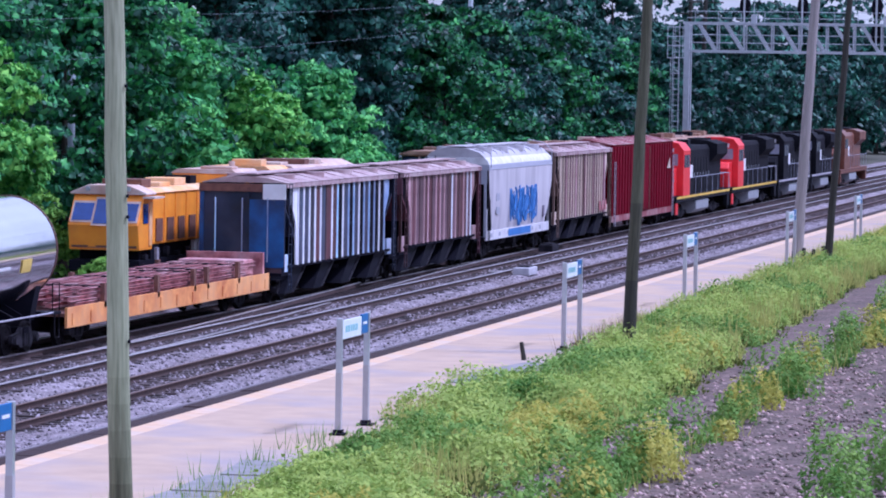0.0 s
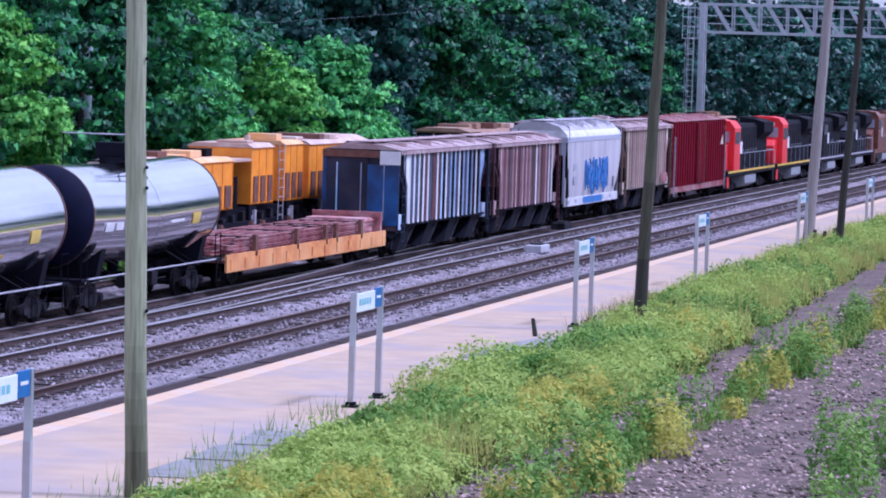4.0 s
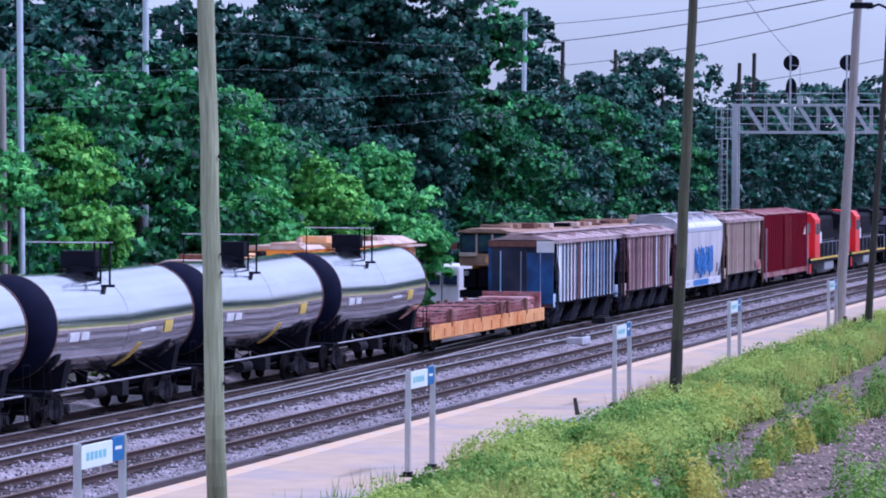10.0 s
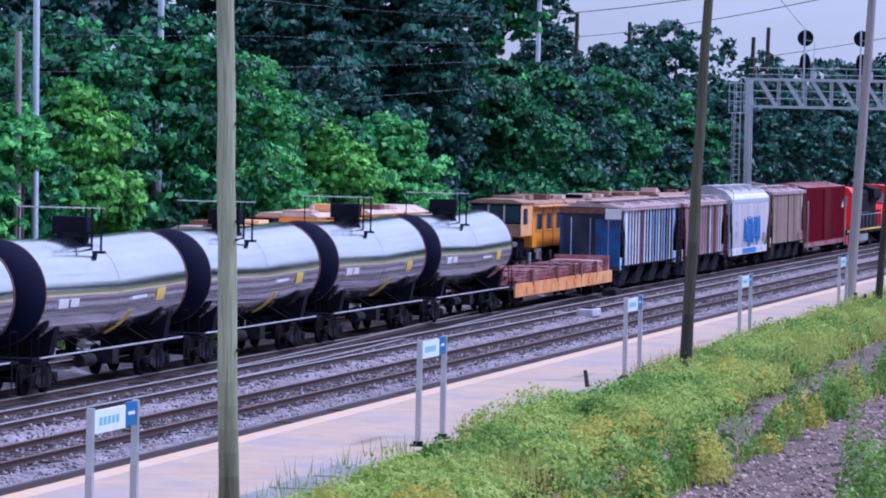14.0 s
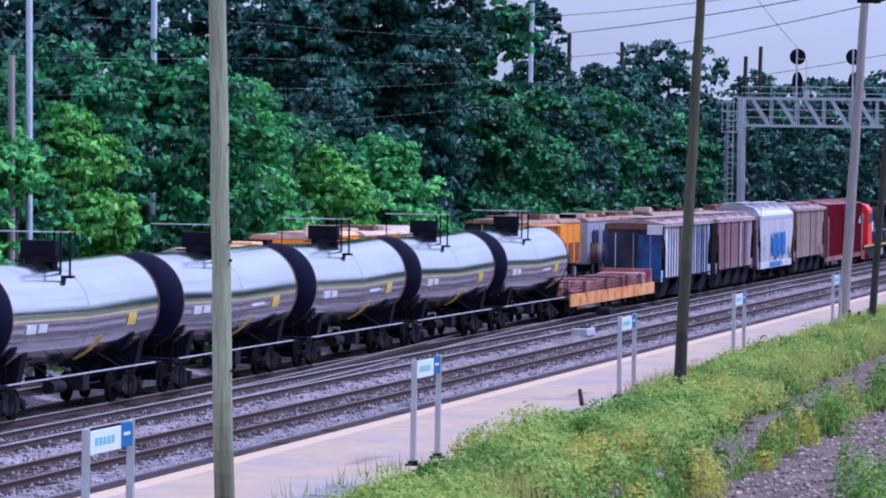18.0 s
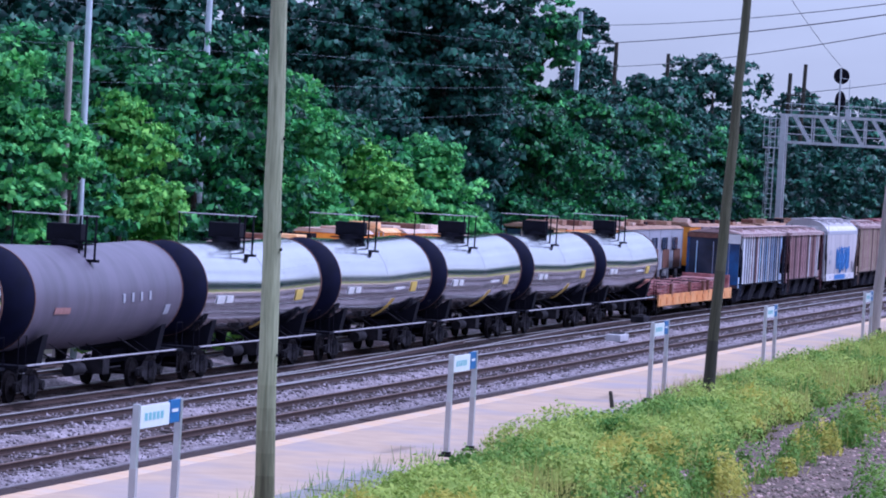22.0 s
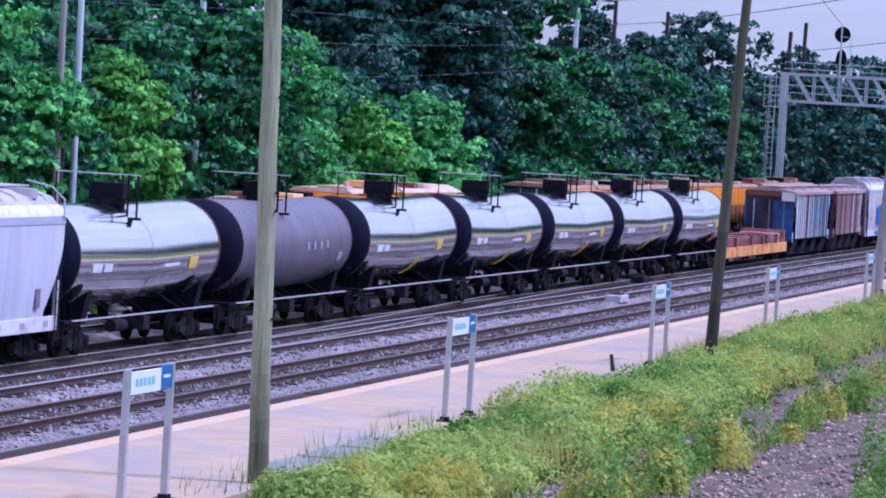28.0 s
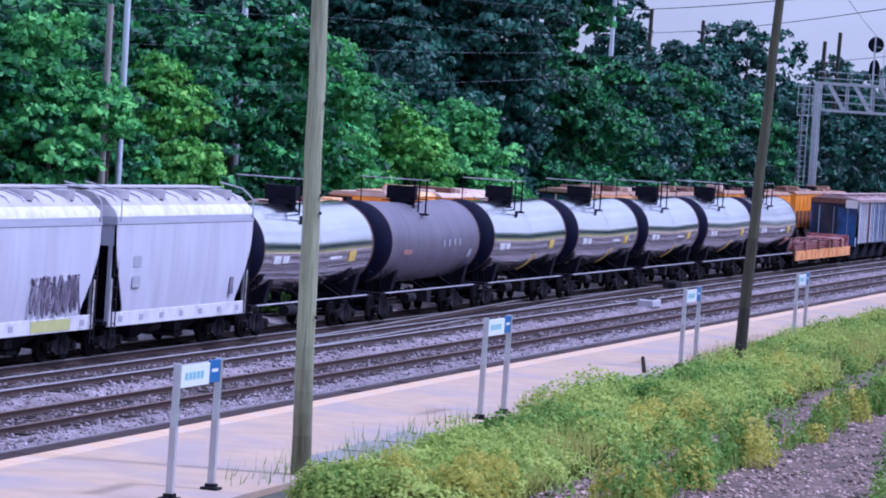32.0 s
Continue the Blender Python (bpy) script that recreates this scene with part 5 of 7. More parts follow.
def tank_car(y, material, label, seed):
    """Tank on a stub frame: sloped belly, dished black heads, side pipe on struts, top platform with rails."""
    rg = random.Random(seed)
    c = vehicle("tank_car", y, label, "tank car", "tank cars of the train")
    R, HL, N = 1.56, 6.55, 40
    zc = lambda t: 2.98 + 0.11 * abs(t) / HL - 0.11
    ring = lambda t, r, n=N: [(r * math.cos(2 * math.pi * i / n), t, zc(min(HL, abs(t))) + r * math.sin(2 * math.pi * i / n)) for i in range(n)]
    ys = [-HL, -4.4, -2.2, -0.5, -0.06, 0.06, 0.5, 2.2, 4.4, HL]
    sh = part("shell", Shape().loft([ring(t, R) for t in ys], False), material, c, smooth=0.5)
    part("girth_seam", Shape().loft([ring(-0.02, R + 0.003), ring(0.02, R + 0.003)], False), M_LAVENDER, sh, "dull weld seam round the middle", smooth=0.3)
    for d in (-1, 1):
        rs = [ring(d * HL, R + 0.005)] + [[(R * math.cos(a) * math.cos(2 * math.pi * i / N), d * (HL + 0.78 * math.sin(a)), 2.98 + R * math.cos(a) * math.sin(2 * math.pi * i / N)) for i in range(N)]
                                          for a in np.linspace(0.12, math.pi / 2 - 0.02, 9)]
        # dished ends are coloured near-black, far darker than the shell
        part("tank_head", Shape().loft(rs), M_HEAD, c, "black dished tank end", smooth=0.7)
        part("head_rim", Shape().loft([ring(d * (HL - 0.03), R + 0.004), ring(d * (HL - 0.03), R + 0.02), ring(d * (HL + 0.03), R + 0.02), ring(d * (HL + 0.03), R + 0.004)], False), M_RIM, c, "rusty weld rim")
        # stub sill, end platform, saddle
        part("stub_sill", Shape().box(-0.32, 0.32, *sorted((d * 3.6, d * 7.3)), 0.75, 1.2), M_UNDER, c)
        part("saddle", Shape().prism([(-1.25, 1.0), (1.25, 1.0), (1.45, 2.0), (0.9, 1.6), (0, 1.42), (-0.9, 1.6), (-1.45, 2.0)], d * 5.25 - 0.22, d * 5.25 + 0.22), M_BLACK, c)
        part("end_platform", Shape().box(-1.45, 1.45, *sorted((d * 6.6, d * 7.3)), 1.08, 1.16), M_BLACK, c)
        for x in (-1.4, 1.4):
            part("end_handrail", Shape().line([(x, d * 6.65, 1.1), (x, d * 6.65, 2.0), (x, d * 7.25, 2.0), (x, d * 7.25, 1.1)], 0.02), M_UNDER, c)
            part("end_step", Shape().line([(x, d * 7.25, 1.1), (x, d * 7.25, 0.4), (x, d * 6.85, 0.4), (x, d * 6.85, 1.1)], 0.022), M_IRON, c)
        truck(c, d * 5.25)
        coupler(c, d * 7.05, d)
    for x in (-1.42, 1.42):
        part("side_pipe", Shape().tube((x, -6.7, 1.14), (x, 6.7, 1.14), 0.03, n=6), M_PIPE, c, "pale grab pipe along the side")
        for yy in (-3.4, -1.8, 2.6):
            part("strut", Shape().tube((x, yy + 0.8, 1.14), (x * 0.62, yy, 1.62), 0.018, n=5), M_IRON, c)
        for yy in (-4.2, 0.0, 4.2):
            part("bracket", Shape().tube((x, yy, 1.14), (x * 0.55, yy, 1.5), 0.022, n=5), M_UNDER, c)
    # bottom outlet and belly gear
    part("outlet", Shape().tube((0, 0, 1.5), (0, 0, 0.85), 0.22, 0.15, n=12).box(-0.35, 0.35, -0.4, 0.4, 0.85, 1.0), M_UNDER, c, smooth=0.7)
    brakes(c, -5, 5)
    # top platform: manway, valve box, thin rail over the top, a ladder hoop on the platform side
    zt = 4.43
    part("manway", Shape().tube((0, 0, 4.3), (0, 0, 4.62), 0.5, n=20), M_BLACK, c, smooth=0.7)
    part("deck", Shape().box(-0.7, 0.7, -0.5, 0.5, zt + 0.05, zt + 0.09), M_BLACK, c)
    part("valve_box", Shape().box(-0.58, 0.54, -0.3, 0.3, zt + 0.14, zt + 0.68), M_BLACK, c, bevel=0.03)
    part("guard_rail", Shape().rod([(-1.5, -0.85, zt + 0.95), (1.3, -0.85, zt + 0.95)], 0.022), M_PIPE, c, "pale top rail")
    for x, yy in ((-1.45, -0.85),):
        part("guard_post", Shape().tube((x, yy, zt - 0.3), (x, yy, zt + 0.95), 0.025, n=6), M_BLACK, c)
    for x in (0.72, 0.92, 1.22):
        part("ladder_post", Shape().tube((x, -0.88, zt - 0.35), (x, -0.88, zt + 0.95), 0.038, n=6), M_BLACK, c)
    part("step_tread", Shape().box(0.62, 1.35, -1.05, -0.78, zt - 0.42, zt - 0.34), M_BLACK, c)
    part("ladder_bar", Shape().box(0.7, 1.3, -0.92, -0.86, zt + 0.18, zt + 0.22), M_BLACK, c)
    # marks on the curved side: tag, lettering bars, reflector
    def mark(nm, y0, y1, a0, a1, m, lab):
        s = Shape()
        st = 4
        rr = R + 0.018
        pt = lambda t, a, r: (r * math.cos(a), t, zc(abs(t)) + r * math.sin(a))
        s.loft([[pt(y0, radians(a0 + (a1 - a0) * i / st), rr) for i in range(st + 1)] + [pt(y0, radians(a1 + (a0 - a1) * i / st), rr + 0.008) for i in range(st + 1)],
                [pt(y1, radians(a0 + (a1 - a0) * i / st), rr) for i in range(st + 1)] + [pt(y1, radians(a1 + (a0 - a1) * i / st), rr + 0.008) for i in range(st + 1)]])
        part(nm, s, m, sh, lab)
    if material is M_SILVER:
        mark("placard", 3.55, 4.35, -18, -4, M_YELLOWTAG, "yellow hazard tag")
        mark("lettering", -5.4, -4.6, -16, -6, M_WHITE, "unreadable white lettering")
        mark("lettering", -4.4, -3.7, -15, -6, M_WHITE, "unreadable white lettering")
    else:
        mark("lettering", -4.9, -3.6, -14, -7, M_DUSTYPINK, "unreadable faded pink lettering")
        for k in range(4):
            mark("lettering", 0.9 + 0.8 * k, 1.1 + 0.8 * k, -4, 6, M_GREYBAND, "faint grey stencilled mark")
        mark("stencil", 5.0, 5.5, -24, -12, M_GREYBAND, "pale stencilled corner mark")
    # slanting yellow band on the lower side of four tanks
    if material is M_SILVER and seed in (2, 3, 4, 5):
        st = [(0.95 + 0.14 * i, radians(-62 + 9 * i)) for i in range(5)]
        pt = lambda t, a, r: (r * math.cos(a), t, zc(abs(t)) + r * math.sin(a))
        part("warning_stripe", Shape().loft([[pt(t - 0.17, a, R + 0.012), pt(t + 0.17, a, R + 0.012), pt(t + 0.17, a, R + 0.022), pt(t - 0.17, a, R + 0.022)] for t, a in st]), M_YELLOW, sh, "slanting yellow stripe")
    if rg.random() < 0.6:
        mark("stencil", 1.2, 2.6, -12, -9, M_WHITE, "unreadable white lettering")
    return c


def ladder(parent, x, y, z0, z1, w=0.4, along="y", m=None):
    s = Shape()
    q = (lambda a, z: (x, y + a, z)) if along == "y" else (lambda a, z: (x + a, y, z))
    for a in (-w / 2, w / 2):
        s.tube(q(a, z0), q(a, z1), 0.022, n=5)
    k = z0 + 0.2
    while k < z1:
        s.tube(q(-w / 2, k), q(w / 2, k), 0.016, n=5)
        k += 0.36
    part("ladder", s, m or M_PIPE, parent)


def hopper_base(c, hl, sill, roofm, zt, roof_h=0.25, endm=M_UNDER):
    """What all covered hoppers share: sills, bays, end frames, trucks, roof walk and hatches."""
    for d in (-1, 1):
        truck(c, d * (hl - 1.3))
        coupler(c, d * (hl + 0.35), d)
        part("end_platform", Shape().box(-1.5, 1.5, *sorted((d * (hl - 0.9), d * (hl + 0.4))), 1.02, 1.12), M_UNDER, c)
        part("slope_sheet", Shape().prism([(d * hl * 0.985, zt - 0.75), (d * (hl - 2.6), 1.5), (d * (hl - 2.75), 1.5), (d * (hl * 0.985 - 0.12), zt - 0.75)], -1.42, 1.42, "x"), endm, c)
        part("end_sheet", Shape().box(-1.5, 1.5, *sorted((d * (hl - 0.12), d * hl)), zt - 0.85, zt), endm, c)
        for x in (-1.44, -0.5, 0.5, 1.44):
            part("end_post", Shape().box(x - 0.05, x + 0.05, *sorted((d * (hl - 0.08), d * (hl + 0.04))), 1.1, zt - 0.8), sill, c)
        ladder(c, -1.1, d * (hl + 0.07), 0.6, zt, along="x", m=M_UNDER)
        ladder(c, 1.6, d * (hl - 0.4), 0.5, zt, m=sill)
    part("center_sill", Shape().box(-0.3, 0.3, -hl - 0.3, hl + 0.3, 0.72, 1.05), M_UNDER, c)
    brakes(c, -hl + 2, hl - 2)


def bays(c, hl, n, m):
    w = (2 * hl - 4.6) / n
    for k in range(n):
        y0 = -hl + 2.3 + k * w
        ym = y0 + w / 2
        part("hopper_bay", Shape().loft([[(-1.35, y0 + 0.08, 1.25), (1.35, y0 + 0.08, 1.25), (1.35, y0 + w - 0.08, 1.25), (-1.35, y0 + w - 0.08, 1.25)],
                                         [(-0.7, ym - 0.35, 0.42), (0.7, ym - 0.35, 0.42), (0.7, ym + 0.35, 0.42), (-0.7, ym + 0.35, 0.42)]]), m, c)
        part("outlet_gate", Shape().box(-0.75, 0.75, ym - 0.4, ym + 0.4, 0.3, 0.42), M_IRON, c)


def roof_fittings(c, hl, z, m, hm):
    part("roof_walk", Shape().box(-0.42, 0.42, -hl, hl, z + 0.14, z + 0.18), m, c)
    for k in range(4):
        y = -hl * 0.75 + k * hl * 0.5
        for x in (-0.9, 0.9):
            part("hatch", Shape().tube((x, y, z - 0.15), (x, y, z + 0.12), 0.38, n=14), hm, c, smooth=0.7)


def scribble(c, rows, m):
    """Looping sprayed lines on the side: y0, y1, z0, z1, loops, seed."""
    y0, y1, z0, z1, loops, seed = rows
    rg = random.Random(seed)
    for k in range(loops):
        a = y0 + (y1 - y0) * (k + 0.5) / loops
        h = (z1 - z0) * rg.uniform(0.55, 1.0)
        zc = z0 + h * 0.5 + rg.uniform(0, 1) * (z1 - z0 - h)
        w = (y1 - y0) / loops * rg.uniform(0.5, 1.1)
        ph, q = rg.uniform(0, 6.28), rg.uniform(0.7, 1.5)
        pts = [(1.6, a + w * math.sin(q * t + ph) + 0.12 * (t - 3) * w, zc + h * 0.5 * math.cos(t)) for t in np.linspace(0, 6.6, 18)]
        part("spray_stroke", Shape().line(pts, rg.uniform(0.022, 0.042), 5), m, c, "sprayed stroke")


def round_hopper(y, hl, zt, material, roofm, band, label, sillm, graffiti=None, gmat=None, tint=None):
    """Covered hopper with smooth bowed side sheets, cut back in a curve at both lower corners over dark slope sheets."""
    c = vehicle("covered_hopper", y, label, "hopper car", "covered hoppers of the train")
    cut = lambda b: 1.15 * max(0.0, min(1.0, (zt - 1.1 - b) / (zt - 2.6))) ** 1.4
    zs = [1.38, 1.6, 1.9, 2.3, 2.7, 3.1, 3.4, zt - 0.95, zt - 0.62]
    bow = lambda b: 1.45 + 0.13 * math.sin(min(1.0, (b - 1.2) / 1.9) * math.pi / 2)
    for sx in (1, -1):
        rings = []
        for t in (-1.0, -0.5, 0.0, 0.5, 1.0):
            rings.append([(sx * bow(b), t * (hl - cut(b)), b) for b in zs] + [(sx * (bow(b) - 0.03), t * (hl - cut(b)), b) for b in reversed(zs)])
        bd = part("side_sheet", Shape().loft(rings), material, c, smooth=0.5)
        if sx > 0:
            front = bd
    # near-black colour stands for the shade seen past the cut corners
    part("hopper_body", Shape().prism([(-hl + 0.12, zt - 0.3), (hl - 0.12, zt - 0.3), (hl - 0.12, zt - 1.3), (hl - 1.9, 1.35), (-hl + 1.9, 1.35), (-hl + 0.12, zt - 1.3)], -1.38, 1.38, "x"), M_UNDER, c, "slope sheets coloured near-black for the shade behind the side")
    for d in (-1, 1):
        part("end_sheet", Shape().box(-1.48, 1.48, *sorted((d * (hl - 0.02), d * (hl - 0.11))), zt - 1.25, zt - 0.25), band, c)
    # shade under the roof edge and light on its curve, painted as two tones
    part("shoulder_band", Shape().prism([(1.585, zt - 0.62), (1.60, zt - 0.6), (1.57, zt - 0.38), (-1.57, zt - 0.38), (-1.60, zt - 0.6), (-1.585, zt - 0.62)], -hl - 0.02, hl + 0.02), band, c, "grey band drawn as shade below the roof edge")
    part("roof_edge", Shape().prism([(1.57, zt - 0.376), (1.50, zt - 0.2), (1.34, zt - 0.06), (-1.34, zt - 0.06), (-1.50, zt - 0.2), (-1.57, zt - 0.376)], -hl - 0.02, hl + 0.02), sillm, c, "curved roof edge coloured bright where light falls", smooth=0.6)
    part("roof", Shape().prism([(1.34, zt - 0.056), (1.12, zt + 0.16), (0.6, zt + 0.33), (0, zt + 0.38), (-0.6, zt + 0.33), (-1.12, zt + 0.16), (-1.34, zt - 0.056)], -hl, hl), roofm, c, smooth=0.6)
    for sx in (1, -1):
        sl = part("side_sill", Shape().box(min(sx * 1.40, sx * 1.5), max(sx * 1.40, sx * 1.5), -hl, hl, 0.95, 1.375), sillm, c, "pale side sill", bevel=0.02)
        if sx > 0:
            for k in range(7):
                part("sill_mark", Shape().box(1.502, 1.512, -hl + 0.8 + 1.85 * k, -hl + 1.15 + 1.85 * k, 1.08, 1.26), M_GREYBAND, sl, "unreadable lettering block")
            if tint:
                part("sprayed_patch", Shape().box(1.502, 1.513, tint[0], tint[1], 1.0, 1.33), tint[2], sl, "sprayed colour on the sill")
    for d in (-1, 1):
        truck(c, d * (hl - 1.3))
        coupler(c, d * (hl + 0.35), d)
        part("end_platform", Shape().box(-1.45, 1.45, *sorted((d * (hl - 0.9), d * (hl + 0.4))), 1.02, 1.12), M_UNDER, c)
        for x in (-1.4, -0.5, 0.5, 1.4):
            part("end_post", Shape().box(x - 0.05, x + 0.05, *sorted((d * (hl - 0.1), d * (hl + 0.02))), 1.12, zt - 1.25), band, c)
        part("corner_post", Shape().box(1.40, 1.5, *sorted((d * (hl - 0.12), d * hl)), 1.376, 2.4), sillm, c)
        ladder(c, -1.1, d * (hl + 0.07), 0.6, zt, along="x", m=M_UNDER)
        ladder(c, 1.56, d * (hl - 0.2), 0.5, zt - 0.9, 0.3, m=M_IRON)
        part("corner_hoop", Shape().line([(1.62, d * hl * 0.97, zt - 0.5), (1.6, d * hl * 0.97, zt + 0.1), (1.2, d * hl * 0.97, zt + 0.45), (0.4, d * hl * 0.97, zt + 0.6)], 0.025), M_PIPE, c)
    part("center_sill", Shape().box(-0.3, 0.3, -hl - 0.3, hl + 0.3, 0.72, 0.95), M_UNDER, c)
    brakes(c, -hl + 2, hl - 2)
    bays(c, hl, 2, M_UNDER)
    roof_fittings(c, hl, zt + 0.27, roofm, roofm)
    for k in range(11):
        yy = -hl + 0.7 + k * (2 * hl - 1.4) / 10
        part("roof_rib", Shape().prism([(1.25, zt + 0.06), (1.12, zt + 0.21), (0.6, zt + 0.38), (0, zt + 0.43), (-0.6, zt + 0.38), (-1.12, zt + 0.21), (-1.25, zt + 0.06)], yy - 0.06, yy + 0.06), roofm, c)
    for k in range(2):
        part("data_panel", Shape().box(1.575, 1.592, -hl + 1.6, -hl + 2.3, 2.72 - 0.62 * k, 3.05 - 0.62 * k), M_GREYBAND, front, "unreadable lettering block")
    part("data_panel", Shape().box(1.545, 1.575, hl - 2.0, hl - 1.65, 1.65, 2.2), M_GRAFDARK, front, "unreadable lettering block")
    if graffiti:
        scribble(front, graffiti, gmat)
    return c


def ribbed_hopper(y, hl, zt, panelm, roofm, endm, label, n_ribs, sillm, bars=0, seed=1, ribs=(), panels=()):
    """Covered hopper with flat sides behind outside posts; the end panels are cut away below, black chutes hang under the sides."""
    rg = random.Random(seed)
    c = vehicle("ribbed_hopper", y, label, "hopper car", "ribbed hoppers of the train")
    hs = hl - 0.95
    step = 2 * hs / n_ribs
    zb, zp = 1.36, zt - 0.35
    kinds = {q.name: q for q in ribs}
    rms = {}
    for q in kinds.values():
        s = Shape().prism([(-step * 0.10, 0.0), (step * 0.10, 0.0), (step * 0.08, 0.036), (-step * 0.08, 0.036)], zb - 0.02, zt - 0.3, "z")
        s.v = [(b, a, z) for a, b, z in s.v]
        rms[q.name] = s.mesh("side_post", q)
    # panels are coloured darker than the posts in front of them
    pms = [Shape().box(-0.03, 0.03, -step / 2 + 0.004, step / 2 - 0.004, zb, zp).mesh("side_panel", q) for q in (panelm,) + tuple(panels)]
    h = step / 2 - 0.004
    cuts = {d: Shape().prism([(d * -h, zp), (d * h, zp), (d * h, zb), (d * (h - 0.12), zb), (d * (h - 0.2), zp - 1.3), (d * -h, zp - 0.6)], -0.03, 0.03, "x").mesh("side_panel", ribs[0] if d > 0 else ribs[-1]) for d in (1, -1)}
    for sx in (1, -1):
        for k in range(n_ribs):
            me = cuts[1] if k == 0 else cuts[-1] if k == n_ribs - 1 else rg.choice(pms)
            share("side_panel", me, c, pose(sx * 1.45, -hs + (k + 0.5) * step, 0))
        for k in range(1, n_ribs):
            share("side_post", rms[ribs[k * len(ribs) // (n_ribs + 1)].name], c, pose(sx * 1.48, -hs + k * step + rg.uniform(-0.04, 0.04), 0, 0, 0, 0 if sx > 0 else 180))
    part("top_chord", Shape().box(1.42, 1.60, -hl - 0.05, hl + 0.05, zt - 0.34, zt - 0.16).box(-1.60, -1.42, -hl - 0.05, hl + 0.05, zt - 0.34, zt - 0.16), roofm, c, bevel=0.02)
    part("roof", Shape().prism([(1.62, zt - 0.156), (0.8, zt + 0.03), (0, zt + 0.08), (-0.8, zt + 0.03), (-1.62, zt - 0.156)], -hl - 0.1, hl + 0.1), roofm, c)
    for k in range(9):
        yy = -hl + 0.6 + k * (2 * hl - 1.2) / 8
        part("roof_seam", Shape().prism([(1.58, zt - 0.13), (0.8, zt + 0.06), (0, zt + 0.12), (-0.8, zt + 0.06), (-1.58, zt - 0.13), (0, zt)], yy - 0.05, yy + 0.05), roofm, c)
    part("bottom_chord", Shape().box(1.40, 1.5, -hl + 0.7, hl - 0.7, 1.26, 1.355).box(-1.5, -1.40, -hl + 0.7, hl - 0.7, 1.26, 1.355), M_UNDER, c)
    hopper_base(c, hl, endm, roofm, zt - 0.2, endm=endm)
    # shade behind the side panels is put into this near-black colour
    part("hopper_body", Shape().prism([(-hl + 0.2, zt - 0.4), (hl - 0.2, zt - 0.4), (hl - 2.4, 1.3), (-hl + 2.4, 1.3)], -1.38, 1.38, "x"), M_UNDER, c, "slope sheets coloured near-black for the shade behind the side")
    # chutes: black slanting boxes with a lighter edge
    for k in range(4):
        yy = -hl + 1.2 + k * (2 * hl - 4.4) / 3
        ch = part("chute", Shape().prism([(yy - 0.5, 0.32), (yy + 0.55, 0.32), (yy + 2.3, 1.25), (yy + 0.75, 1.25)], -1.3, 1.3, "x"), M_BLACK, c)
        part("chute_edge", Shape().prism([(yy + 0.55, 0.34), (yy + 0.75, 0.34), (yy + 2.45, 1.24), (yy + 2.2, 1.24)], 1.302, 1.34, "x"), M_IRON, ch, "lighter grey chute edge")
    for e in (-1, 1):
        part("side_plate", Shape().box(1.30, 1.42, *sorted((e * (hl - 0.9), e * (hl - 0.2))), 1.13, 1.75), sillm, c, "pale worn corner plate")
    roof_fittings(c, hl, zt, roofm, roofm)
    for k in range(bars):
        part("lettering", Shape().box(1.57, 1.585, hl - 3.4 + 0.75 * k, hl - 2.9 + 0.75 * k, 1.5, 2.0), M_REDSTEEL, c, "unreadable red lettering")
    return c


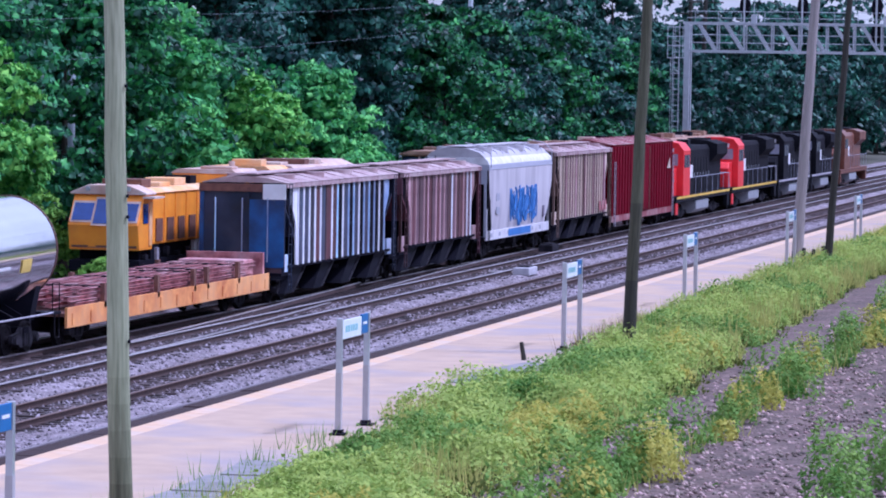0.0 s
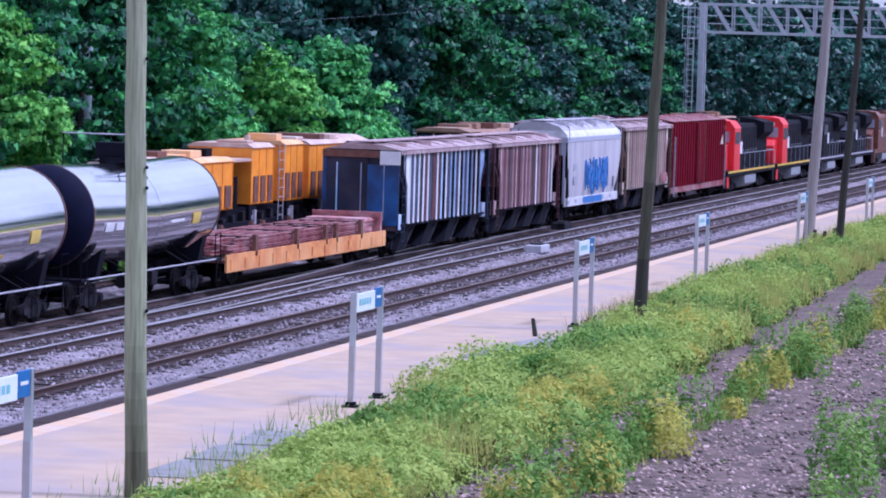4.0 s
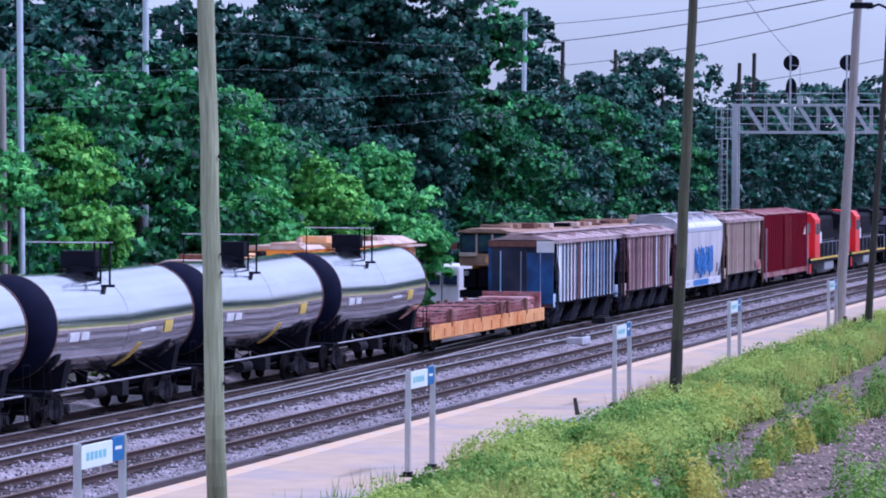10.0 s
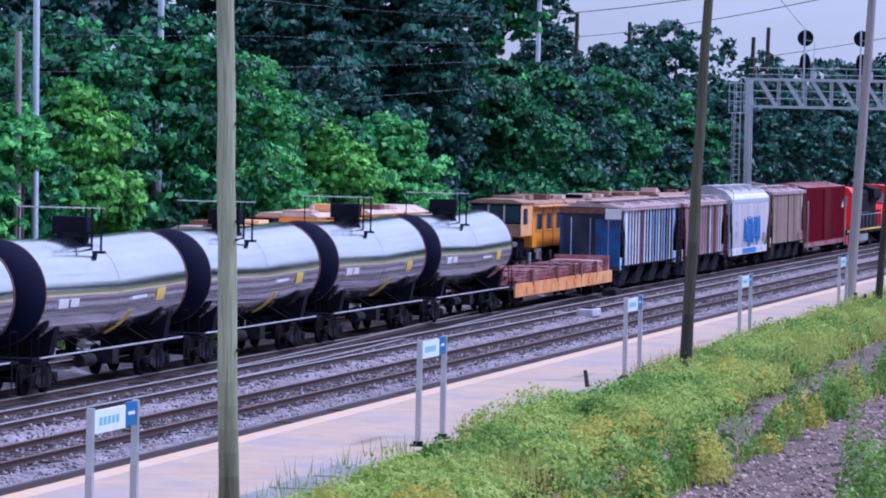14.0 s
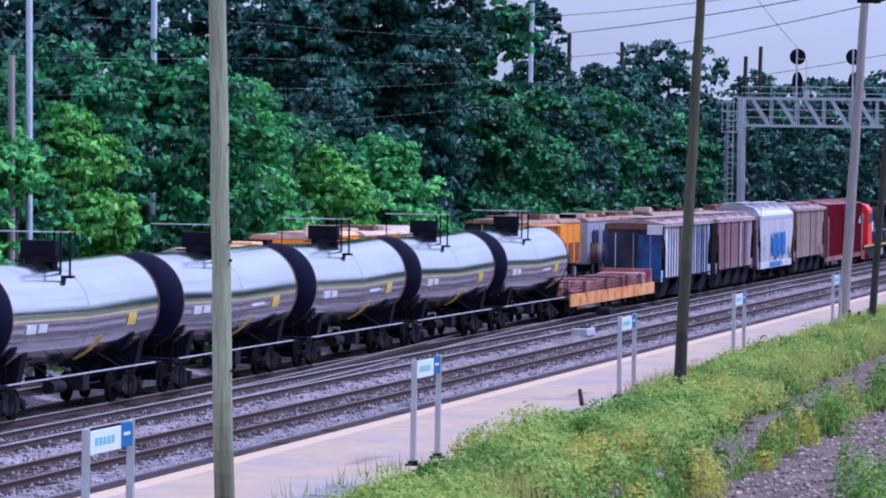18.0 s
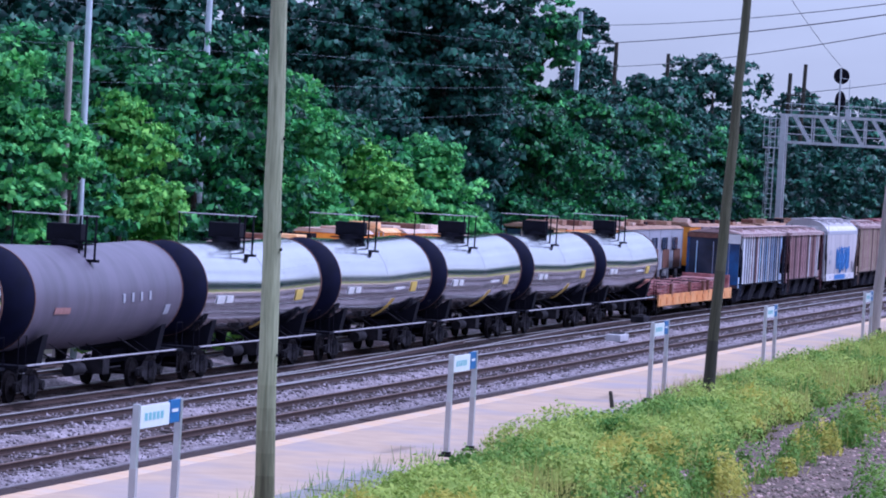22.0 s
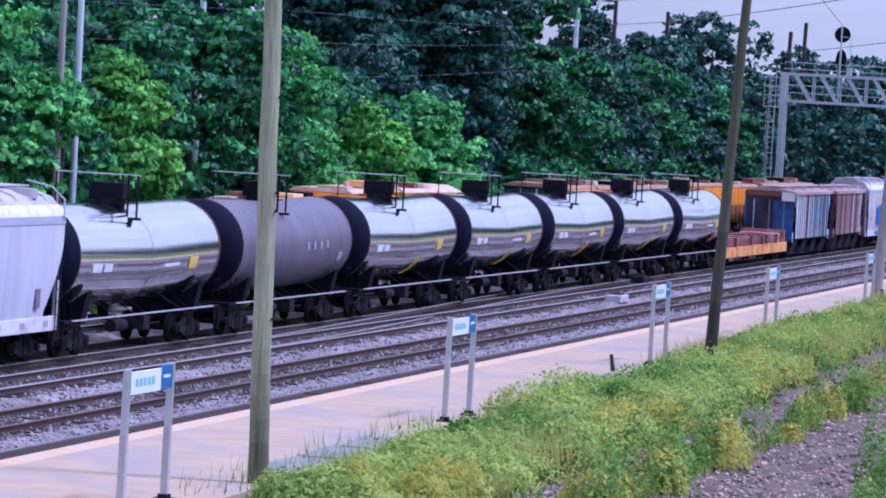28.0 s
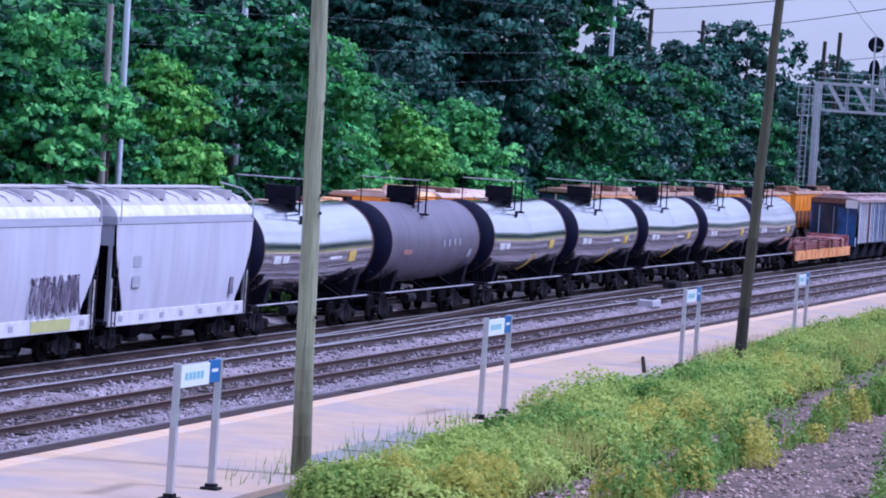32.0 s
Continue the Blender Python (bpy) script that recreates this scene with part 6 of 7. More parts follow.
def boxcar(y, hl, zt, label):
    c = vehicle("boxcar", y, label, "boxcar", "boxcars of the train")
    part("body", Shape().box(-1.5, 1.5, -hl, hl, 1.05, zt - 0.3), M_REDBOX, c, bevel=0.03)
    rm = Shape().box(0, 0.045, -0.06, 0.06, 1.1, zt - 0.4).mesh("side_post", M_REDBOX, bevel=0.01)
    for k in range(23):
        yy = -hl + 0.4 + k * (2 * hl - 0.8) / 22
        if abs(yy) > 1.7:
            share("side_post", rm, c, pose(1.5, yy, 0))
            share("side_post", rm, c, pose(-1.5, yy, 0, 0, 0, 180))
    d = part("sliding_door", Shape().box(1.504, 1.60, -1.55, 1.55, 1.15, zt - 0.45), M_REDBOX, c, bevel=0.02)
    for k in range(7):
        part("door_corrugation", Shape().box(1.602, 1.618, -1.45, 1.45, 1.3 + 0.42 * k, 1.4 + 0.42 * k), M_REDBOX, d)
    for yy in (-1.0, 1.0):
        part("lock_bar", Shape().tube((1.66, yy, 1.1), (1.66, yy, zt - 0.5), 0.03, n=6), M_RUST, d)
    part("roof", Shape().prism([(1.56, zt - 0.3), (0, zt), (-1.56, zt - 0.3)], -hl - 0.05, hl + 0.05), M_REDROOF, c)
    for k in range(14):
        yy = -hl + 0.6 + k * (2 * hl - 1.2) / 13
        part("roof_seam", Shape().prism([(1.5, zt - 0.28), (0, zt + 0.035), (-1.5, zt - 0.28), (0, zt - 0.02)], yy - 0.04, yy + 0.04), M_REDROOF, c)
    part("side_sill", Shape().box(1.36, 1.5, -hl, hl, 0.72, 1.05).box(-1.5, -1.36, -hl, hl, 0.72, 1.05), M_REDROOF, c)
    part("center_sill", Shape().box(-0.3, 0.3, -hl - 0.3, hl + 0.3, 0.7, 1.05), M_UNDER, c)
    part("mark", Shape().prism([(hl - 2.4, 3.3), (hl - 1.2, 3.3), (hl - 1.5, 3.9), (hl - 2.0, 3.55)], 1.571, 1.585, "x"), M_TANRIB, c, "pale worn painted mark")
    brakes(c, -hl + 2, hl - 2)
    for e in (-1, 1):
        truck(c, e * (hl - 2.2))
        coupler(c, e * (hl + 0.3), e)
        ladder(c, 1.6, e * (hl - 0.35), 0.5, zt - 1.2)
        for k in range(8):
            part("end_rib", Shape().box(-1.4, 1.4, *sorted((e * hl, e * (hl + 0.05))), 1.3 + 0.4 * k, 1.45 + 0.4 * k), M_REDBOX, c)
    return c


def flat_car(y, hl, label):
    """Low work gondola: deck, orange sills, red steel sections stacked on it."""
    c = vehicle("work_flat_car", y, label, "flat car", "")
    part("deck", Shape().box(-1.42, 1.42, -hl, hl, 0.95, 1.05), M_RUST, c)
    for sx in (1.42, -1.5):
        part("side_sill", Shape().prism([(-hl, 0.62), (hl, 0.62), (hl, 1.22), (-hl, 1.22)], sx, sx + 0.08, "x"), M_SILLORANGE, c, "worn orange side sill")
    part("center_sill", Shape().box(-0.35, 0.35, -hl, hl, 0.55, 0.95), M_UNDER, c)
    part("fish_belly", Shape().prism([(-hl + 3, 0.95), (hl - 3, 0.95), (hl - 4.5, 0.4), (-hl + 4.5, 0.4)], -0.5, 0.5, "x"), M_UNDER, c)
    for k in range(13):
        yy = -hl + 0.5 + k * (2 * hl - 1) / 12
        for sx in (1.5, -1.53):
            part("stake_pocket", Shape().box(sx, sx + 0.03, yy - 0.09, yy + 0.09, 0.7, 1.04), M_SILLORANGE, c)
    for row, (n, z) in enumerate(((5, 1.14), (5, 1.33), (5, 1.52))):
        for k in range(n):
            x = -1.15 + 0.57 * k
            yo = 0.3 * ((k * 7 + row * 3) % 5 - 2)
            part("steel_section", Shape().box(x - 0.06, x + 0.06, -hl + 1.2 + yo, hl - 1.6 + yo, z, z + 0.15).box(x - 0.14, x + 0.14, -hl + 1.2 + yo, hl - 1.6 + yo, z, z + 0.025)
                 .box(x - 0.14, x + 0.14, -hl + 1.2 + yo, hl - 1.6 + yo, z + 0.125, z + 0.15), M_REDSTEEL, c)
    for yy in (-hl + 3.6, -hl + 9.0, -0.2 + hl * 0.2, hl - 7.5, hl - 3.8):
        part("stake", Shape().box(1.36, 1.5, yy - 0.12, yy + 0.12, 1.05, 1.78), M_RUST, c)
        part("stake", Shape().box(-1.5, -1.36, yy - 0.12, yy + 0.12, 1.05, 1.78), M_RUST, c)
        part("tie_down", Shape().line([(1.43, yy, 1.66), (0.5, yy + 0.1, 1.68), (-1.43, yy, 1.66)], 0.03), M_IRON, c)
    part("end_bulkhead", Shape().box(-1.4, 1.4, hl - 0.5, hl - 0.3, 1.05, 1.95), M_REDSTEEL, c)
    part("chest", Shape().box(-1.2, 1.2, hl - 2.2, hl - 1.0, 1.05, 1.75), M_REDSTEEL, c, bevel=0.04)
    for d in (-1, 1):
        truck(c, d * (hl - 2.2))
        coupler(c, d * (hl + 0.0), d)
    brakes(c, -6, 6)
    return c


def locomotive(y, L, cabm, bodym, stripem, label, cab_rear=True, cab_red_nose=True):
    """Hood diesel: cab and nose at its end towards the train, long hood, fans, railings, tank, two six-wheel trucks."""
    c = vehicle("locomotive", y, label, "locomotive", "locomotives of the train")
    h = L / 2 - 0.5
    d = -1
    part("frame", Shape().box(-1.5, 1.5, -h, h, 1.15, 1.5), bodym, c, bevel=0.03)
    part("sill_stripe", Shape().box(1.504, 1.52, -h + 0.2, h - 0.2, 1.36, 1.5).box(-1.52, -1.504, -h + 0.2, h - 0.2, 1.36, 1.5), stripem, c, "bright stripe along the walkway edge")
    # nose, cab
    part("nose", Shape().prism([(-h + 0.9, 1.5), (-h + 0.9, 2.75), (-h + 1.25, 3.1), (-h + 2.5, 3.15), (-h + 2.5, 1.5)], -1.1, 1.1, "x"), cabm, c, bevel=0.05)
    cab = part("cab", Shape().prism([(-1.5, 1.5), (1.5, 1.5), (1.5, 4.2), (1.15, 4.62), (-1.15, 4.62), (-1.5, 4.2)], -h + 2.5, -h + 5.0), cabm, c, bevel=0.03)
    part("cab_roof", Shape().prism([(1.52, 4.2), (1.17, 4.65), (0.6, 4.74), (-0.6, 4.74), (-1.17, 4.65), (-1.52, 4.2), (-1.1, 4.55), (1.1, 4.55)], -h + 2.4, -h + 5.1), cabm, c)
    for x0, x1 in ((-1.15, -0.25), (0.25, 1.15)):
        part("windscreen", Shape().box(x0, x1, -h + 2.47, -h + 2.498, 3.3, 4.0), M_SKYGLASS, cab)
    for sx in (1.503, -1.53):
        for y0 in (-h + 2.75, -h + 3.8):
            part("side_window", Shape().box(sx, sx + 0.027, y0, y0 + 0.85, 3.2, 3.95), M_GLASS, cab)
    part("number_board", Shape().box(-0.9, 0.9, -h + 2.44, -h + 2.46, 4.1, 4.35), M_WHITE, cab, "blank pale board")
    for x in (-0.2, 0.2):
        part("headlight", Shape().tube((x, -h + 0.8, 2.9), (x, -h + 1.0, 2.9), 0.14, n=12), M_GALV, c)
    # long hood with doors, radiator wings, fans
    part("hood", Shape().prism([(-1.0, 1.5), (1.0, 1.5), (1.0, 4.15), (0.85, 4.4), (-0.85, 4.4), (-1.0, 4.15)], -h + 5.0, h - 0.9), bodym, c, bevel=0.02)
    part("radiator", Shape().prism([(-1.0, 3.3), (1.0, 3.3), (1.48, 3.8), (1.48, 4.45), (0.8, 4.66), (-0.8, 4.66), (-1.48, 4.45), (-1.48, 3.8)], h - 5.6, h - 1.2), bodym, c)
    part("inverter_cabinet", Shape().box(-1.35, 1.35, -h + 5.0, -h + 7.2, 1.5, 4.2), bodym, c, bevel=0.04)
    part("exhaust", Shape().box(-0.35, 0.35, 0.4, 1.4, 4.4, 4.75), M_IRON, c, bevel=0.03)
    for k in range(3):
        part("fan", Shape().tube((0, h - 4.9 + 1.3 * k, 4.6), (0, h - 4.9 + 1.3 * k, 4.78), 0.55, n=16), M_IRON, c, smooth=0.7)
    for k in range(9):
        yy = -h + 7.5 + k * 1.15
        if yy < h - 5.8:
            part("hood_door", Shape().box(1.002, 1.03, yy, yy + 1.0, 1.7, 3.7), bodym, c, bevel=0.01)
            part("door_latch", Shape().box(1.032, 1.05, yy + 0.85, yy + 0.92, 2.5, 2.75), M_GALV, c)
    part("hood_mark", Shape().box(1.352, 1.37, -h + 5.4, -h + 6.8, 2.5, 3.3), M_WHITE, c, "pale worn painted mark")
    # railings and steps
    for sx in (1.46, -1.46):
        s = Shape().tube((sx, -h + 5.1, 2.55), (sx, h - 0.2, 2.55), 0.02, n=5)
        for k in range(8):
            yy = -h + 5.2 + k * (2 * h - 5.6) / 7
            s.tube((sx, yy, 1.5), (sx, yy, 2.55), 0.016, n=5)
        part("handrail", s, M_GREYBAND, c)
        for e in (-1, 1):
            part("step_well", Shape().box(min(sx, sx * 0.82), max(sx, sx * 0.82), *sorted((e * (h - 0.9), e * (h - 0.1))), 0.45, 1.2), cabm if e < 0 else bodym, c)
    part("end_rail", Shape().line([(-1.3, -h + 0.1, 1.5), (-1.3, -h + 0.1, 2.5), (1.3, -h + 0.1, 2.5), (1.3, -h + 0.1, 1.5)], 0.03), M_PIPE, c)
    for e in (-1, 1):
        part("pilot", Shape().prism([(e * h, 0.35), (e * (h - 0.12), 0.35), (e * (h - 0.3), 1.2), (e * h, 1.2)], -1.4, 1.4, "x"), bodym, c)
    part("fuel_tank", Shape().prism([(-1.4, 1.1), (1.4, 1.1), (1.4, 0.55), (1.0, 0.3), (-1.0, 0.3), (-1.4, 0.55)], -2.4, 2.4), M_GALV, c, bevel=0.05)
    for e in (-1, 1):
        truck(c, e * (h - 4.2 if L > 19 else h - 3.6), (-1.7, 0.0, 1.7) if L > 19 else (-1.35, 1.35))
        coupler(c, e * (h + 0.0), e)
    return c


SILV = "polished silver tank car with black ends and a dark top platform"
tank_car(149.3, M_SILVER, SILV, 1)
tank_car(133.65, M_SILVER, SILV, 2)
tank_car(118.0, M_SILVER, SILV, 3)
tank_car(102.35, M_SILVER, SILV, 4)
tank_car(86.7, M_SILVER, SILV, 5)
tank_car(71.05, M_LAVENDER, "matt grey-violet tank car with black ends", 6)
tank_car(55.4, M_SILVER, "bright silver tank car next to the pale hoppers", 7)
round_hopper(40.85, 6.5, 4.62, M_HOPGREY, M_ROOFGREY, M_GREYBAND, "pale grey smooth-sided covered hopper with a white sill", M_HOPSILL)
round_hopper(26.5, 6.5, 4.62, M_HOPGREY, M_ROOFGREY, M_GREYBAND, "pale grey covered hopper with dark sprayed lettering", M_HOPSILL, (1.2, 5.0, 1.45, 2.6, 22, 5), M_GRAFDARK, (1.5, 4.6, M_GRAFYELLOW))
flat_car(168.0, 11.0, "low flat work car with orange sills and red steel sections")
W, B, R = M_WHITERIB, M_BLUERIB, M_RUSTRIB
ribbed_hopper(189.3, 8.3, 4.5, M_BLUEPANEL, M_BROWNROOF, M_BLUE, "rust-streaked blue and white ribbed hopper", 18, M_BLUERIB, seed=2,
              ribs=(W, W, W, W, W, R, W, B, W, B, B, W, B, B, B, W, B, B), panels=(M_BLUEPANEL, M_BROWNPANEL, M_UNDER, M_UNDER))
blue_hopper = VEHICLES[-1][0]
part("corner_plate", Shape().box(0.22, 1.5, -8.460, -8.430, 1.3, 3.745), M_BLUEPLATE, blue_hopper, "worn bright blue end plate")
part("white_patch", Shape().box(0.72, 1.56, -8.490, -8.435, 3.75, 4.3), M_WHITE, blue_hopper, "white painted patch")
for x in (-1.05, -0.05, 0.9):
    part("grab_iron", Shape().tube((x, -8.480, 1.5), (x, -8.480, 3.8), 0.028, n=6), M_BLUERIB, blue_hopper)
# flat navy sheet paints the shade of the recess in the open end
part("end_panel", Shape().box(-1.66, 0.20, -8.400, -8.340, 1.75, 4.3), M_BLUE, blue_hopper, "dark navy sheet standing in for the shaded open end")
part("end_header", Shape().box(-1.66, 0.70, -8.50, -8.465, 4.02, 4.3), M_RUST, blue_hopper, "rust-brown band along the top of the end")
part("end_streak", Shape().box(-1.66, -1.5, -8.425, -8.405, 1.6, 4.25), M_BLUEPLATE, blue_hopper, "worn bright blue edge of the end")
part("lower_end", Shape().box(-1.6, 1.4, -8.400, -8.360, 1.0, 1.74), M_RUSTRIB, blue_hopper, "dull purple-brown lower end sheet")
K, T = M_BROWNRIB, M_TANRIB
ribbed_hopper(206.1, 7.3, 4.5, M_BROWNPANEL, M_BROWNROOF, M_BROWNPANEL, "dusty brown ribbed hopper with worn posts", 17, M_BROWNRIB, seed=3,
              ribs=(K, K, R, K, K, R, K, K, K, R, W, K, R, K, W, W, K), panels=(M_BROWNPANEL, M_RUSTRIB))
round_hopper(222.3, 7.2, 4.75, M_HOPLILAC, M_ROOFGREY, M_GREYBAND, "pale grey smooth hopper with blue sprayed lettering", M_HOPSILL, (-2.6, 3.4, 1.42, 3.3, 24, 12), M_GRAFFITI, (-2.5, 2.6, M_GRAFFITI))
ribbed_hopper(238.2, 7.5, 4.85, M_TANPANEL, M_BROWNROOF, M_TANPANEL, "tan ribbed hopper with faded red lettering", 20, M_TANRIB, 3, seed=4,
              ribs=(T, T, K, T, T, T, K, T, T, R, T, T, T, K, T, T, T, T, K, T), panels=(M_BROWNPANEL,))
boxcar(256.2, 9.8, 5.15, "dark oxide-red boxcar with ribbed sides")
locomotive(278.2, 22.3, M_LOCORED, M_LOCOBLACK, M_YELLOW, "black diesel locomotive with a bright red cab end")
locomotive(300.5, 22.3, M_LOCORED, M_LOCOBLACK, M_YELLOW, "black diesel locomotive with a bright red cab end")
locomotive(320.9, 18.4, M_LOCOBLACK, M_LOCOBLACK, M_PIPE, "all black diesel locomotive")
locomotive(339.3, 18.4, M_LOCOBLACK, M_LOCOBLACK, M_PIPE, "all black diesel locomotive")
locomotive(358.6, 20.0, M_LOCOBROWN, M_LOCOBROWN, M_RUST, "rusty copper-brown diesel locomotive at the head")

# ---------------------------------------------------------------- standing work train on the far track


def work_base(name, y0, y1, label):
    c = thing(name, pose(TRACK_FAR, (y0 + y1) / 2, RAIL_Z[TRACK_FAR]), label, "work machine", "standing work train")
    hl = (y1 - y0) / 2
    part("frame", Shape().box(-1.3, 1.3, -hl, hl, 1.1, 1.5), M_BLACK, c, bevel=0.03)
    part("machinery", Shape().box(-1.1, 1.1, -hl + 0.6, hl - 0.6, 1.504, 2.0), M_UNDER, c)
    for k in range(int(2 * hl / 1.3)):
        yy = -hl + 0.9 + 1.3 * k
        part("valve_block", Shape().box(1.11, 1.3, yy - 0.16, yy + 0.16, 1.51, 1.68 + 0.1 * (k % 3)), M_PIPE if k % 4 == 1 else M_IRON, c, bevel=0.02)
    for e in (-1, 1):
        share("side_frame", FRAME2, c, pose(0, e * (hl - 2), 0))
        for a in (-0.88, 0.88):
            share("wheelset", WHEEL, c, pose(0, e * (hl - 2) + a, WHEEL_R))
        coupler(c, e * (hl - 0.3), e)
    for k in range(6):
        yy = -hl + 2 + k * (2 * hl - 4) / 5
        part("under_box", Shape().box(0.5, 1.25, yy - 0.5, yy + 0.5, 1.5, 2.05), M_WHITE if k % 3 == 1 else M_BLACK, c, bevel=0.03)
        part("step_bracket", Shape().box(1.26, 1.36, yy - 0.12, yy + 0.12, 1.3, 1.9), M_PIPE, c)
    return c, hl


def work_body(c, y0, y1, z0, z1, m, ribs, roofm):
    part("body", Shape().box(-1.3, 1.3, y0, y1, z0, z1), m, c, bevel=0.05)
    part("roof", Shape().prism([(-1.36, z1), (1.36, z1), (1.1, z1 + 0.16), (-1.1, z1 + 0.16)], y0 - 0.04, y1 + 0.04), roofm, c)
    rg = random.Random(int(10 * (y1 - y0) + 100 * abs(y0)))
    q = y0 + 0.4
    while q < y1 - 1.2:
        w, h = rg.uniform(0.5, 1.4), rg.uniform(0.08, 0.34)
        part("roof_box", Shape().box(rg.uniform(-1.0, -0.2), rg.uniform(0.3, 1.05), q, q + w, z1 + 0.164, z1 + 0.164 + h), rg.choice((roofm, M_UNDER, M_RUST, M_PINKROOF, roofm)), c, bevel=0.03)
        q += w + rg.uniform(0.5, 1.8)
    for k in range(ribs):
        yy = y0 + (k + 0.5) * (y1 - y0) / ribs
        part("louvre_panel", Shape().box(1.304, 1.35, yy - 0.28 * (y1 - y0) / ribs, yy + 0.28 * (y1 - y0) / ribs, z0 + 0.1, z0 + (z1 - z0) * 0.5), M_RUST, c, "dark louvre panel")
        part("door_seam", Shape().box(1.304, 1.33, yy + 0.45 * (y1 - y0) / ribs, yy + 0.48 * (y1 - y0) / ribs, z0, z1), m, c)


def work_cab(c, y0, y1, z0, z1, d, m, glass=M_BLUEGLASS):
    """Glazed cab with a raked front, d the way it faces."""
    f, b = (y0, y1) if d < 0 else (y1, y0)
    s = 0.55 * d
    cab = part("cab", Shape().prism([(b, z0), (f, z0), (f + s * 0.3, z0 + 0.9), (f - s, z1), (b, z1)], -1.3, 1.3, "x"), m, c, bevel=0.04)
    y0, y1 = min(f - s, b) - 0.15, max(f - s, b) + 0.1
    part("cab_roof", Shape().prism([(-1.42, z1), (1.42, z1), (1.42, z1 + 0.07), (0.75, z1 + 0.34), (-0.75, z1 + 0.34), (-1.42, z1 + 0.07)], y0, y1), M_PINKROOF, c, bevel=0.03)
    e = 0.02 * d
    for x0, x1, lo_z, hi_z in ((-1.18, -0.46, 1.05, 0.3), (-0.38, 0.38, 0.94, 0.16), (0.46, 1.18, 1.05, 0.3)):
        at = lambda z: f + s * 0.3 - s * 1.3 * (z - z0 - 0.9) / (z1 - z0 - 0.9)
        lo_y, hi_y = z0 + lo_z, z1 - hi_z
        fr = part("window_frame", Shape().prism([(at(lo_y - 0.07) + e * 0.4, lo_y - 0.07), (at(hi_y + 0.07) + e * 0.4, hi_y + 0.07), (at(hi_y + 0.07) + e * 1.6, hi_y + 0.07), (at(lo_y - 0.07) + e * 1.6, lo_y - 0.07)],
                                                x0 - 0.06, x1 + 0.06, "x"), M_PINKROOF, cab, "pale window surround")
        part("windscreen", Shape().prism([(at(lo_y) + e * 1.8, lo_y), (at(hi_y) + e * 1.8, hi_y), (at(hi_y) + e * 2.6, hi_y), (at(lo_y) + e * 2.6, lo_y)], x0, x1, "x"), glass, fr, "pane coloured blue as a sky reflection")
    for x in (-0.75, 0.75):
        part("roof_lamp", Shape().tube((x, y0 - 0.04 if d < 0 else y1 - 0.06, z1 + 0.2), (x, y0 + 0.06 if d < 0 else y1 + 0.04, z1 + 0.2), 0.09, n=10), M_GALV, c)
    lo, hi = min(f, b), max(f, b)
    part("side_window", Shape().box(1.304, 1.33, lo + 0.25 * (hi - lo), lo + 0.62 * (hi - lo), z0 + 0.95, z1 - 0.3), glass, cab, "pane coloured blue as a sky reflection")
    part("side_door", Shape().box(1.304, 1.34, lo + 0.68 * (hi - lo), lo + 0.92 * (hi - lo), z0 + 0.15, z1 - 0.25), M_ORANGEDUSTY, cab)
    part("apron", Shape().box(-1.2, 1.2, f + (0.004 if d > 0 else -0.02), f + (0.02 if d > 0 else -0.004), z0 + 0.08, z0 + 0.62), M_REDROOF, cab, "dark red lower front")
    for x in (-0.9, 0.0, 0.9):
        part("grille", Shape().box(x - 0.3, x + 0.3, f + (0.0 if d > 0 else -0.03), f + (0.03 if d > 0 else 0.0), z0 + 0.1, z0 + 0.55), M_RUST, cab)
    part("visor", Shape().box(1.31, 1.75, lo + 0.2 * (hi - lo), hi, z1 - 0.12, z1 - 0.05), M_PINKROOF, cab)


a, hl = work_base("track_machine", 130.5, 161.2, "long orange track maintenance machine with a glazed cab")
work_cab(a, -hl, -hl + 1.5, 1.85, 3.8, -1, M_ORANGE)
work_body(a, -hl + 1.55, -hl + 9.6, 2.02, 3.85, M_ORANGE, 6, M_ORANGEDUSTY)
for k in range(4):
    part("engine_block", Shape().box(-0.9, 1.0 - 0.15 * (k % 2), -hl + 9.8 + 0.55 * k, -hl + 10.25 + 0.55 * k, 2.01, 2.6 + 0.3 * (k % 3)), M_UNDER, a, bevel=0.04)
part("open_roof", Shape().box(-1.3, 1.3, -hl + 9.65, -hl + 12.1, 3.8, 3.9), M_PINKROOF, a)
work_body(a, -hl + 12.2, -hl + 15.2, 2.1, 4.3, M_ORANGE, 3, M_PINKROOF)
work_body(a, -hl + 16.8, -hl + 19.6, 2.1, 4.35, M_ORANGE, 3, M_ORANGEDUSTY)
work_body(a, -hl + 20.6, hl - 4.45, 2.1, 4.3, M_ORANGE, 5, M_PINKROOF)
work_cab(a, hl - 4.4, hl, 2.0, 4.25, 1, M_ORANGE)
ladder(a, 1.42, -hl + 16.0, 1.4, 4.4, 0.7)
part("exhaust_pipe", Shape().tube((0.5, -hl + 14.2, 4.4), (0.5, -hl + 14.2, 4.75), 0.12, n=10), M_PINKROOF, a)
b, hb = work_base("track_machine", 180.3, 197.0, "orange track machine with a dark glazed end cab and worn roof")
# flat-fronted cab: a band of three dark panes over an orange apron browned as shade, the drive gear bare below
cab = part("cab", Shape().box(-1.3, 1.3, -hb, -hb + 2.6, 2.72, 4.4), M_ORANGEDUSTY, b, bevel=0.05)
part("cab_roof", Shape().prism([(-1.4, 4.404), (1.4, 4.404), (1.4, 4.46), (0.8, 4.62), (-0.8, 4.62), (-1.4, 4.46)], -hb - 0.18, -hb + 2.7), M_ROOFWORN, b, bevel=0.03)
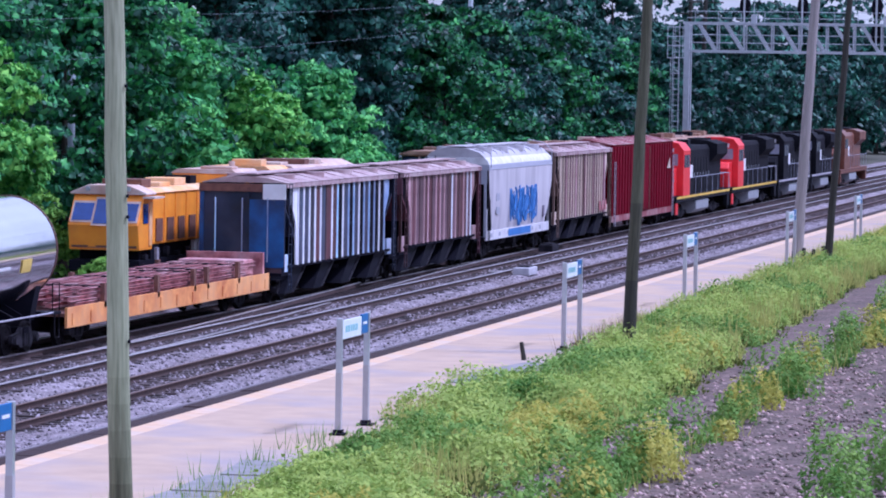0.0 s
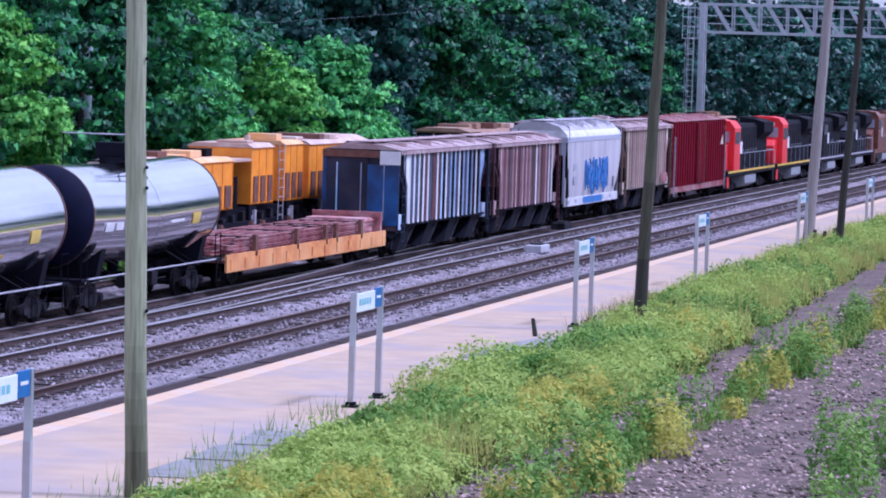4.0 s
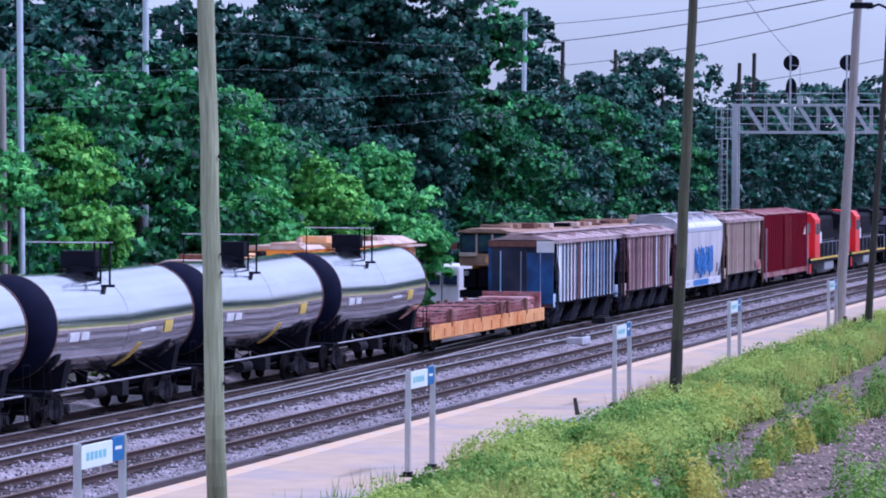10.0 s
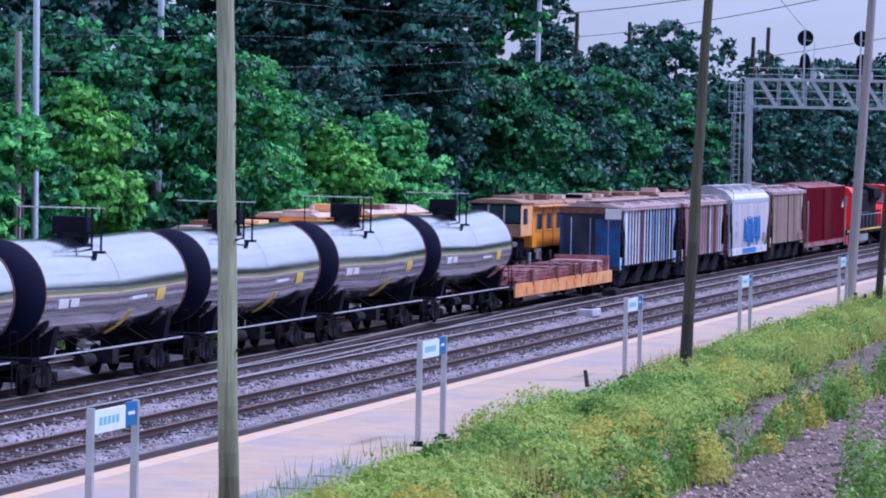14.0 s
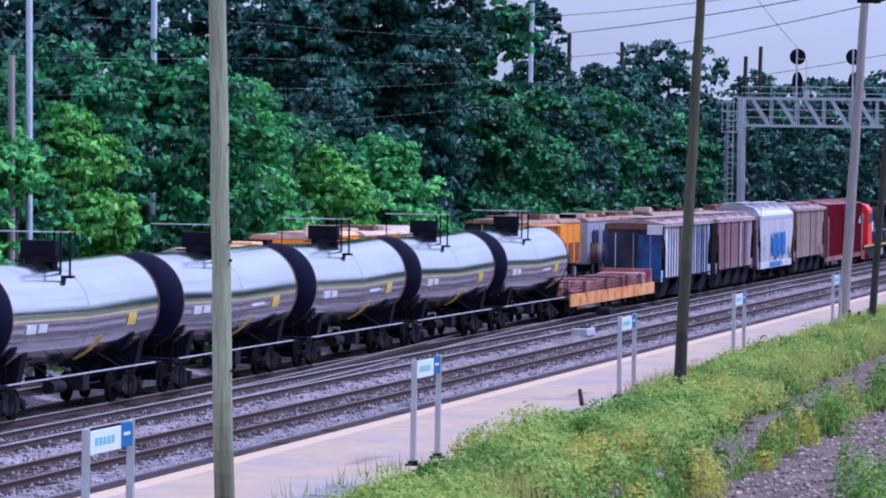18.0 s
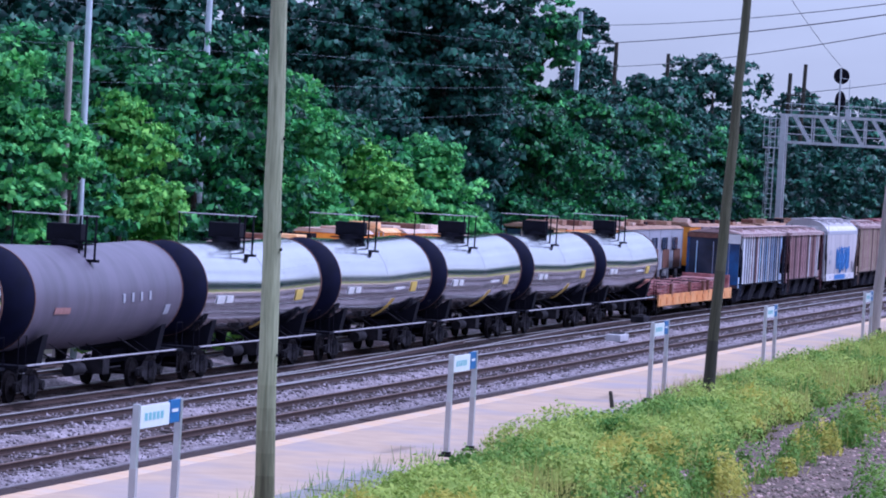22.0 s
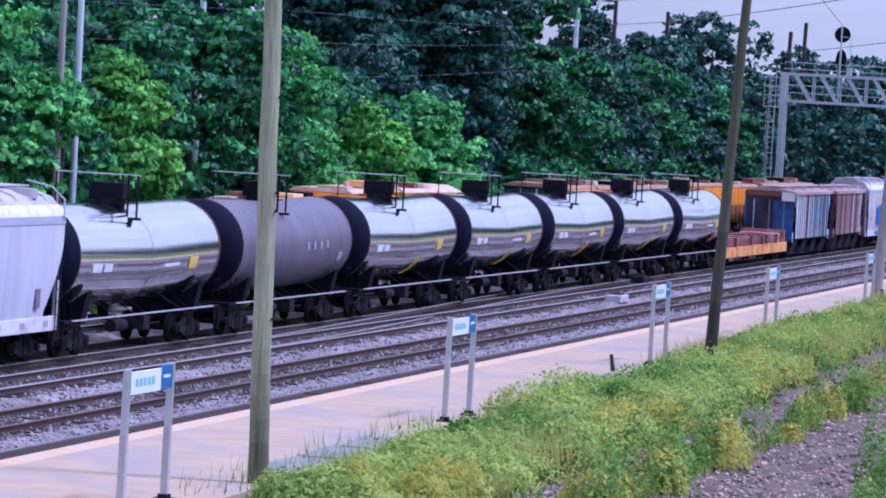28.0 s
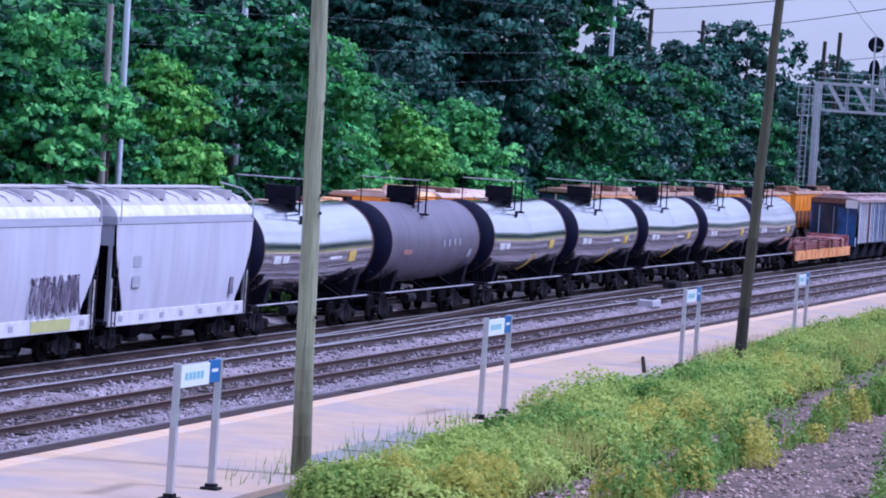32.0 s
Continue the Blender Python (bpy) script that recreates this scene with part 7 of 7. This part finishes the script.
part("apron", Shape().box(-1.27, 1.27, -hb - 0.03, -hb - 0.004, 2.76, 3.32), M_ROOFWORN, cab, "orange lower front coloured brown for its shade")
part("badge", Shape().tube((0.25, -hb - 0.06, 3.04), (0.25, -hb - 0.032, 3.04), 0.22, n=16), M_ORANGEDUSTY, cab)
band = part("window_band", Shape().box(-1.27, 1.27, -hb - 0.03, -hb - 0.004, 3.36, 4.36), M_UNDER, cab, "dark window surround")
for x0, x1 in ((-1.2, -0.46), (-0.36, 0.36), (0.46, 1.2)):
    part("windscreen", Shape().box(x0, x1, -hb - 0.045, -hb - 0.032, 3.44, 4.28), M_GLASS, band)
for x in (-0.41, 0.41):
    part("pillar", Shape().box(x - 0.045, x + 0.045, -hb - 0.06, -hb - 0.032, 3.38, 4.34), M_PINKROOF, band, "pale window pillar")
part("ledge", Shape().box(-1.28, -0.35, -hb - 0.14, -hb - 0.034, 3.22, 3.40), M_PINKROOF, cab, "pale ledge under the panes")
part("side_window", Shape().box(1.304, 1.33, -hb + 0.4, -hb + 1.3, 3.35, 4.15), M_GLASS, cab)
for x, z, w in ((-0.8, 2.05, 0.32), (0.0, 2.15, 0.38), (0.75, 2.1, 0.30)):
    part("drive_gear", Shape().box(x - w, x + w, -hb + 0.1, -hb + 1.9, 1.6, z + 0.5), M_UNDER, b, bevel=0.06)
for x in (-0.95, 0.95):
    part("headlamp", Shape().tube((x, -hb - 0.08, 2.35), (x, -hb + 0.14, 2.35), 0.13, n=12), M_GALV, b, smooth=0.7)
part("mirror", Shape().box(-1.72, -1.45, -hb - 0.1, -hb - 0.04, 3.55, 3.95).tube((-1.3, -hb, 3.9), (-1.6, -hb - 0.06, 3.9), 0.025, n=6), M_REDROOF, b, "red mirror on a bracket")
work_body(b, -hb + 2.75, -hb + 10.2, 2.1, 4.35, M_ORANGE, 0, M_ROOFWORN)
for k in range(3):
    w = part("window_frame", Shape().box(1.304, 1.34, -hb + 3.3 + 2.4 * k, -hb + 4.7 + 2.4 * k, 2.95, 3.95), M_ORANGEDUSTY, b)
    part("window", Shape().box(1.342, 1.36, -hb + 3.4 + 2.4 * k, -hb + 4.6 + 2.4 * k, 3.05, 3.85), M_GLASS, w)
    part("door_seam", Shape().box(1.304, 1.33, -hb + 5.0 + 2.4 * k, -hb + 5.06 + 2.4 * k, 2.1, 4.3), M_RUST, b)
part("eave", Shape().box(1.31, 1.62, -hb + 2.75, -hb + 10.2, 4.2, 4.28), M_ORANGEDUSTY, b)
work_body(b, -hb + 11.0, hb - 0.5, 2.1, 4.3, M_ORANGE, 3, M_ROOFWORN)
c, hc = work_base("work_wagon", 198.0, 216.0, "grey-blue work wagon with dusty windows")
work_body(c, -hc + 0.5, hc - 0.5, 1.9, 4.3, M_GREYBAND, 5, M_ROOFWORN)
for k in range(5):
    part("window", Shape().box(1.36, 1.38, -hc + 1.6 + 3.1 * k, -hc + 3.2 + 3.1 * k, 3.1, 3.8), M_GLASS, c)
e, he = work_base("track_machine", 217.5, 243.0, "orange track machine with pale dusty roof")
work_body(e, -he + 0.4, -he + 12.0, 2.0, 4.4, M_ORANGE, 8, M_ROOFWORN)
work_body(e, -he + 13.0, he - 0.4, 2.0, 4.3, M_ORANGE, 8, M_ROOFWORN)
g, hg = work_base("track_machine", 244.5, 268.0, "orange track machine with pale dusty roof")
work_body(g, -hg + 0.4, hg - 0.4, 2.0, 4.35, M_ORANGE, 14, M_ROOFWORN)


def van(x, y):
    """High white utility van, its rear with two dark panes turned to the line."""
    p = thing("utility_van", pose(x, y, ground_height(x)), "high white utility van parked behind the far track", "van")
    prof = [(-2.6, 0.5), (2.6, 0.5), (2.65, 1.2), (1.9, 1.5), (1.35, 2.55), (1.0, 2.8), (-2.2, 2.85), (-2.5, 2.7)]
    bd = part("body", Shape().prism(prof, -0.9, 0.9, "x"), M_WHITE, p, bevel=0.12)
    for x0, x1 in ((-0.78, -0.2), (0.02, 0.78)):
        part("rear_window", Shape().box(x0, x1, -2.66, -2.5, 1.7, 2.22), M_GLASS, bd)
    part("side_window", Shape().box(0.90, 0.93, 0.2, 1.3, 1.6, 2.3), M_GLASS, bd)
    part("door_gap", Shape().box(-0.10, -0.07, -2.62, -2.5, 0.7, 2.6), M_UNDER, bd)
    for yy in (-1.6, 1.65):
        for xx in (-0.78, 0.78):
            w = part("wheel", Shape().tube((xx - 0.13, yy, 0.36), (xx + 0.13, yy, 0.36), 0.36, n=18), M_BLACK, p, smooth=0.7)
            part("hub", Shape().tube((xx + 0.135, yy, 0.36), (xx + 0.15, yy, 0.36), 0.18, n=12), M_GALV, w)
    part("beacon", Shape().tube((0.3, -1.9, 2.85), (0.3, -1.9, 3.02), 0.09, n=10), M_GALV, p)
    part("bumper", Shape().box(-0.9, 0.9, -2.78, -2.62, 0.45, 0.7), M_GALV, p, bevel=0.03)


van(-48.0, 198.6)

# ---------------------------------------------------------------- movement
TRAVEL = (3.9521, -1.8698, -6.1066, 3.9048, 0.3494, 53.5798, 10.1106)  # metres along the line, by (t - 16) / 16


def travelled(t):
    s = 0.0
    for k in TRAVEL:
        s = s * ((t - 16) / 16) + k
    return s + float(np.interp(t, (0, 4, 8, 16, 20, 25, 32), (0.42, 0.42, 0.05, 0.0, -0.05, -0.28, -0.25)))


def motions():
    times = [k * 0.5 for k in range(65)]
    for car, y in VEHICLES:
        walk(car, [(t, pose(TRACK_TRAIN, y + travelled(t), RAIL_Z[TRACK_TRAIN])) for t in times])
    fine = [k * 0.16 for k in range(201)]
    for w, a in WHEELSETS:
        walk(w, [(t, pose(0, a, WHEEL_R, -math.degrees((travelled(t) - travelled(0)) / WHEEL_R))) for t in fine])


motions()
